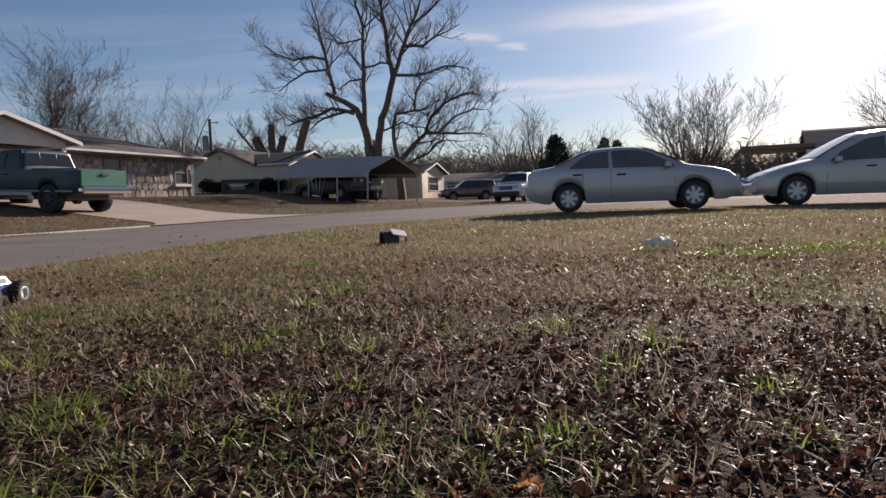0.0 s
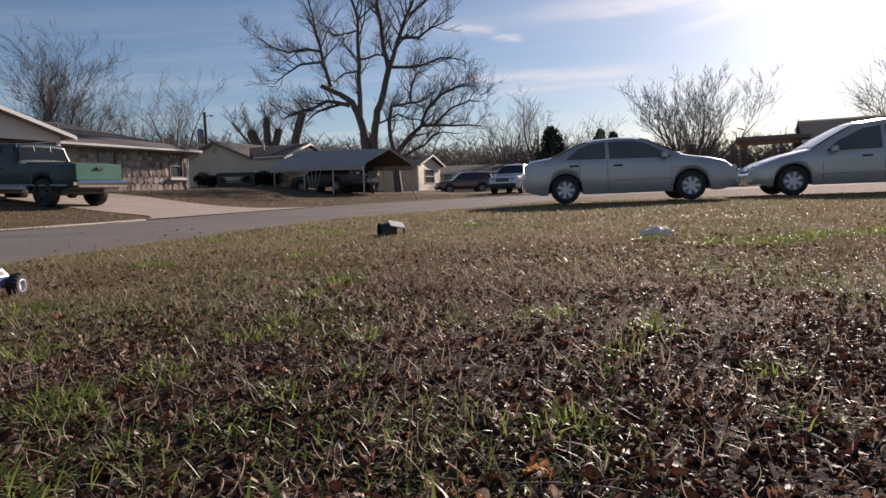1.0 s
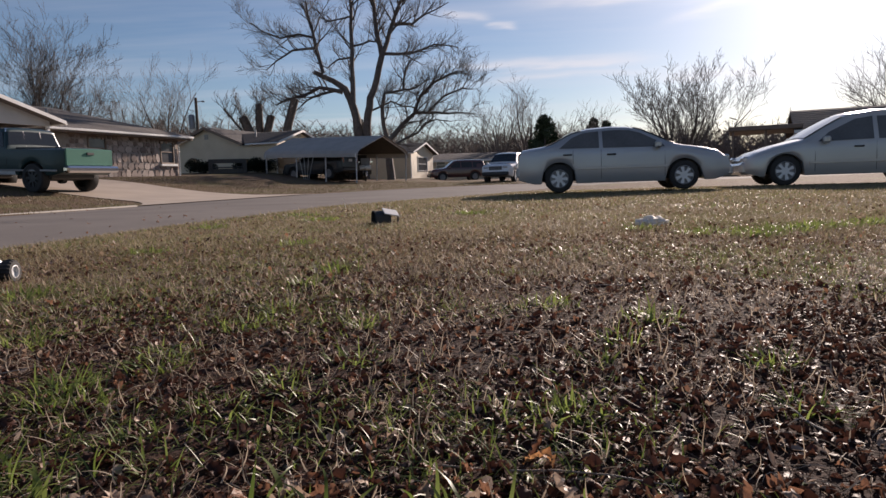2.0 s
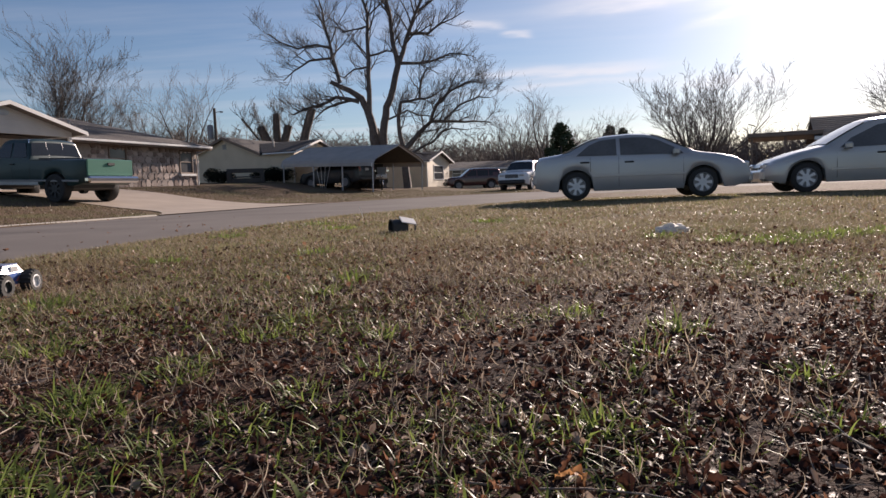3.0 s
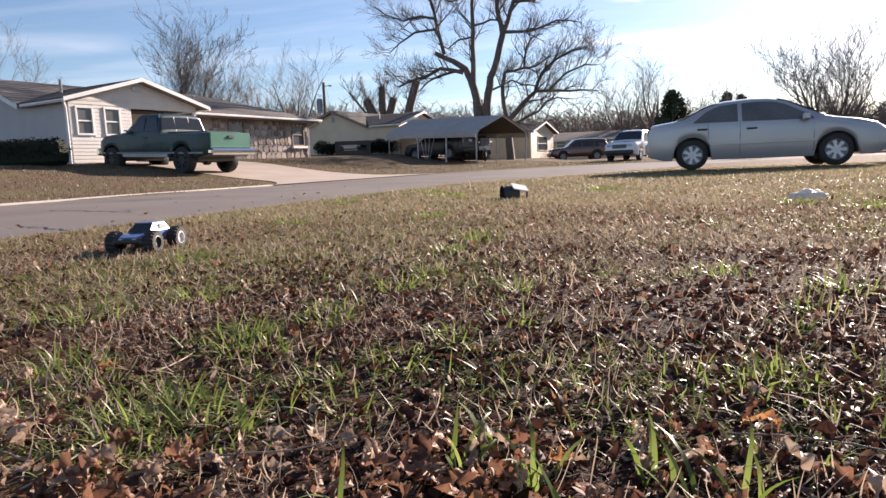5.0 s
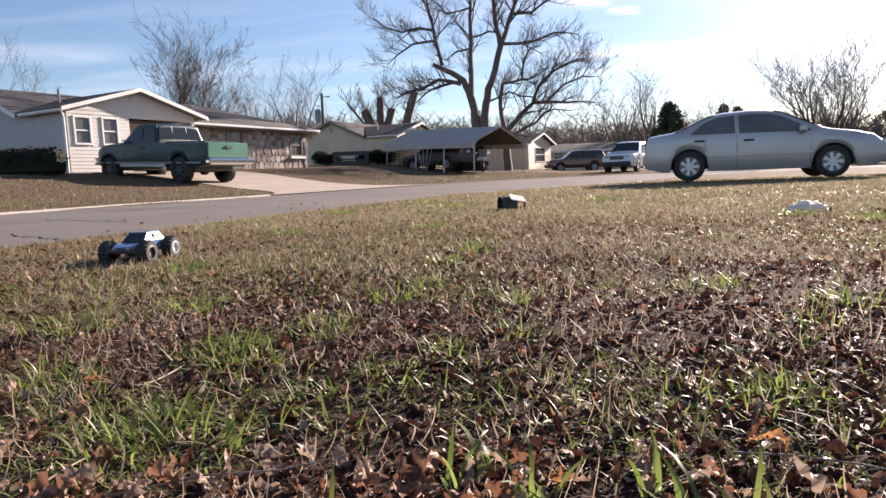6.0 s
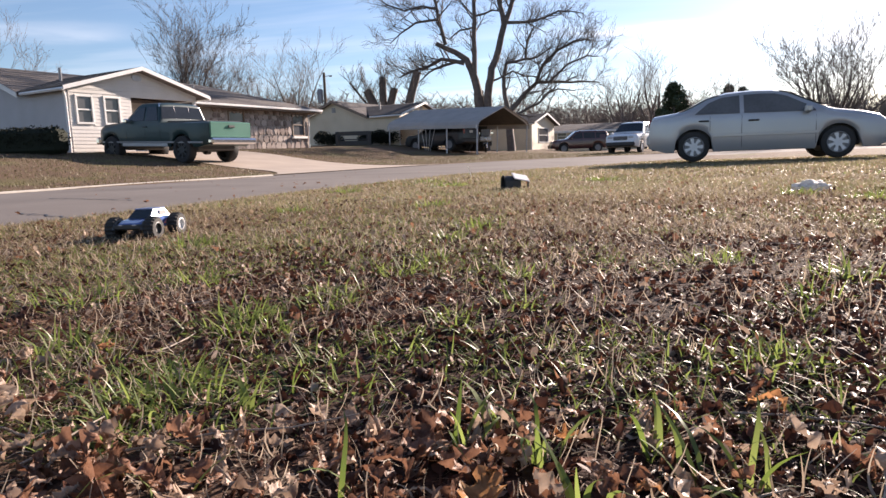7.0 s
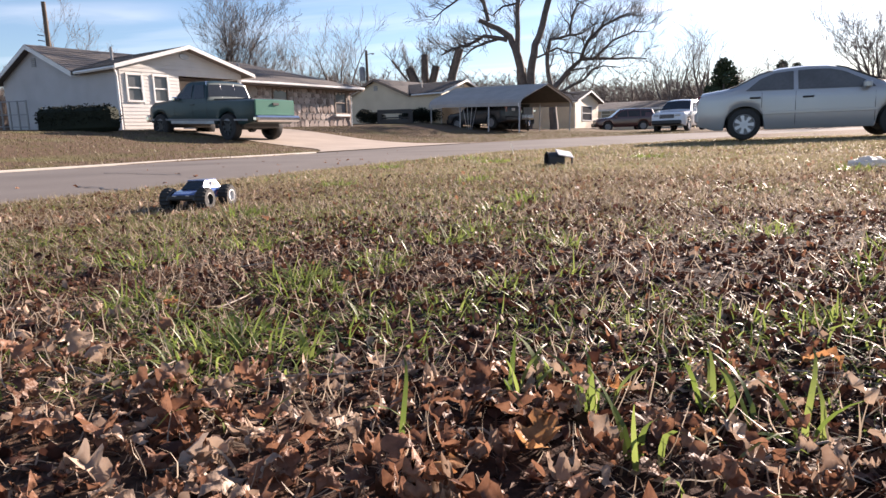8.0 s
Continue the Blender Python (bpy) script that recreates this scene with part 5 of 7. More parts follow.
def spray(b, tw, rnd, pts, rad, lens, counts, level=0, first=0.12):
    """Long fine side branches along a limb, reaching up and out, each with finer ones in turn."""
    for k in range(counts[level]):
        x = (first + (1 - first) * (k + rnd.random()) / counts[level]) * (len(pts) - 1)
        i = min(int(x), len(pts) - 2)
        p = pts[i].lerp(pts[i + 1], x - i)
        along = (pts[i + 1] - pts[i]).normalized()
        off = Matrix.Rotation(rnd.uniform(0, 2 * math.pi), 3, along) @ along.orthogonal().normalized()
        way = (along * 0.75 + off * 0.75 + Vector((0, 0, 0.22))).normalized()
        length = lens[level] * rnd.uniform(0.5, 1.25)
        r0 = min((rad[i] + (rad[i + 1] - rad[i]) * (x - i)) * 0.6, (0.075, 0.030, 0.015, 0.011)[level])
        qs, q, n = [p], p, (5, 4, 3, 3)[level]
        for step in range(n):
            way = (way + Vector((rnd.uniform(-1, 1), rnd.uniform(-1, 1), rnd.uniform(-0.8, 1))) * 0.2 + Vector((0, 0, 0.05))).normalized()
            q = q + way * (length / n)
            qs.append(q)
        rs = [max(r0 * (1 - 0.75 * f / n), 0.0075) for f in range(n + 1)]
        (b if level == 0 else tw).tube(qs, rs, 5 if level == 0 else 3, False)
        if level + 1 < len(counts):
            spray(b, tw, rnd, qs, rs, lens, counts, level + 1, 0.2)


def big_tree():
    """The large two-stemmed tree behind the carport; its main limbs follow the real ones."""
    side = Vector((math.cos(radians(8.3)), math.sin(radians(8.3)), 0))
    deep = Vector((-side.y, side.x, 0))
    rnd = random.Random(11)

    def go(b, tw, pts, r0, r1, counts=(), lens=(2.6, 1.35, 0.7)):
        turn, w, ps = rnd.uniform(-0.3, 0.3) if counts else 0.0, 0.0, []
        for u, h in pts:
            ps.append(side * u + Vector((0, 0, h)) + deep * w)
            w += turn
        fine = [ps[0]]
        for a, c in zip(ps, ps[1:]):
            fine += [a.lerp(c, 0.5) + Vector((rnd.uniform(-1, 1), rnd.uniform(-1, 1), rnd.uniform(-1, 1))) * 0.04 * (c - a).length, c]
        n = len(fine) - 1
        rad = [r0 + (r1 - r0) * i / n for i in range(n + 1)]
        b.tube(fine, rad, 9, True)
        if counts:
            spray(b, tw, rnd, fine, rad, lens, counts)

    p = polar(-8.95, 53.0)
    t = thing("tree", pose(p.x, p.y, 0.5), "large bare tree with two dark stems and fine spreading twigs", "tree")
    b, tw = Build(), Build()
    F = (15, 7, 6)
    go(b, tw, [(0.1, -0.5), (0.12, 1.6), (-0.2, 3.4), (-0.31, 4.9), (-0.72, 6.4), (-1.1, 7.25), (-2.04, 7.9), (-3.45, 8.6)], 0.46, 0.17)
    go(b, tw, [(-0.55, 5.7), (-0.48, 7.8), (-0.42, 9.8), (-0.43, 11.8), (-0.33, 13.4), (-0.82, 14.9), (-1.2, 16.8)], 0.22, 0.06, F)
    go(b, tw, [(0.15, 0.6), (0.46, 3.4), (0.58, 5.3), (0.79, 6.5), (1.37, 7.9), (1.86, 9.8)], 0.36, 0.23)
    go(b, tw, [(1.86, 9.6), (1.51, 11.4), (1.39, 13.6), (1.13, 15.1), (0.9, 17.4)], 0.22, 0.06, F)
    go(b, tw, [(1.9, 9.8), (2.55, 11.6), (3.1, 13.0), (3.9, 14.6), (4.7, 16.8)], 0.20, 0.06, F)
    go(b, tw, [(-2.73, 8.5), (-3.17, 10.3), (-3.4, 11.7), (-3.76, 12.9), (-3.9, 14.3), (-4.4, 16.2)], 0.16, 0.05, F)
    go(b, tw, [(-3.33, 11.2), (-4.34, 11.4), (-5.77, 11.1), (-7.15, 11.6), (-7.9, 12.2)], 0.11, 0.03, (12, 6, 5), (1.8, 1.0, 0.6))
    go(b, tw, [(-1.3, 7.0), (-3.09, 7.4), (-4.35, 6.8), (-5.6, 6.55), (-6.4, 6.1)], 0.17, 0.05, (13, 6, 5), (2.0, 1.1, 0.6))
    go(b, tw, [(-1.2, 7.2), (-3.1, 6.9), (-4.16, 6.5), (-5.0, 5.8)], 0.13, 0.04, (10, 6, 5), (1.8, 1.0, 0.6))
    go(b, tw, [(-3.2, 10.4), (-5.0, 10.25), (-6.25, 9.5), (-7.1, 8.8)], 0.11, 0.03, (12, 6, 5), (1.9, 1.1, 0.6))
    go(b, tw, [(1.9, 9.9), (4.05, 9.85), (5.96, 10.5), (7.84, 10.2)], 0.14, 0.03, (13, 6, 5), (2.0, 1.1, 0.6))
    go(b, tw, [(2.67, 12.1), (4.34, 12.2), (5.4, 13.0), (7.33, 14.0)], 0.15, 0.03, (13, 6, 5), (2.0, 1.1, 0.6))
    go(b, tw, [(3.4, 13.7), (4.85, 14.8), (5.92, 15.9), (6.6, 17.0)], 0.11, 0.04, (12, 6, 5), (2.0, 1.1, 0.6))
    go(b, tw, [(-0.35, 10.5), (0.97, 10.9), (1.42, 10.9), (2.2, 12.4)], 0.09, 0.03, (8, 5, 5), (1.5, 0.9, 0.5))
    go(b, tw, [(-0.35, 12.8), (-1.23, 12.5), (-2.26, 12.3), (-3.0, 13.2)], 0.08, 0.03, (8, 5, 5), (1.5, 0.9, 0.5))
    go(b, tw, [(-0.42, 9.7), (-1.56, 9.5), (-2.41, 8.85), (-3.2, 9.3)], 0.09, 0.03, (8, 5, 5), (1.5, 0.9, 0.5))
    part("trunk", b, "bark", t, smooth=True)
    part("crown", tw, "bark", t)

    # its lower neighbour, leaning out over the carport
    p2 = polar(-6.9, 49.5)
    t2 = thing("tree", pose(p2.x, p2.y, 0.5), "low bare tree with long arching limbs beside the carport", "tree")
    b, tw = Build(), Build()
    N_ = (14, 7, 6)
    near = (1.7, 1.0, 0.55)
    go(b, tw, [(0.3, -0.5), (0.2, 1.4), (0.13, 3.0)], 0.34, 0.24)
    go(b, tw, [(0.13, 2.9), (-0.12, 4.1), (-0.17, 5.5), (0.06, 6.4), (1.34, 6.6), (2.3, 6.7), (3.4, 7.4)], 0.19, 0.04, N_, near)
    go(b, tw, [(0.13, 2.9), (1.25, 4.1), (2.26, 5.0), (4.0, 5.0), (5.6, 5.0), (7.0, 4.9)], 0.21, 0.03, N_, near)
    go(b, tw, [(0.4, 2.6), (0.9, 2.8), (2.4, 3.5), (3.0, 4.2), (3.8, 4.45), (5.0, 4.3)], 0.13, 0.03, (12, 6, 6), near)
    go(b, tw, [(1.44, 6.6), (1.62, 8.0), (2.1, 8.9)], 0.10, 0.03, (9, 6, 6), near)
    go(b, tw, [(-0.9, 5.2), (0.5, 5.8), (1.3, 5.4), (2.3, 5.3)], 0.08, 0.04, (8, 6, 5), near)
    go(b, tw, [(2.2, 5.0), (2.7, 6.2), (3.7, 7.1), (4.9, 7.7), (5.6, 7.9)], 0.14, 0.03, N_, near)
    go(b, tw, [(3.2, 5.0), (4.4, 6.1), (5.8, 6.6), (6.6, 6.5)], 0.10, 0.03, (12, 6, 6), near)
    part("trunk", b, "bark", t2, smooth=True)
    part("crown", tw, "bark", t2)


big_tree()
for bear, dist, seed, tall, spread, stems, rr, lab, sp in (
        (-32.9, 60.0, 21, 9.6, 2.3, 9, 0.22, "tall bare tree with many upright stems behind the houses", (6, 5, 4, 3)),
        (-30.6, 64.0, 22, 6.8, 5.0, 5, 0.24, "bare tree with a thin crown behind the houses", (6, 5, 5)),
        (-44.0, 70.0, 23, 8.6, 5.0, 3, 0.22, "thin bare tree behind the white house", (5, 5, 4)),
        (-24.6, 70.0, 24, 8.5, 6.0, 5, 0.24, "bare tree with a dense crown behind the stone house", (6, 5, 5)),
        (-27.2, 72.0, 25, 8.0, 5.5, 5, 0.22, "bare tree with a wide crown behind the stone house", (6, 5, 4)),
        (17.7, 58.0, 26, 7.6, 10.5, 10, 0.22, "wide bare tree with many stems beyond the parked cars", (6, 5, 4, 3)),
        (32.5, 58.0, 27, 7.2, 8.0, 9, 0.26, "pale bare tree in the glare of the sun", (6, 6, 5)),
        (2.6, 78.0, 28, 8.0, 6.0, 5, 0.25, "bare tree in front of the far woods", (6, 5, 4)),
        (5.2, 84.0, 29, 9.0, 6.0, 5, 0.25, "bare tree beside the dark evergreen", (6, 5, 4)),
        (9.6, 80.0, 30, 7.0, 6.0, 5, 0.2, "low bare tree beyond the parked saloon", (6, 5, 4))):
    q = polar(bear, dist)
    # trees beyond 62 m take the bark with haze in its colour
    bare_tree(q, height(q.x, q.y), seed, tall, spread, stems, rr, lab, "hazy_bark" if dist > 62 else "bark", sp, 0.54, low=0.06 if stems > 8 else 0.16)


def pollard(bear, dist, stems, seed, label):
    """A tree cut back to thick stubs, with a few shoots."""
    p = polar(bear, dist)
    t = thing("tree", pose(p.x, p.y, 0.5, 0, 0, -bear), label, "tree")
    rnd = random.Random(seed)
    b, tw = Build(), Build()
    b.tube([(0, 0, -0.4), (0, 0, 2.4), (0, 0, 3.4)], [0.6, 0.5, 0.55], 10)
    for u, h, r in stems:
        top = Vector((u, rnd.uniform(-0.4, 0.4), h))
        foot = Vector((u * 0.15, 0, 3.0))
        mid = foot.lerp(top, 0.5) + Vector((rnd.uniform(-0.15, 0.15), 0, 0))
        b.tube([foot, mid, top], [r * 1.1, r, r * 0.95], 9)
        for k in range(14):
            limb(b, rnd, mid.lerp(top, rnd.random()), Vector((rnd.uniform(-1, 1), rnd.uniform(-1, 1), 1.2)), rnd.uniform(0.8, 1.8), 0.03, 1, tw, 0.3, (4, 4, 4), 0, 0.55)
    part("trunk", b, "bark", t, smooth=True)
    part("crown", tw, "bark", t)


pollard(-17.2, 60.0, [(-1.5, 5.9, 0.42), (-0.1, 7.0, 0.34), (0.9, 6.0, 0.36), (-3.0, 6.6, 0.10)], 41, "bare tree cut back to thick stubs behind the tan house")
pollard(-15.6, 59.0, [(1.3, 7.3, 0.38)], 42, "bare tree cut back to one thick leaning stub")


def far_woods():
    """Thin far woods along the skyline."""
    rnd = random.Random(77)
    b = Build()
    for i in range(820):
        bear = rnd.uniform(-52, 42)
        dist = rnd.uniform(88, 130)
        p = polar(bear, dist)
        tall = rnd.uniform(4.5, 8.8) * (0.85 if bear > 10 else 1.12 if bear < -18 else 1.0) * dist / 105
        base = Vector((p.x, p.y, height(p.x, p.y) - 0.2))
        for k in range(rnd.randint(3, 6)):
            d = Vector((rnd.uniform(-0.45, 0.45), rnd.uniform(-0.3, 0.3), 1)).normalized()
            top = base + d * tall * rnd.uniform(0.7, 1.0)
            mid = base.lerp(top, 0.5) + Vector((rnd.uniform(-0.4, 0.4), 0, 0))
            b.tube([base, mid, top], [0.16, 0.09, 0.03], 3, False)
            for j in range(9):
                f = rnd.uniform(0.25, 1)
                s = base.lerp(mid, f * 2) if f < 0.5 else mid.lerp(top, f * 2 - 1)
                e = s + Vector((rnd.uniform(-1, 1), rnd.uniform(-0.5, 0.5), rnd.uniform(0.2, 1.3))) * tall * 0.17
                b.tube([s, e], [0.05, 0.02], 3, False)
                for l in range(3):
                    g = s.lerp(e, rnd.uniform(0.3, 1))
                    b.tube([g, g + Vector((rnd.uniform(-1, 1), 0, rnd.uniform(0.1, 1.0))) * tall * 0.09], [0.03, 0.014], 3, False)
    single("far_woods", b, "hazy_bark", "thin bare winter woods along the skyline", "woods", "stuff")
    u = Build()
    for i in range(15000):
        bear, dist = rnd.uniform(-55, 45), rnd.uniform(95, 125)
        p = polar(bear, dist)
        c = Vector((p.x, p.y, height(p.x, p.y) + abs(rnd.gauss(0, 1.9))))
        a = Vector((rnd.uniform(-1, 1), rnd.uniform(-1, 1), rnd.uniform(0.2, 1))) * 1.3
        e = Vector((rnd.uniform(-1, 1), rnd.uniform(-1, 1), rnd.uniform(-1, 1))) * 0.16
        u.add([c, c + a, c + a + e, c + e], [(0, 1, 2, 3)])
    single("undergrowth", u, "hazy_bark", "brown bare undergrowth at the foot of the far woods", "undergrowth", "stuff")


far_woods()


def leafy(b, rnd, centre, size, n, leaf):
    """Small leaf faces through a rounded mass."""
    for i in range(n):
        while True:
            q = Vector((rnd.uniform(-1, 1), rnd.uniform(-1, 1), rnd.uniform(-1, 1)))
            if 0.45 < q.length < 1:
                break
        c = Vector(centre) + Vector((q.x * size[0], q.y * size[1], q.z * size[2]))
        a = Vector((rnd.uniform(-1, 1), rnd.uniform(-1, 1), rnd.uniform(-1, 1))).normalized() * leaf
        e = a.cross(Vector((rnd.uniform(-1, 1), rnd.uniform(-1, 1), rnd.uniform(-1, 1)))).normalized() * leaf * 0.6
        b.add([c - a, c - e, c + a, c + e], [(0, 1, 2, 3)])


def evergreen(bear, dist, tall, wide, seed, label):
    p = polar(bear, dist)
    t = thing("evergreen_tree", pose(p.x, p.y, height(p.x, p.y)), label, "tree")
    rnd = random.Random(seed)
    k = Build()
    k.tube([(0, 0, -0.3), (0, 0, tall * 0.9)], [0.2, 0.04], 6)
    part("trunk", k, "bark", t)
    b = Build()
    for i in range(42):
        f = (i + rnd.random()) / 42
        r = wide * (1 - f) ** 0.6 * rnd.uniform(0.5, 1.0)
        a = rnd.uniform(0, 2 * math.pi)
        leafy(b, rnd, (math.cos(a) * r * 0.75, math.sin(a) * r * 0.75, tall * (0.08 + 0.88 * f)), (0.6, 0.6, 0.7), 130, 0.16)
    part("crown", b, "needles", t)


evergreen(6.6, 76.0, 6.6, 3.3, 51, "dark evergreen cedar with a ragged outline")
evergreen(10.6, 88.0, 7.0, 1.6, 52, "small dark evergreen showing over the saloon")
evergreen(11.6, 90.0, 6.8, 1.6, 53, "small dark evergreen beside the other")


# ---- poles ----
def utility_pole(bear, dist, top, label, can=True):
    p = polar(bear, dist)
    z = height(p.x, p.y)
    t = thing("utility_pole", pose(p.x, p.y, z, 0, 0, -bear), label, "utility pole")
    b = Build()
    b.tube([(0, 0, -0.3), (0, 0, top - z)], [0.17, 0.12], 10)
    part("pole", b, "pole_wood", t)
    if can:
        b = Build()
        b.lathe([(0.0, top - z - 2.6), (0.24, top - z - 2.6), (0.26, top - z - 1.5), (0.18, top - z - 1.4), (0.0, top - z - 1.4)], 14, "z")
        for i in range(len(b.v)):
            b.v[i] = (b.v[i][0] - 0.42, b.v[i][1], b.v[i][2])
        part("transformer", b, "grey_metal", t, smooth=True)
        b = Build()
        b.tube([(0.05, 0, top - z - 0.35), (0.55, 0, top - z - 0.25)], 0.035, 6)
        b.box((0.45, -0.08, top - z - 0.36), (0.70, 0.08, top - z - 0.24), 0.02)
        part("lamp_arm", b, "grey_metal", t)
    else:
        for i in range(3):
            b = Build()
            b.tube([(-0.15, 0, top - z - 1.9 - i * 0.3), (-0.5, 0, top - z - 1.85 - i * 0.3)], 0.03, 6)
            part("insulator_arm", b, "grey_metal", t)


utility_pole(-22.15, 60.0, 8.0, "wooden utility pole with a transformer can")
utility_pole(-45.7, 46.0, 8.8, "wooden utility pole behind the white house", False)
utility_pole(-8.9, 72.0, 7.2, "thin wooden utility pole behind the carport", False)


# ---- by the houses ----
def hedge():
    a, c = polar(-46.9, 26.2), polar(-41.7, 24.3)
    mid, way = (a + c) / 2, (c - a)
    m = pose(mid.x, mid.y, height(mid.x, mid.y) - 0.05, 0, 0, math.degrees(math.atan2(way.y, way.x)))
    t = thing("hedge", m, "dark clipped hedge along the white house's end wall", "hedge")
    L_ = way.length / 2
    k = Build()
    k.box((-L_ + 0.1, -0.32, 0), (L_ - 0.1, 0.32, 0.78), 0.12)
    part("core", k, "hedge", t)
    rnd = random.Random(61)
    b = Build()
    for i in range(26):
        f = -L_ + 0.25 + (2 * L_ - 0.5) * i / 25
        leafy(b, rnd, (f, 0, 0.46), (0.28, 0.42, 0.45 + 0.03 * math.sin(i * 1.7)), 170, 0.045)
    part("foliage", b, "hedge", t)


hedge()


def bush(p, size, seed, label):
    t = thing("bush", pose(p.x, p.y, height(p.x, p.y)), label, "bush", "bushes along the tan house")
    rnd = random.Random(seed)
    b = Build()
    for i in range(6):
        leafy(b, rnd, (rnd.uniform(-0.4, 0.4) * size, rnd.uniform(-0.3, 0.3) * size, size * rnd.uniform(0.35, 0.6)), (size * 0.5, size * 0.45, size * 0.42), 220, 0.06)
    part("foliage", b, "hedge", t)
    k = Build()
    for i in range(4):
        k.tube([(0.1 * i - 0.15, 0, -0.05), (0.3 * i - 0.45, 0, size * 0.5)], [0.02, 0.01], 4)
    part("stems", k, "bark", t)


for bear, dist, s, sd in ((-22.4, 44.5, 1.0, 1), (-21.6, 44.8, 0.8, 2), (-18.2, 46.0, 1.1, 3), (-17.5, 46.2, 1.0, 4), (-16.7, 46.0, 1.0, 5), (-19.0, 45.8, 0.8, 6)):
    bush(polar(bear, dist), s, sd, "dark low bush against the tan house wall")



def bench():
    p = polar(-20.0, 44.0)
    t = thing("garden_bench", pose(p.x, p.y, height(p.x, p.y), 0, 0, 20), "dark garden bench with an open back by the tan house", "bench")
    for n, lo, hi in (("leg", (-0.95, -0.25, 0), (-0.87, 0.25, 0.7)), ("leg", (0.87, -0.25, 0), (0.95, 0.25, 0.7)), ("seat", (-0.87, -0.25, 0.36), (0.87, 0.25, 0.42)),
                      ("backrest", (-1.15, 0.2, 0.66), (1.15, 0.28, 0.92)), ("front_rail", (-0.87, -0.27, 0.0), (0.87, -0.21, 0.30)),
                      ("armrest", (-1.15, -0.25, 0.0), (-0.96, 0.19, 0.66)), ("armrest", (0.96, -0.25, 0.0), (1.15, 0.19, 0.66))):
        b = Build()
        b.box(lo, hi, 0.015)
        part(n, b, "black_plastic", t)


bench()


def fence():
    a, c = polar(-49.6, 33.5), polar(-47.6, 31.0)
    t = thing("chain_link_fence", Matrix.Identity(4), "low grey metal fence beside the white house", "fence")
    for i in range(5):
        p = a.lerp(c, i / 4)
        z = height(p.x, p.y)
        b = Build()
        b.tube([(p.x, p.y, z - 0.1), (p.x, p.y, z + 1.15)], 0.035, 6)
        part("post", b, "grey_metal", t)
    for h in (0.12, 0.6, 1.12):
        b = Build()
        b.tube([(a.x, a.y, height(a.x, a.y) + h), (c.x, c.y, height(c.x, c.y) + h)], 0.022, 6)
        part("rail", b, "grey_metal", t)


fence()


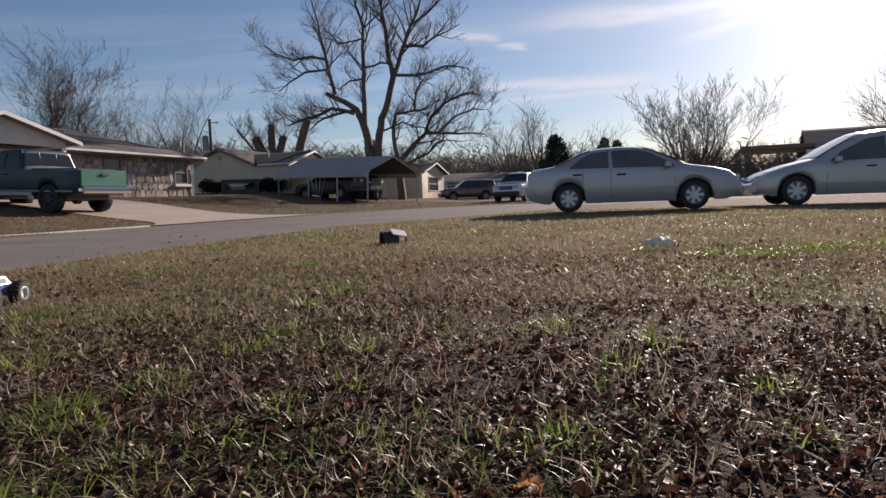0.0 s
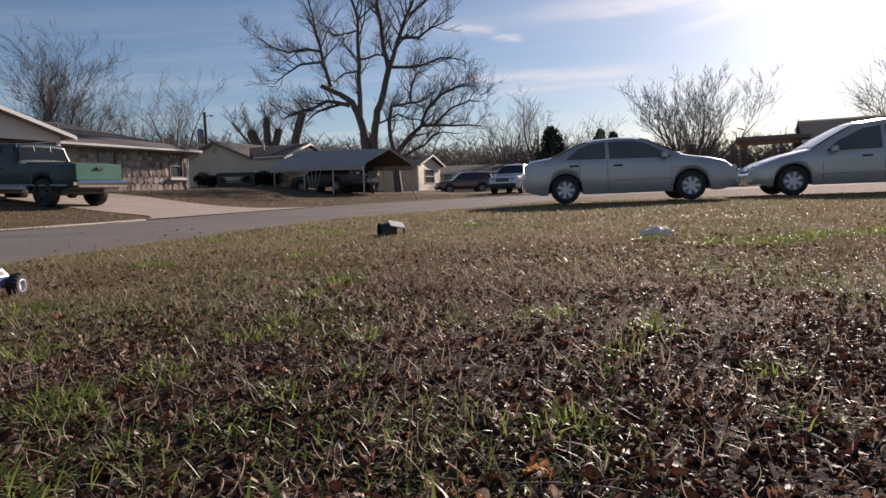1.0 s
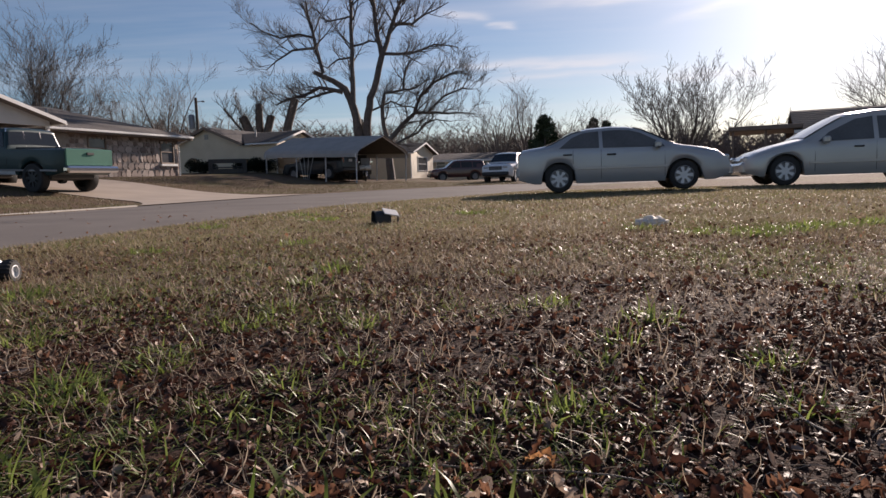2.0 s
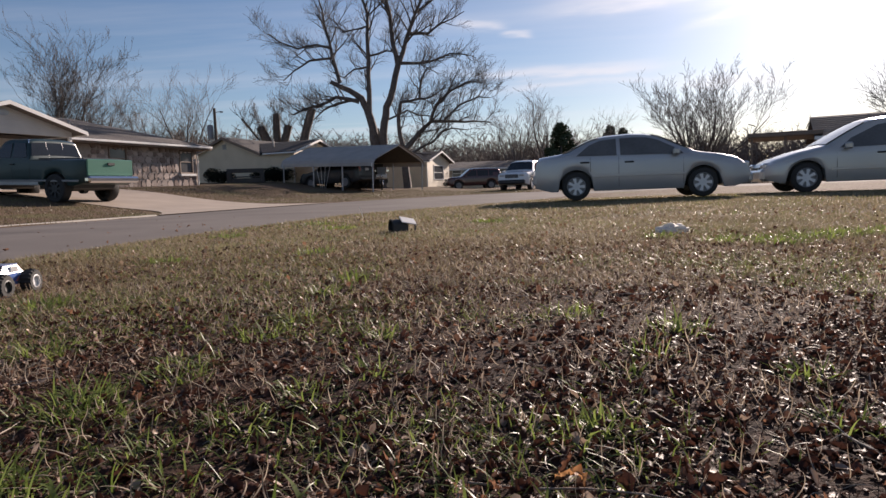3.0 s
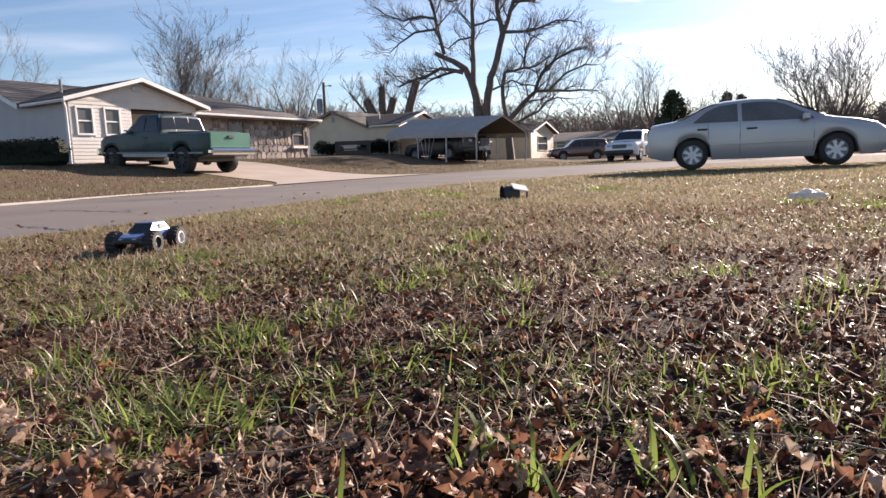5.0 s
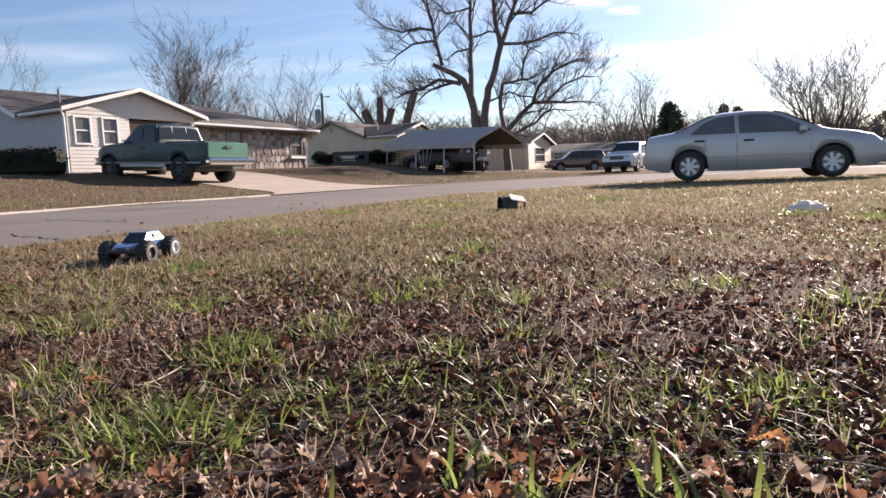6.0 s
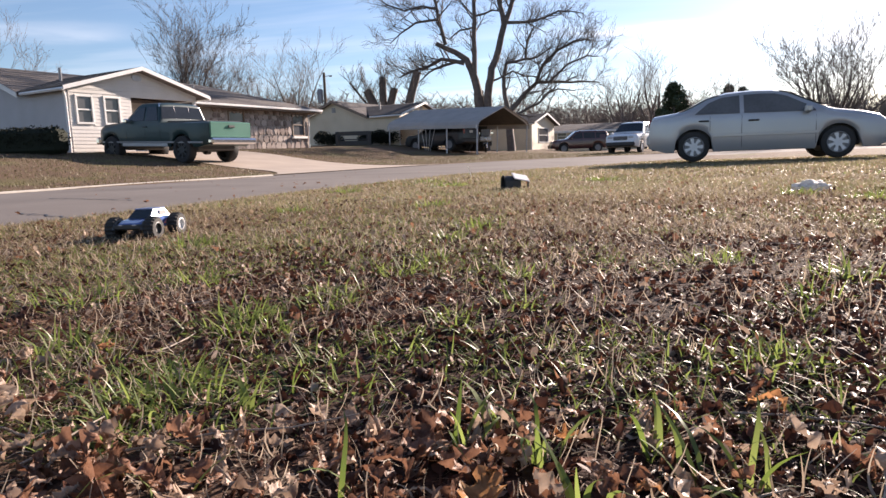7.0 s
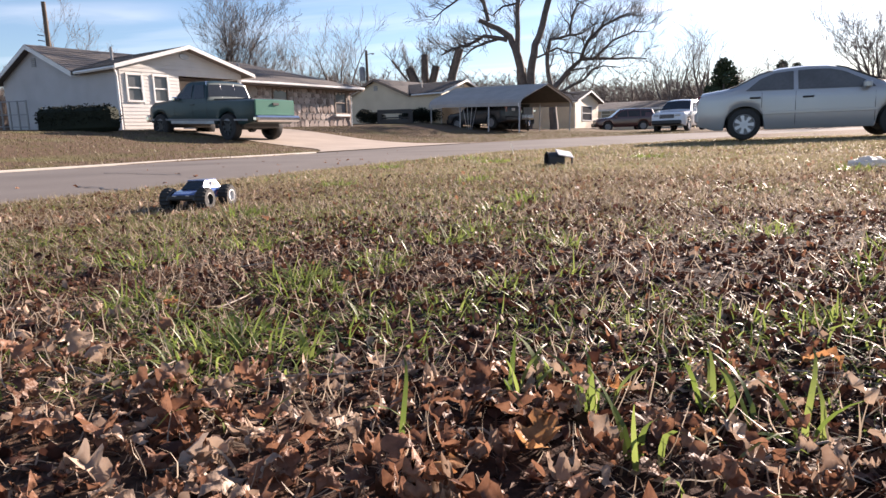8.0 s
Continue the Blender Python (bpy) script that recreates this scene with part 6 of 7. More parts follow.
# ---- things on the lawn ----
def toy_truck():
    """A small radio-controlled monster truck. x ahead, z up."""
    t = thing("toy_truck", pose(-2.75, 5.05, height(-2.75, 5.05) - 0.002, 0, 0, 275) @ Matrix.Scale(0.93, 4), "blue and white radio-controlled toy truck with big black tyres", "toy truck")
    r, w = 0.055, 0.055
    for x in (-0.11, 0.11):
        for k in (1, -1):
            b = Build()
            ring = [(r * 0.52, -w / 2), (r * 0.86, -w / 2), (r, -w / 3), (r, w / 3), (r * 0.86, w / 2), (r * 0.52, w / 2)]
            b.lathe(ring, 36, "y")
            # knobbly tread: every second strip of the tyre stands proud
            for n, (vx, vy, vz) in enumerate(b.v):
                if (n % 36) % 2 == 0 and 36 <= n < 36 * 5:
                    b.v[n] = (vx * 1.09, vy, vz * 1.09)
            wh = part("wheel", b, "rubber", t, at=pose(x, k * 0.10, r))
            b = Build()
            b.lathe([(0.0, k * w * 0.25), (r * 0.5, k * w * 0.3), (r * 0.58, k * w * 0.5), (r * 0.5, k * w * 0.52)], 14, "y")
            part("rim", b, "plate_white" if x < 0 else "black_plastic", wh, smooth=True)
    b = Build()
    b.box((-0.13, -0.035, 0.05), (0.13, 0.035, 0.078), 0.008)
    part("chassis", b, "black_plastic", t)
    for x, nm in ((-0.165, "rear_bumper"), (0.15, "front_bumper")):
        b = Build()
        b.box((x, -0.075, 0.055), (x + 0.02, 0.075, 0.08), 0.006)
        part(nm, b, "black_plastic", t)
    for x in (-0.11, 0.11):
        b = Build()
        b.tube([(x, -0.10, r), (x, 0.10, r)], 0.008, 6)
        part("axle", b, "grey_metal", t)
        for k in (1, -1):
            b = Build()
            b.tube([(x * 0.8, k * 0.03, 0.085), (x, k * 0.068, 0.055)], 0.007, 6)
            part("shock_absorber", b, "toy_red", t)
    LOW = pose(0, 0, -0.026)
    # shell: bonnet, flanks with wheel arches, bed
    b = Build()
    rows = [(-0.165, 0.088, 0.118, 0.060), (-0.155, 0.080, 0.128, 0.070), (-0.05, 0.078, 0.130, 0.074), (0.05, 0.080, 0.128, 0.074), (0.12, 0.090, 0.121, 0.070), (0.158, 0.088, 0.112, 0.060), (0.166, 0.086, 0.100, 0.052)]
    for x, lo, hi, half in rows:
        b.v += [(x, -half, lo), (x, -half, hi - 0.012), (x, -half + 0.012, hi), (x, half - 0.012, hi), (x, half, hi - 0.012), (x, half, lo)]
    for n in range(len(rows) - 1):
        b.f += [(n * 6 + q, n * 6 + (q + 1) % 6, n * 6 + 6 + (q + 1) % 6, n * 6 + 6 + q) for q in range(6)]
    e = 6 * (len(rows) - 1)
    b.f += [(5, 4, 3, 2, 1, 0), tuple(e + q for q in range(6))]
    part("body", b, "toy_blue", t, at=LOW)
    for x in (-0.11, 0.11):
        for k in (1, -1):
            b = Build()
            b.tube([(x + 0.062 * math.cos(a), k * 0.074, 0.064 + 0.058 * math.sin(a)) for a in np.linspace(0.25, 2.9, 9)], 0.007, 5)
            part("fender", b, "black_plastic", t, at=LOW)
    b = Build()
    lo = [(-0.12, 0.062, 0.128), (0.065, 0.062, 0.126)]
    hi = [(-0.095, 0.048, 0.166), (0.012, 0.048, 0.168)]
    b.add([(x, k * y, z) for x, y, z in lo + hi for k in (-1, 1)], [(0, 2, 6, 4), (1, 5, 7, 3), (2, 3, 7, 6), (0, 4, 5, 1), (4, 6, 7, 5), (0, 1, 3, 2)])
    cab = part("cab", b, "toy_white", t, at=LOW)
    b = Build()
    b.box((-0.10, -0.05, 0.167), (0.02, 0.05, 0.173), 0.003)
    part("roof", b, "toy_white", cab)
    b = Build()
    b.add([(0.070, -0.055, 0.130), (0.070, 0.055, 0.130), (0.019, 0.046, 0.166), (0.019, -0.046, 0.166), (0.066, -0.055, 0.129), (0.066, 0.055, 0.129), (0.015, 0.046, 0.165), (0.015, -0.046, 0.165)],
          [(0, 1, 2, 3), (7, 6, 5, 4), (0, 4, 5, 1), (1, 5, 6, 2), (2, 6, 7, 3), (3, 7, 4, 0)])
    part("windscreen", b, "dark_glass", cab)
    for k in (1, -1):
        b = Build()
        b.prism([(-0.085, 0.136), (-0.02, 0.136), (-0.025, 0.162), (-0.075, 0.160)], k * 0.058 - 0.004, k * 0.058 + 0.004)
        part("side_window", b, "clear_lens", cab)
        b = Build()
        b.prism([(-0.155, 0.090), (-0.03, 0.092), (-0.06, 0.112), (-0.155, 0.116)], k * 0.0745 - 0.001, k * 0.0745 + 0.001)
        part("side_flash", b, "toy_red", t, "red and white painted flash", at=LOW)
        b = Build()
        b.box((0.160, k * 0.036 - 0.012, 0.094), (0.169, k * 0.036 + 0.012, 0.106), 0.003)
        part("headlight", b, "clear_lens", t, at=LOW)
    b = Build()
    b.box((0.162, -0.022, 0.089), (0.169, 0.022, 0.106), 0.002)
    part("grille", b, "black_plastic", t, at=LOW)


toy_truck()


def arched_box():
    """A small dark arched box, open at one end, with a pale lid that leans off its top."""
    t = thing("arched_box", pose(-1.41, 8.58, height(-1.41, 8.58) + 0.006, 0, 0, 25), "small dark arched box with a pale lid, on the grass", "box")
    n = 14
    ring = [(0.064, 0.0)] + [(0.064 * math.cos(math.pi * k / n), 0.062 + 0.058 * math.sin(math.pi * k / n)) for k in range(n + 1)] + [(-0.064, 0.0)]
    ins = [(y * 0.86, 0.006 + z * 0.9) for y, z in ring]
    k = len(ring)
    b = Build()
    for x in (-0.09, 0.06):
        b.v += [(x, y, z) for y, z in ring] + [(x, y, z) for y, z in ins]
    for j in range(k - 1):
        b.f += [(j, j + 1, 2 * k + j + 1, 2 * k + j), (k + j, 3 * k + j, 3 * k + j + 1, k + j + 1), (j, k + j, k + j + 1, j + 1)]
    b.f += [tuple(2 * k + j for j in range(k)), (0, k - 1, 3 * k - 1, 2 * k)]
    part("shell", b, "black_plastic", t, smooth=True)
    b = Build()
    b.tube([(-0.092, y, z) for y, z in ring], 0.008, 6)
    part("rim", b, "rubber", t)
    b = Build()
    b.box((-0.075, -0.085, -0.006), (0.105, 0.075, 0.006), 0.004, pose(0.055, -0.03, 0.108, 22, 12, 0) @ Matrix.Scale(0.85, 4))
    part("lid", b, "trim", t, "pale cream lid")
    b = Build()
    b.box((0.12, -0.075, 0.0), (0.136, -0.06, 0.075), 0.003)
    part("foot", b, "black_plastic", t)


arched_box()


def white_bag():
    bm = bmesh.new()
    bmesh.ops.create_icosphere(bm, subdivisions=4, radius=1.0)
    for v in bm.verts:
        n = noise.noise(v.co * 2.3) * 0.35 + noise.noise(v.co * 6.0) * 0.16 + noise.noise(v.co * 13.0) * 0.07
        v.co *= 1 + n
        v.co = Vector((v.co.x * 0.120, v.co.y * 0.085, max(v.co.z, -0.35) * 0.052 + 0.016))
    b = Build()
    bm.verts.index_update()
    b.add([v.co for v in bm.verts], [[v.index for v in f.verts] for f in bm.faces])
    bm.free()
    single("plastic_bag", b, "white_plastic", "crumpled white plastic bag lying on the grass", "bag", smooth=60, m=pose(0.81, 7.37, height(0.81, 7.37), 0, 0, 5))


white_bag()
stick = Build()
stick.tube([(0.012, 0, -0.05), (-0.02, 0, 0.08), (-0.05, 0, 0.17)], [0.010, 0.008, 0.006], 6)
single("marker_stick", stick, "white_plastic", "thin white marker stick leaning at the lawn's edge", "stick", m=pose(-2.50, 12.5, height(-2.50, 12.5)))


# ---- grass, straw and leaves ----
rng = np.random.default_rng(8)
EYE_X, EYE_Y = -0.7, 2.28


def scatter(r0, r1, density, left=-58, right=44):
    """Random places on the lawn in a fan in front of the first place, with their distance."""
    a0, a1 = radians(left), radians(right)
    n = int((a1 - a0) / 2 * (r1 * r1 - r0 * r0) * density)
    r = np.sqrt(rng.uniform(r0 * r0, r1 * r1, n))
    a = rng.uniform(a0, a1, n)
    return EYE_X + r * np.sin(a), EYE_Y + r * np.cos(a), r


def on_lawn(x, y, margin=0.0):
    return nearest(x, y, NEAR_EDGE) < -margin


def field(x, y, scale, seed):
    """Smooth random values from 0 to 1 over the plan."""
    v = np.zeros(len(x))
    r = np.random.default_rng(seed)
    for k in range(7):
        a, ph, s = r.uniform(0, 6.28), r.uniform(0, 6.28), scale * r.uniform(0.6, 2.2)
        v += np.sin((x * np.cos(a) + y * np.sin(a)) * s + ph + 1.3 * np.sin((x * np.sin(a) - y * np.cos(a)) * s * 0.7 + ph * 2))
    return 0.5 + v / 7


def sheet(name, verts, faces, material, label, category):
    me = bpy.data.meshes.new(name)
    me.from_pydata(np.asarray(verts, dtype=np.float32).reshape(-1, 3), [], np.asarray(faces, dtype=np.int32).reshape(-1, 4))
    me.materials.append(M[material])
    me.shade_smooth()
    return tagged(new(name, me), label, category, kind="stuff")


def ribbons(x, y, z, length, width, turn, lean, curl, segs):
    """Blades: ribbons that rise from the ground and bend over. lean 0: upright, 1: flat."""
    n = len(x)
    f = np.linspace(0, 1, segs + 1)[None, :]
    ang = (1 - lean)[:, None] * (math.pi / 2) - curl[:, None] * f * 1.6
    ca, sa = np.cos(ang), np.sin(ang)
    step = length[:, None] / segs
    out = np.concatenate([np.zeros((n, 1)), np.cumsum((ca * step)[:, :-1], 1)], 1)
    upw = np.concatenate([np.zeros((n, 1)), np.cumsum((sa * step)[:, :-1], 1)], 1)
    upw = np.maximum(upw, 0.002 - 0.01 * (1 - f))
    bend = turn[:, None] + 0.5 * curl[:, None] * f
    cx, cy, cz = x[:, None] + out * np.cos(bend), y[:, None] + out * np.sin(bend), z[:, None] + upw
    w = width[:, None] * (1 - f ** 2.2) * 0.5 + 0.0002
    twist = rng.uniform(-0.6, 0.6, n)[:, None]
    sx, sy, sz = -np.sin(turn)[:, None] * w, np.cos(turn)[:, None] * w, np.sin(twist) * w
    a = np.stack([cx - sx, cy - sy, cz - sz], -1)
    b = np.stack([cx + sx, cy + sy, cz + sz], -1)
    verts = np.stack([a, b], 2).reshape(n, -1, 3)
    k = (segs + 1) * 2
    base = (np.arange(n) * k)[:, None, None]
    s = (np.arange(segs) * 2)[None, :, None]
    faces = base + s + np.array([0, 1, 3, 2])[None, None, :]
    return verts.reshape(-1, 3), faces.reshape(-1, 4)


def join(parts):
    vs, fs, n = [], [], 0
    for v, f in parts:
        vs.append(v); fs.append(f + n)
        n += len(v)
    return np.concatenate(vs), np.concatenate(fs)


def lawn_z(x, y):
    return ground_height(x, y) - 0.004


def soilness(x, y):
    """How bare and dark the ground is: most in the hollow ahead and to the right."""
    d = np.hypot((x - 0.05) / 1.5, (y - 3.35) / 1.0) + 0.5 * (field(x, y, 2.2, 3) - 0.5)
    return 1 - smooth01((d - 0.45) / 0.8)


def litterness(x, y):
    """How thick the leaves lie: most at the foot of the path and to its left."""
    d = y - 2.95 - 0.22 * np.clip(-x - 1.15, 0, 3) + 0.25 * (field(x, y, 4.0, 9) - 0.5)
    return 1 - smooth01((d + 0.12) / 0.35)


# (x, y, size) of the green tufts that stand out, and (x, y, blades) of the tall single blades
TUFTS = [(-1.22, 3.04, 1.7), (-1.27, 2.97, 0.9), (-1.30, 3.12, 1.3), (-1.40, 3.47, 1.2), (-1.31, 3.43, 1.0), (-1.02, 3.38, 0.8), (-0.95, 3.53, 0.8), (-0.83, 3.67, 0.9), (-0.46, 3.30, 1.0), (-0.40, 3.33, 0.7),
         (-1.28, 3.67, 1.0), (-1.12, 3.25, 0.6), (-1.02, 3.14, 0.6), (-1.90, 3.68, 1.6), (-0.10, 4.02, 1.1), (-0.21, 3.81, 0.9), (-0.33, 4.28, 1.1), (-1.39, 3.52, 1.2), (-1.22, 4.06, 1.0), (-1.30, 3.79, 1.1),
         (-1.19, 5.21, 1.6), (-0.96, 3.57, 0.7), (-0.03, 3.33, 0.8), (0.04, 3.60, 0.9), (-0.32, 3.63, 0.6), (-1.18, 4.30, 1.0), (-1.22, 4.81, 1.2), (-0.88, 4.06, 0.7), (-1.62, 3.30, 1.0), (-1.75, 3.95, 1.4),
         (0.92, 6.55, 2.4), (1.15, 6.35, 2.6), (1.45, 6.6, 2.8), (1.8, 6.8, 2.8), (2.2, 6.9, 2.6), (0.62, 6.95, 1.6), (-0.55, 9.8, 2.6), (-2.2, 9.4, 2.8), (-3.1, 8.6, 2.4), (-2.7, 10.6, 2.6), (-2.3, 4.7, 1.7), (-2.6, 6.3, 2.0), (-1.7, 6.6, 1.8)]
TALL = [(-0.83, 2.99, 5), (-0.74, 2.97, 8), (-0.79, 3.04, 3), (-0.63, 3.00, 3), (-0.59, 2.92, 5), (-0.55, 2.93, 4), (-0.60, 2.95, 2), (-0.70, 2.86, 5), (-0.64, 2.81, 3), (-0.92, 2.84, 2), (-1.14, 3.05, 3), (-0.10, 4.00, 8), (-1.10, 2.83, 3)]


def make_green():
    got = []
    for tx, ty, size in TUFTS + [(x, y, -n) for x, y, n in TALL]:
        rad, n, h, w = (0.03, -size, 0.10, 0.0072) if size < 0 else (0.085 * size, int(80 * size ** 1.2), min(0.062 * size ** 0.5, 0.075), 0.0038 * max(1.0, math.hypot(tx + 0.7, ty - 2.3) / 2.2))
        a, r = rng.uniform(0, 6.28, n), rad * np.sqrt(rng.uniform(0, 1, n)) * rng.uniform(0.5, 1.1, n)
        x, y = tx + r * np.cos(a), ty + r * np.sin(a)
        got.append(ribbons(x, y, lawn_z(x, y), h * rng.uniform(0.65 if size < 0 else 0.45, 1.15, n), w * rng.uniform(0.6, 1.15, n), a + rng.normal(0, 0.9, n), rng.uniform(0.02, 0.3, n) if size < 0 else rng.uniform(0.05, 0.7, n), rng.uniform(0.2, 1.5, n) if size < 0 else rng.uniform(0.1, 1.6, n), 5))
    for r0, r1, dens, ln, wd, segs, cut in ((0.4, 1.7, 8000, 0.042, 0.0023, 4, 0.545), (1.7, 3.5, 6500, 0.034, 0.0025, 3, 0.545), (3.5, 7.5, 2300, 0.030, 0.0040, 2, 0.575), (7.5, 18, 360, 0.040, 0.009, 2, 0.575)):
        x, y, r = scatter(r0, r1, dens)
        mask = 0.6 * field(x, y, 1.5, 21) + 0.4 * field(x, y, 5.5, 22) + 0.12 * smooth01((-0.5 - x) / 1.2) - 0.22 * soilness(x, y) - 0.14 * litterness(x, y) + 0.10 * smooth01((r - 3.8) / 2.5)
        keep = (mask > cut + rng.normal(0, 0.07, len(x))) & on_lawn(x, y, 0.1)
        x, y = x[keep], y[keep]
        n = len(x)
        got.append(ribbons(x, y, lawn_z(x, y), ln * rng.uniform(0.5, 1.4, n), wd * rng.uniform(0.6, 1.3, n), rng.uniform(0, 6.28, n), rng.uniform(0.25, 0.9, n), rng.uniform(0.1, 1.7, n), segs))
    sheet("green_grass", *join(got), "blade", "short green grass blades in scattered tufts", "grass")


def make_straw():
    got = []
    for r0, r1, dens, ln, wd, segs in ((0.4, 1.7, 5600, 0.040, 0.0015, 5), (1.7, 3.5, 3600, 0.036, 0.0021, 4), (3.5, 7.5, 1700, 0.036, 0.0036, 2), (7.5, 18, 300, 0.05, 0.008, 2)):
        x, y, r = scatter(r0, r1, dens)
        keep = (rng.uniform(0, 1, len(x)) > 0.35 * soilness(x, y)) & (rng.uniform(0, 1, len(x)) < 0.15 + field(x, y, 6.0, 31)) & on_lawn(x, y)
        x, y = x[keep], y[keep]
        n = len(x)
        got.append(ribbons(x, y, lawn_z(x, y) + rng.uniform(0, 0.012, n), ln * rng.uniform(0.3, 1.6, n), wd * rng.uniform(0.6, 1.5, n), rng.uniform(0, 6.28, n), rng.uniform(0.5, 1.02, n), rng.uniform(-1.4, 2.2, n), segs))
    sheet("dead_grass", *join(got), "straw", "pale dry straw lying over the soil", "dead grass")
    got = []
    for r0, r1, dens, ln, wd, segs in ((0.4, 2.0, 9500, 0.026, 0.0022, 2), (2.0, 3.5, 8500, 0.03, 0.0026, 2), (3.5, 5.0, 2600, 0.04, 0.0050, 1)):
        x, y, r = scatter(r0, r1, dens)
        keep = (rng.uniform(0, 1, len(x)) > 0.35 * soilness(x, y)) & on_lawn(x, y)
        x, y = x[keep], y[keep]
        n = len(x)
        got.append(ribbons(x, y, lawn_z(x, y), ln * rng.uniform(0.4, 1.4, n), wd * rng.uniform(0.6, 1.4, n), rng.uniform(0, 6.28, n), rng.uniform(0.45, 0.95, n), rng.uniform(0.0, 1.0, n), segs))
    x, y, r = scatter(0.25, 5.0, 900, 44, 302)
    keep = on_lawn(x, y)
    x, y = x[keep], y[keep]
    n = len(x)
    got.append(ribbons(x, y, lawn_z(x, y), 0.045 * rng.uniform(0.4, 1.4, n), 0.006 * rng.uniform(0.6, 1.4, n), rng.uniform(0, 6.28, n), rng.uniform(0.45, 0.95, n), rng.uniform(0.0, 1.0, n), 1))
    sheet("brown_turf", *join(got), "turf", "matted brown winter turf", "turf")
    got = []
    for r0, r1, dens, ln, wd, segs in ((2.0, 4.2, 6000, 0.032, 0.0030, 2), (4.2, 7.5, 3800, 0.04, 0.0048, 1), (7.5, 18, 800, 0.05, 0.011, 1)):
        x, y, r = scatter(r0, r1, dens)
        keep = (rng.uniform(0, 1, len(x)) < smooth01((r - 1.7) / 1.8) * (1 - 0.6 * soilness(x, y))) & on_lawn(x, y)
        x, y = x[keep], y[keep]
        n = len(x)
        got.append(ribbons(x, y, lawn_z(x, y), ln * rng.uniform(0.4, 1.4, n), wd * rng.uniform(0.6, 1.4, n), rng.uniform(0, 6.28, n), rng.uniform(0.3, 0.9, n), rng.uniform(0.0, 1.0, n), segs))
    sheet("pale_turf", *join(got), "pale_turf", "short tan and olive winter turf", "turf")
    # the verge across the street
    n = 110000
    x, y = rng.uniform(-24, 2, n), rng.uniform(6, 50, n)
    e = nearest(x, y, FAR_EDGE)
    drive = (np.abs((x + 8.1) * STREET.x + (y - 23.3) * STREET.y) < 2.9 + 1.6 * np.clip(1 - e / 2, 0, 1)) & (e < 11)
    keep = (e > 0.15) & (e < 9) & ~drive
    x, y = x[keep], y[keep]
    n = len(x)
    v = ribbons(x, y, lawn_z(x, y), 0.06 * rng.uniform(0.5, 1.3, n), 0.020 * rng.uniform(0.6, 1.4, n), rng.uniform(0, 6.28, n), rng.uniform(0.1, 0.7, n), rng.uniform(0, 1, n), 1)
    sheet("verge_grass", *v, "verge", "short brown winter grass on the verge across the street", "grass")


def leaf_shapes(x, y, z, size, flat, material, name, label, category, lobed=True, curled=1.0):
    """Curled, crumpled dead leaves: a rounded, lobed outline each side of a bent midrib."""
    n = len(x)
    k = 17 if lobed else 9
    us = np.linspace(0, 1, k)
    body = 0.34 * np.sin(np.pi * np.clip(us, 0.0, 1.0) ** 0.8) ** 0.75
    wob = np.ones((n, k))
    if lobed:
        wob = 0.66 + 0.34 * np.cos(us[None, :] * rng.uniform(20, 27, n)[:, None] + rng.uniform(0, 6.28, n)[:, None])
        body = np.where(us < 0.12, 0.018, body)
    wob = wob * rng.uniform(0.8, 1.2, (n, k))
    curl = rng.normal(0, 2.6, n)[:, None] * curled
    fold = rng.uniform(-0.5, 1.3, n)[:, None]
    L_ = size[:, None]
    ang = curl * (us[None, :] - 0.5) * 1.5 + 0.5 * np.sin(us[None, :] * rng.uniform(4, 9, n)[:, None] + rng.uniform(0, 6.28, n)[:, None])
    px = np.cumsum(np.cos(ang), 1) / k * L_
    pz = np.cumsum(np.sin(ang), 1) / k * L_
    w = (body[None, :] * wob + 0.004) * L_ * rng.uniform(0.5, 1.1, n)[:, None]
    cols = []
    for side, f in ((1, 1.0), (1, 0.5), (1, 0.0), (-1, 0.5), (-1, 1.0)):
        # the halves roll up towards their rims, and wrinkle
        bend = fold * f * rng.uniform(0.5, 1.4, n)[:, None]
        ripple = 0.055 * f * np.sin(us[None, :] * rng.uniform(9, 22, n)[:, None] + rng.uniform(0, 6.28, n)[:, None]) * L_
        cols.append(np.stack([px, side * w * f * np.cos(bend), pz + w * f * np.sin(bend) + ripple], -1))
    pts = np.stack(cols, 2)
    pts = (pts + rng.normal(0, 0.020, pts.shape) * L_[..., None, None]).reshape(n, -1, 3)
    pts = pts - pts.mean(1, keepdims=True)
    # turn each leaf
    tilt_a, tilt = rng.uniform(0, 6.28, n), rng.normal(0, 1, n) * flat
    yaw = rng.uniform(0, 6.28, n)
    cy, sy = np.cos(yaw)[:, None], np.sin(yaw)[:, None]
    X, Y, Z = pts[..., 0] * cy - pts[..., 1] * sy, pts[..., 0] * sy + pts[..., 1] * cy, pts[..., 2]
    ct, st = np.cos(tilt)[:, None], np.sin(tilt)[:, None]
    ca, sa = np.cos(tilt_a)[:, None], np.sin(tilt_a)[:, None]
    u, v = X * ca + Y * sa, -X * sa + Y * ca
    u, Z = u * ct - Z * st, u * st + Z * ct
    X, Y = u * ca - v * sa, u * sa + v * ca
    Z = Z - np.minimum(Z.min(1, keepdims=True) * 0.75, 0)
    verts = np.stack([X + x[:, None], Y + y[:, None], Z + z[:, None]], -1)
    cells = np.array([[i * 5 + j, i * 5 + j + 1, (i + 1) * 5 + j + 1, (i + 1) * 5 + j] for i in range(k - 1) for j in range(4)])
    faces = (np.arange(n) * 5 * k)[:, None, None] + cells[None]
    return sheet(name, verts.reshape(-1, 3), faces.reshape(-1, 4), material, label, category)


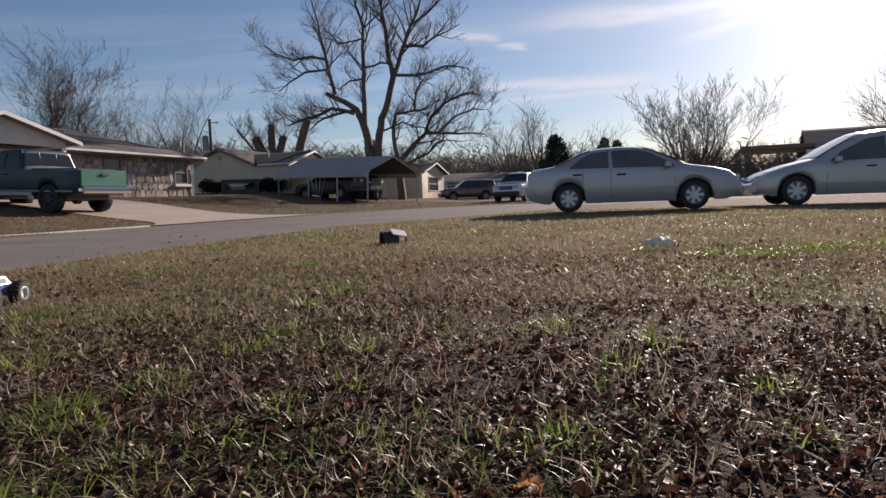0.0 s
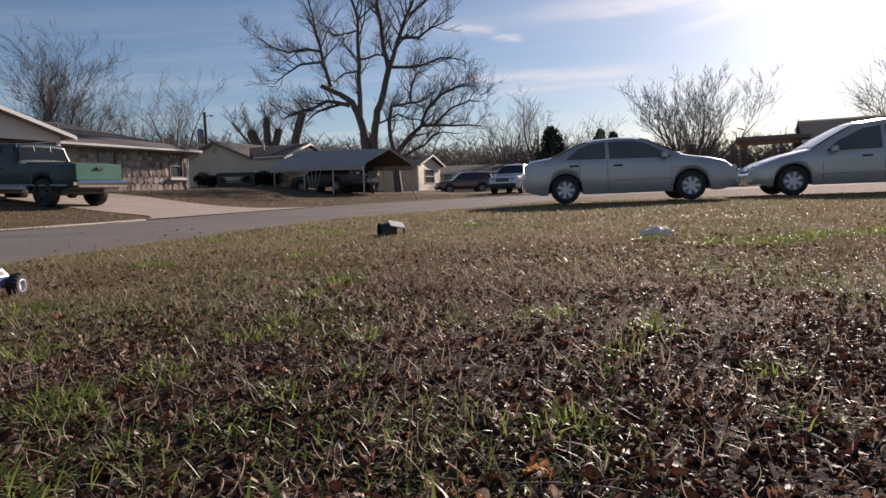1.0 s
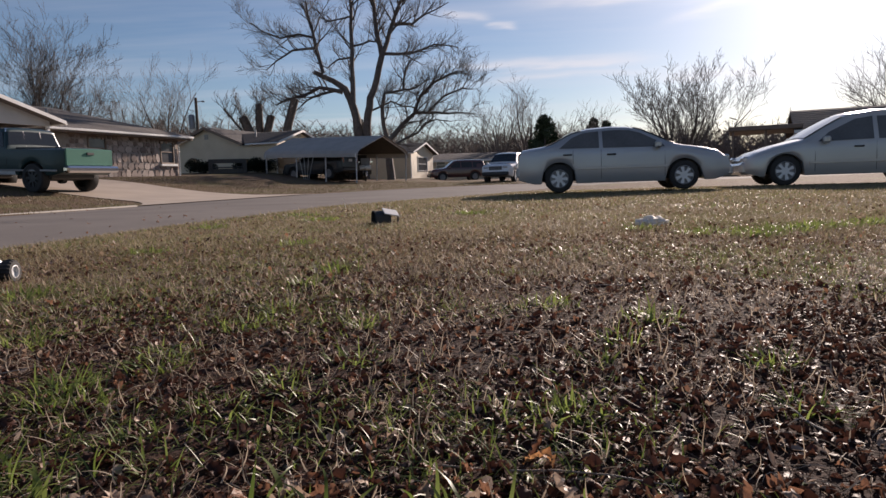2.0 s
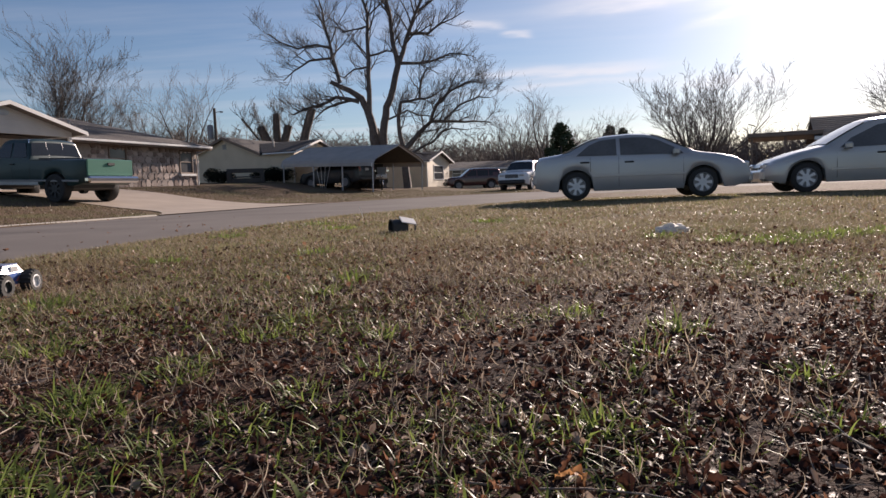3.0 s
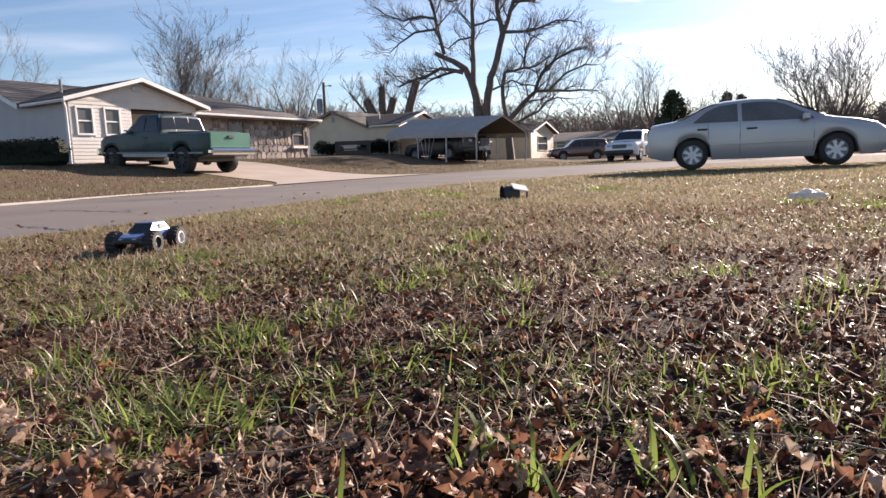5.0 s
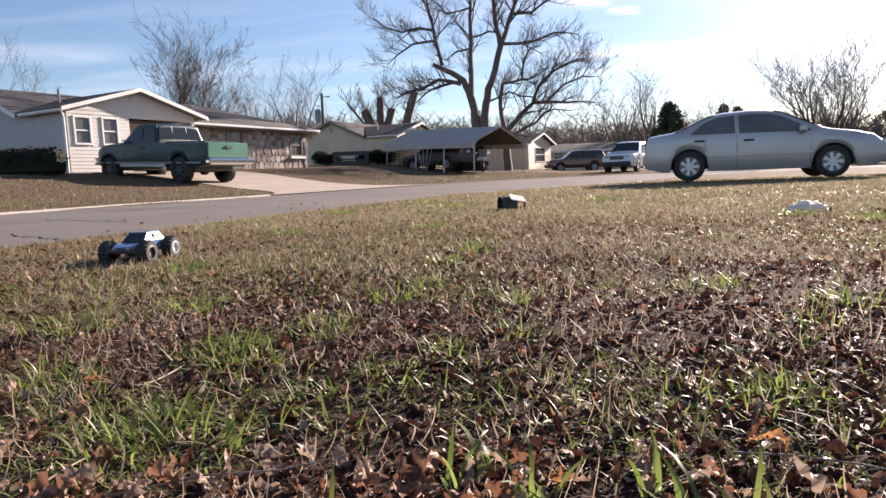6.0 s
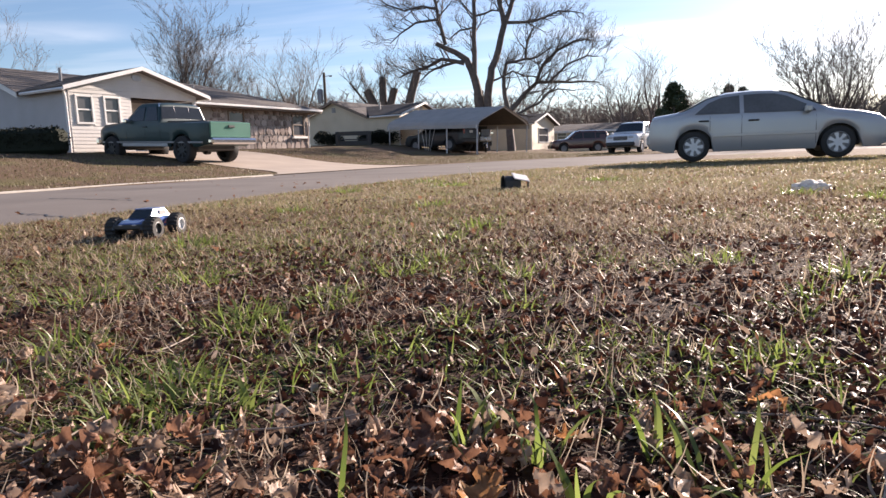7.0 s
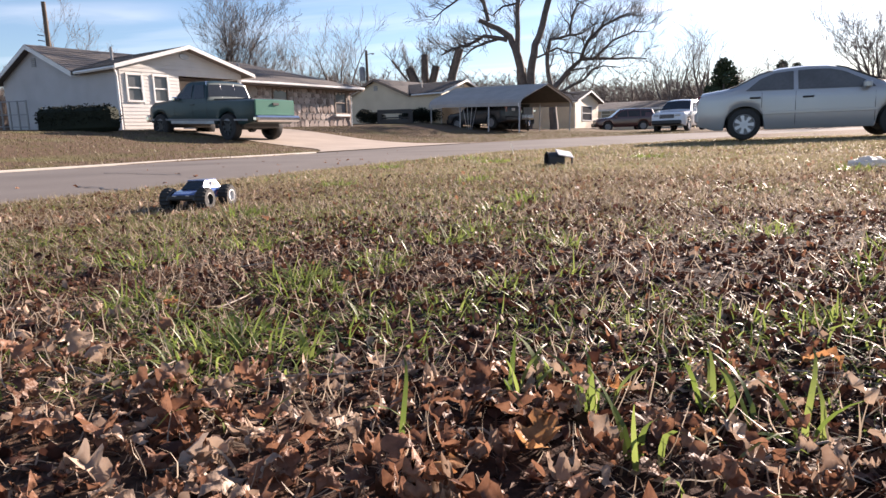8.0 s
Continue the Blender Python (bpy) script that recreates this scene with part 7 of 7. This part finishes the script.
def make_leaves():
    # thick litter at the foot, its leaves lying over one another
    xs, ys = [], []
    x, y, r = scatter(0.3, 1.9, 1500, -70, 60)
    keep = rng.uniform(0, 1, len(x)) < litterness(x, y) * (0.30 + 0.75 * field(x, y, 7.0, 77)) + 0.04
    xs.append(x[keep]); ys.append(y[keep])
    x, y, r = scatter(1.2, 7.0, 50)
    keep = rng.uniform(0, 1, len(x)) < 0.25 + 0.6 * field(x, y, 2.0, 41)
    xs.append(x[keep]); ys.append(y[keep])
    x, y, r = scatter(0.35, 4.0, 60, 60, 290)
    keep = on_lawn(x, y, 0.1)
    xs.append(x[keep]); ys.append(y[keep])
    x, y = np.concatenate(xs), np.concatenate(ys)
    n = len(x)
    lit = litterness(x, y)
    size = (0.020 + 0.052 * rng.uniform(0, 1, n) ** 1.4) * (0.8 + 0.3 * lit)
    z = lawn_z(x, y) + rng.uniform(0, 0.026, n) * lit
    pale = rng.uniform(0, 1, n) < 0.36
    a, b = ~pale, pale
    leaf_shapes(x[a], y[a], z[a], size[a], 0.5, "leaf", "fallen_leaves", "curled brown oak leaves fallen on the lawn", "leaves")
    leaf_shapes(x[b], y[b], z[b], size[b], 0.5, "pale_leaf", "pale_fallen_leaves", "pale bleached oak leaves fallen on the lawn", "leaves")
    # dark crumbled leaves all over the soil
    xs, ys, sz = [], [], []
    for r0, r1, dens, lo, hi in ((0.6, 2.6, 2300, 0.014, 0.040), (2.6, 5.5, 420, 0.018, 0.040)):
        x, y, r = scatter(r0, r1, dens)
        keep = on_lawn(x, y, 0.1) & (rng.uniform(0, 1, len(x)) < 0.15 + 0.5 * field(x, y, 3.2, 61) + 0.45 * soilness(x, y))
        xs.append(x[keep]); ys.append(y[keep]); sz.append(rng.uniform(lo, hi, keep.sum()))
    x, y, size = np.concatenate(xs), np.concatenate(ys), np.concatenate(sz)
    leaf_shapes(x, y, lawn_z(x, y) + rng.uniform(0, 0.008, len(x)), size, 0.5, "dark_leaf", "crumbled_leaves", "dark crumbled leaves matted over the soil", "leaves", lobed=False)
    # small broken bits
    xs, ys, sz = [], [], []
    for r0, r1, dens, s in ((0.4, 2.2, 2200, 0.0125), (2.2, 4.5, 1000, 0.017), (4.5, 10.0, 230, 0.021)):
        x, y, r = scatter(r0, r1, dens)
        keep = on_lawn(x, y, 0.1) & (rng.uniform(0, 1, len(x)) < 0.15 + 0.85 * field(x, y, 2.6, 51))
        xs.append(x[keep]); ys.append(y[keep]); sz.append(s * rng.uniform(0.5, 1.7, keep.sum()))
    x, y, size = np.concatenate(xs), np.concatenate(ys), np.concatenate(sz)
    pick = rng.uniform(0, 1, len(x))
    for mk, m, nm, lb in ((pick < 0.30, "leaf", "leaf_litter", "small broken brown leaf litter on the soil"), (pick > 0.62, "pale_leaf", "pale_leaf_litter", "small bleached leaf and straw scraps on the soil"),
                          ((pick >= 0.30) & (pick <= 0.62), "dark_leaf", "dark_leaf_litter", "small dark rotted leaf scraps on the soil")):
        leaf_bits(x[mk], y[mk], size[mk], m, nm, lb)
    # the large leaves that lie on top: x, y, length
    for places, m, lb in (
            ([(-0.79, 2.86, 0.085), (-0.64, 2.88, 0.055), (-0.49, 3.11, 0.065), (-1.53, 3.28, 0.06), (-0.86, 2.78, 0.06), (-0.72, 3.00, 0.05)], "amber_leaf", "large orange-brown curled oak leaf on the lawn"),
            ([(-0.76, 2.80, 0.06), (-1.18, 2.93, 0.075), (-1.40, 2.97, 0.06), (-1.02, 3.03, 0.06), (-1.07, 3.03, 0.055), (-1.32, 2.80, 0.07), (-1.08, 2.76, 0.075), (-0.96, 2.81, 0.07), (-0.70, 3.22, 0.04), (-1.38, 2.88, 0.06)], "pale_leaf", "large pale bleached oak leaf on the lawn"),
            ([(-1.21, 2.77, 0.07), (-1.08, 2.86, 0.06), (-0.92, 2.96, 0.065), (-0.90, 2.78, 0.08), (-0.67, 2.88, 0.06), (-0.81, 3.50, 0.045), (-1.06, 2.93, 0.06), (-1.16, 2.83, 0.07), (-0.99, 2.75, 0.065)], "leaf", "large dark brown curled oak leaf on the lawn")):
        for px, py, ln in places:
            one = leaf_shapes(np.array([px]), np.array([py]), lawn_z(np.array([px]), np.array([py])) + 0.016, np.array([ln]), 0.35, m, "oak_leaf", lb, "leaf", curled=0.5)
            del one["kind"]
            tagged(one, lb, "leaf", "large leaves on the lawn")


def leaf_bits(x, y, size, m, name, label):
    """Scraps of leaf: two faces bent along the middle."""
    n = len(x)
    yaw, fold, tip = rng.uniform(0, 6.28, n), rng.uniform(0.1, 1.0, n), rng.normal(0, 0.5, n)
    w = size * rng.uniform(0.2, 0.6, n)
    base = np.array([[-0.6, 0, 0], [-0.2, -1, 1], [0.25, -0.8, 1], [0.6, 0, 0], [0.2, 0.9, 1], [-0.25, 0.8, 1]])
    L_ = base[None, :, 0] * size[:, None] * rng.uniform(0.8, 1.2, (n, 6))
    S = base[None, :, 1] * (w * np.cos(fold))[:, None]
    H = base[None, :, 2] * (w * np.sin(fold))[:, None] * rng.uniform(0.3, 1.3, (n, 6))
    Lx, Lz = L_ * np.cos(tip)[:, None], L_ * np.sin(tip)[:, None] + H
    Lz = Lz - Lz.min(1, keepdims=True)
    c, s = np.cos(yaw)[:, None], np.sin(yaw)[:, None]
    verts = np.stack([x[:, None] + Lx * c - S * s, y[:, None] + Lx * s + S * c, lawn_z(x, y)[:, None] + Lz + rng.uniform(0, 0.006, (n, 1))], -1)
    faces = (np.arange(n) * 6)[:, None, None] + np.array([[0, 1, 2, 3], [0, 3, 4, 5]])[None]
    sheet(name, verts.reshape(-1, 3), faces.reshape(-1, 4), m, label, "leaf litter")


def make_road_scraps():
    """A few leaves blown onto the street, and cracks in it."""
    n = 90
    x, y = rng.uniform(-9.3, -4.2, n), rng.uniform(6, 18, n)
    z = base_height(x, y) - 0.01
    leaf_shapes(x, y, z, rng.uniform(0.04, 0.08, n), 0.3, "leaf", "street_leaves", "few brown leaves blown onto the street", "leaves", lobed=False)
    b = Build()
    rnd = random.Random(9)
    for x0, y0, x1, y1 in ((-5.4, 8.4, -6.9, 8.9), (-6.2, 11.0, -8.6, 11.6), (-5.2, 13.2, -5.6, 15.6), (-4.6, 6.6, -5.3, 6.9)):
        n = 16
        for i in range(n + 1):
            f = i / n
            px, py = x0 + (x1 - x0) * f + rnd.uniform(-0.03, 0.03), y0 + (y1 - y0) * f + rnd.uniform(-0.05, 0.05)
            zz = scene.ray_cast(bpy.context.evaluated_depsgraph_get(), (px, py, 2), (0, 0, -1))[1].z + 0.004
            b.v += [(px, py - 0.012, zz), (px, py + 0.016, zz)]
            if i < n:
                k = len(b.v) - 2
                b.f.append((k, k + 1, k + 3, k + 2))
    single("road_crack", b, "tar", "dark tar-filled cracks in the asphalt", "crack", "stuff")


def make_twigs():
    b = Build()
    rnd = random.Random(3)
    places = [(-1.25, 2.88, 0.32, 0.25), (-0.62, 3.13, 0.30, -0.12), (-0.45, 2.9, 0.10, 1.0), (-0.60, 2.86, 0.10, 0.6)] + \
             [(rnd.uniform(-2.2, 0.8), rnd.uniform(2.8, 4.8), rnd.uniform(0.05, 0.12), rnd.uniform(0, 3.1)) for _ in range(26)]
    for x, y, ln, a in places:
        z = height(x, y) + 0.010
        p = Vector((x, y, z))
        pts = [p]
        for k in range(4):
            a += rnd.uniform(-0.25, 0.25)
            p = p + Vector((math.cos(a), math.sin(a), rnd.uniform(-0.08, 0.16))) * ln / 4
            pts.append(p)
        b.tube(pts, [0.0017, 0.0016, 0.0015, 0.0012, 0.0008], 5)
    single("fallen_twigs", b, "twig", "thin dry twigs among the fallen leaves", "twigs", "stuff")


make_green()
make_straw()
make_leaves()
make_twigs()
make_road_scraps()
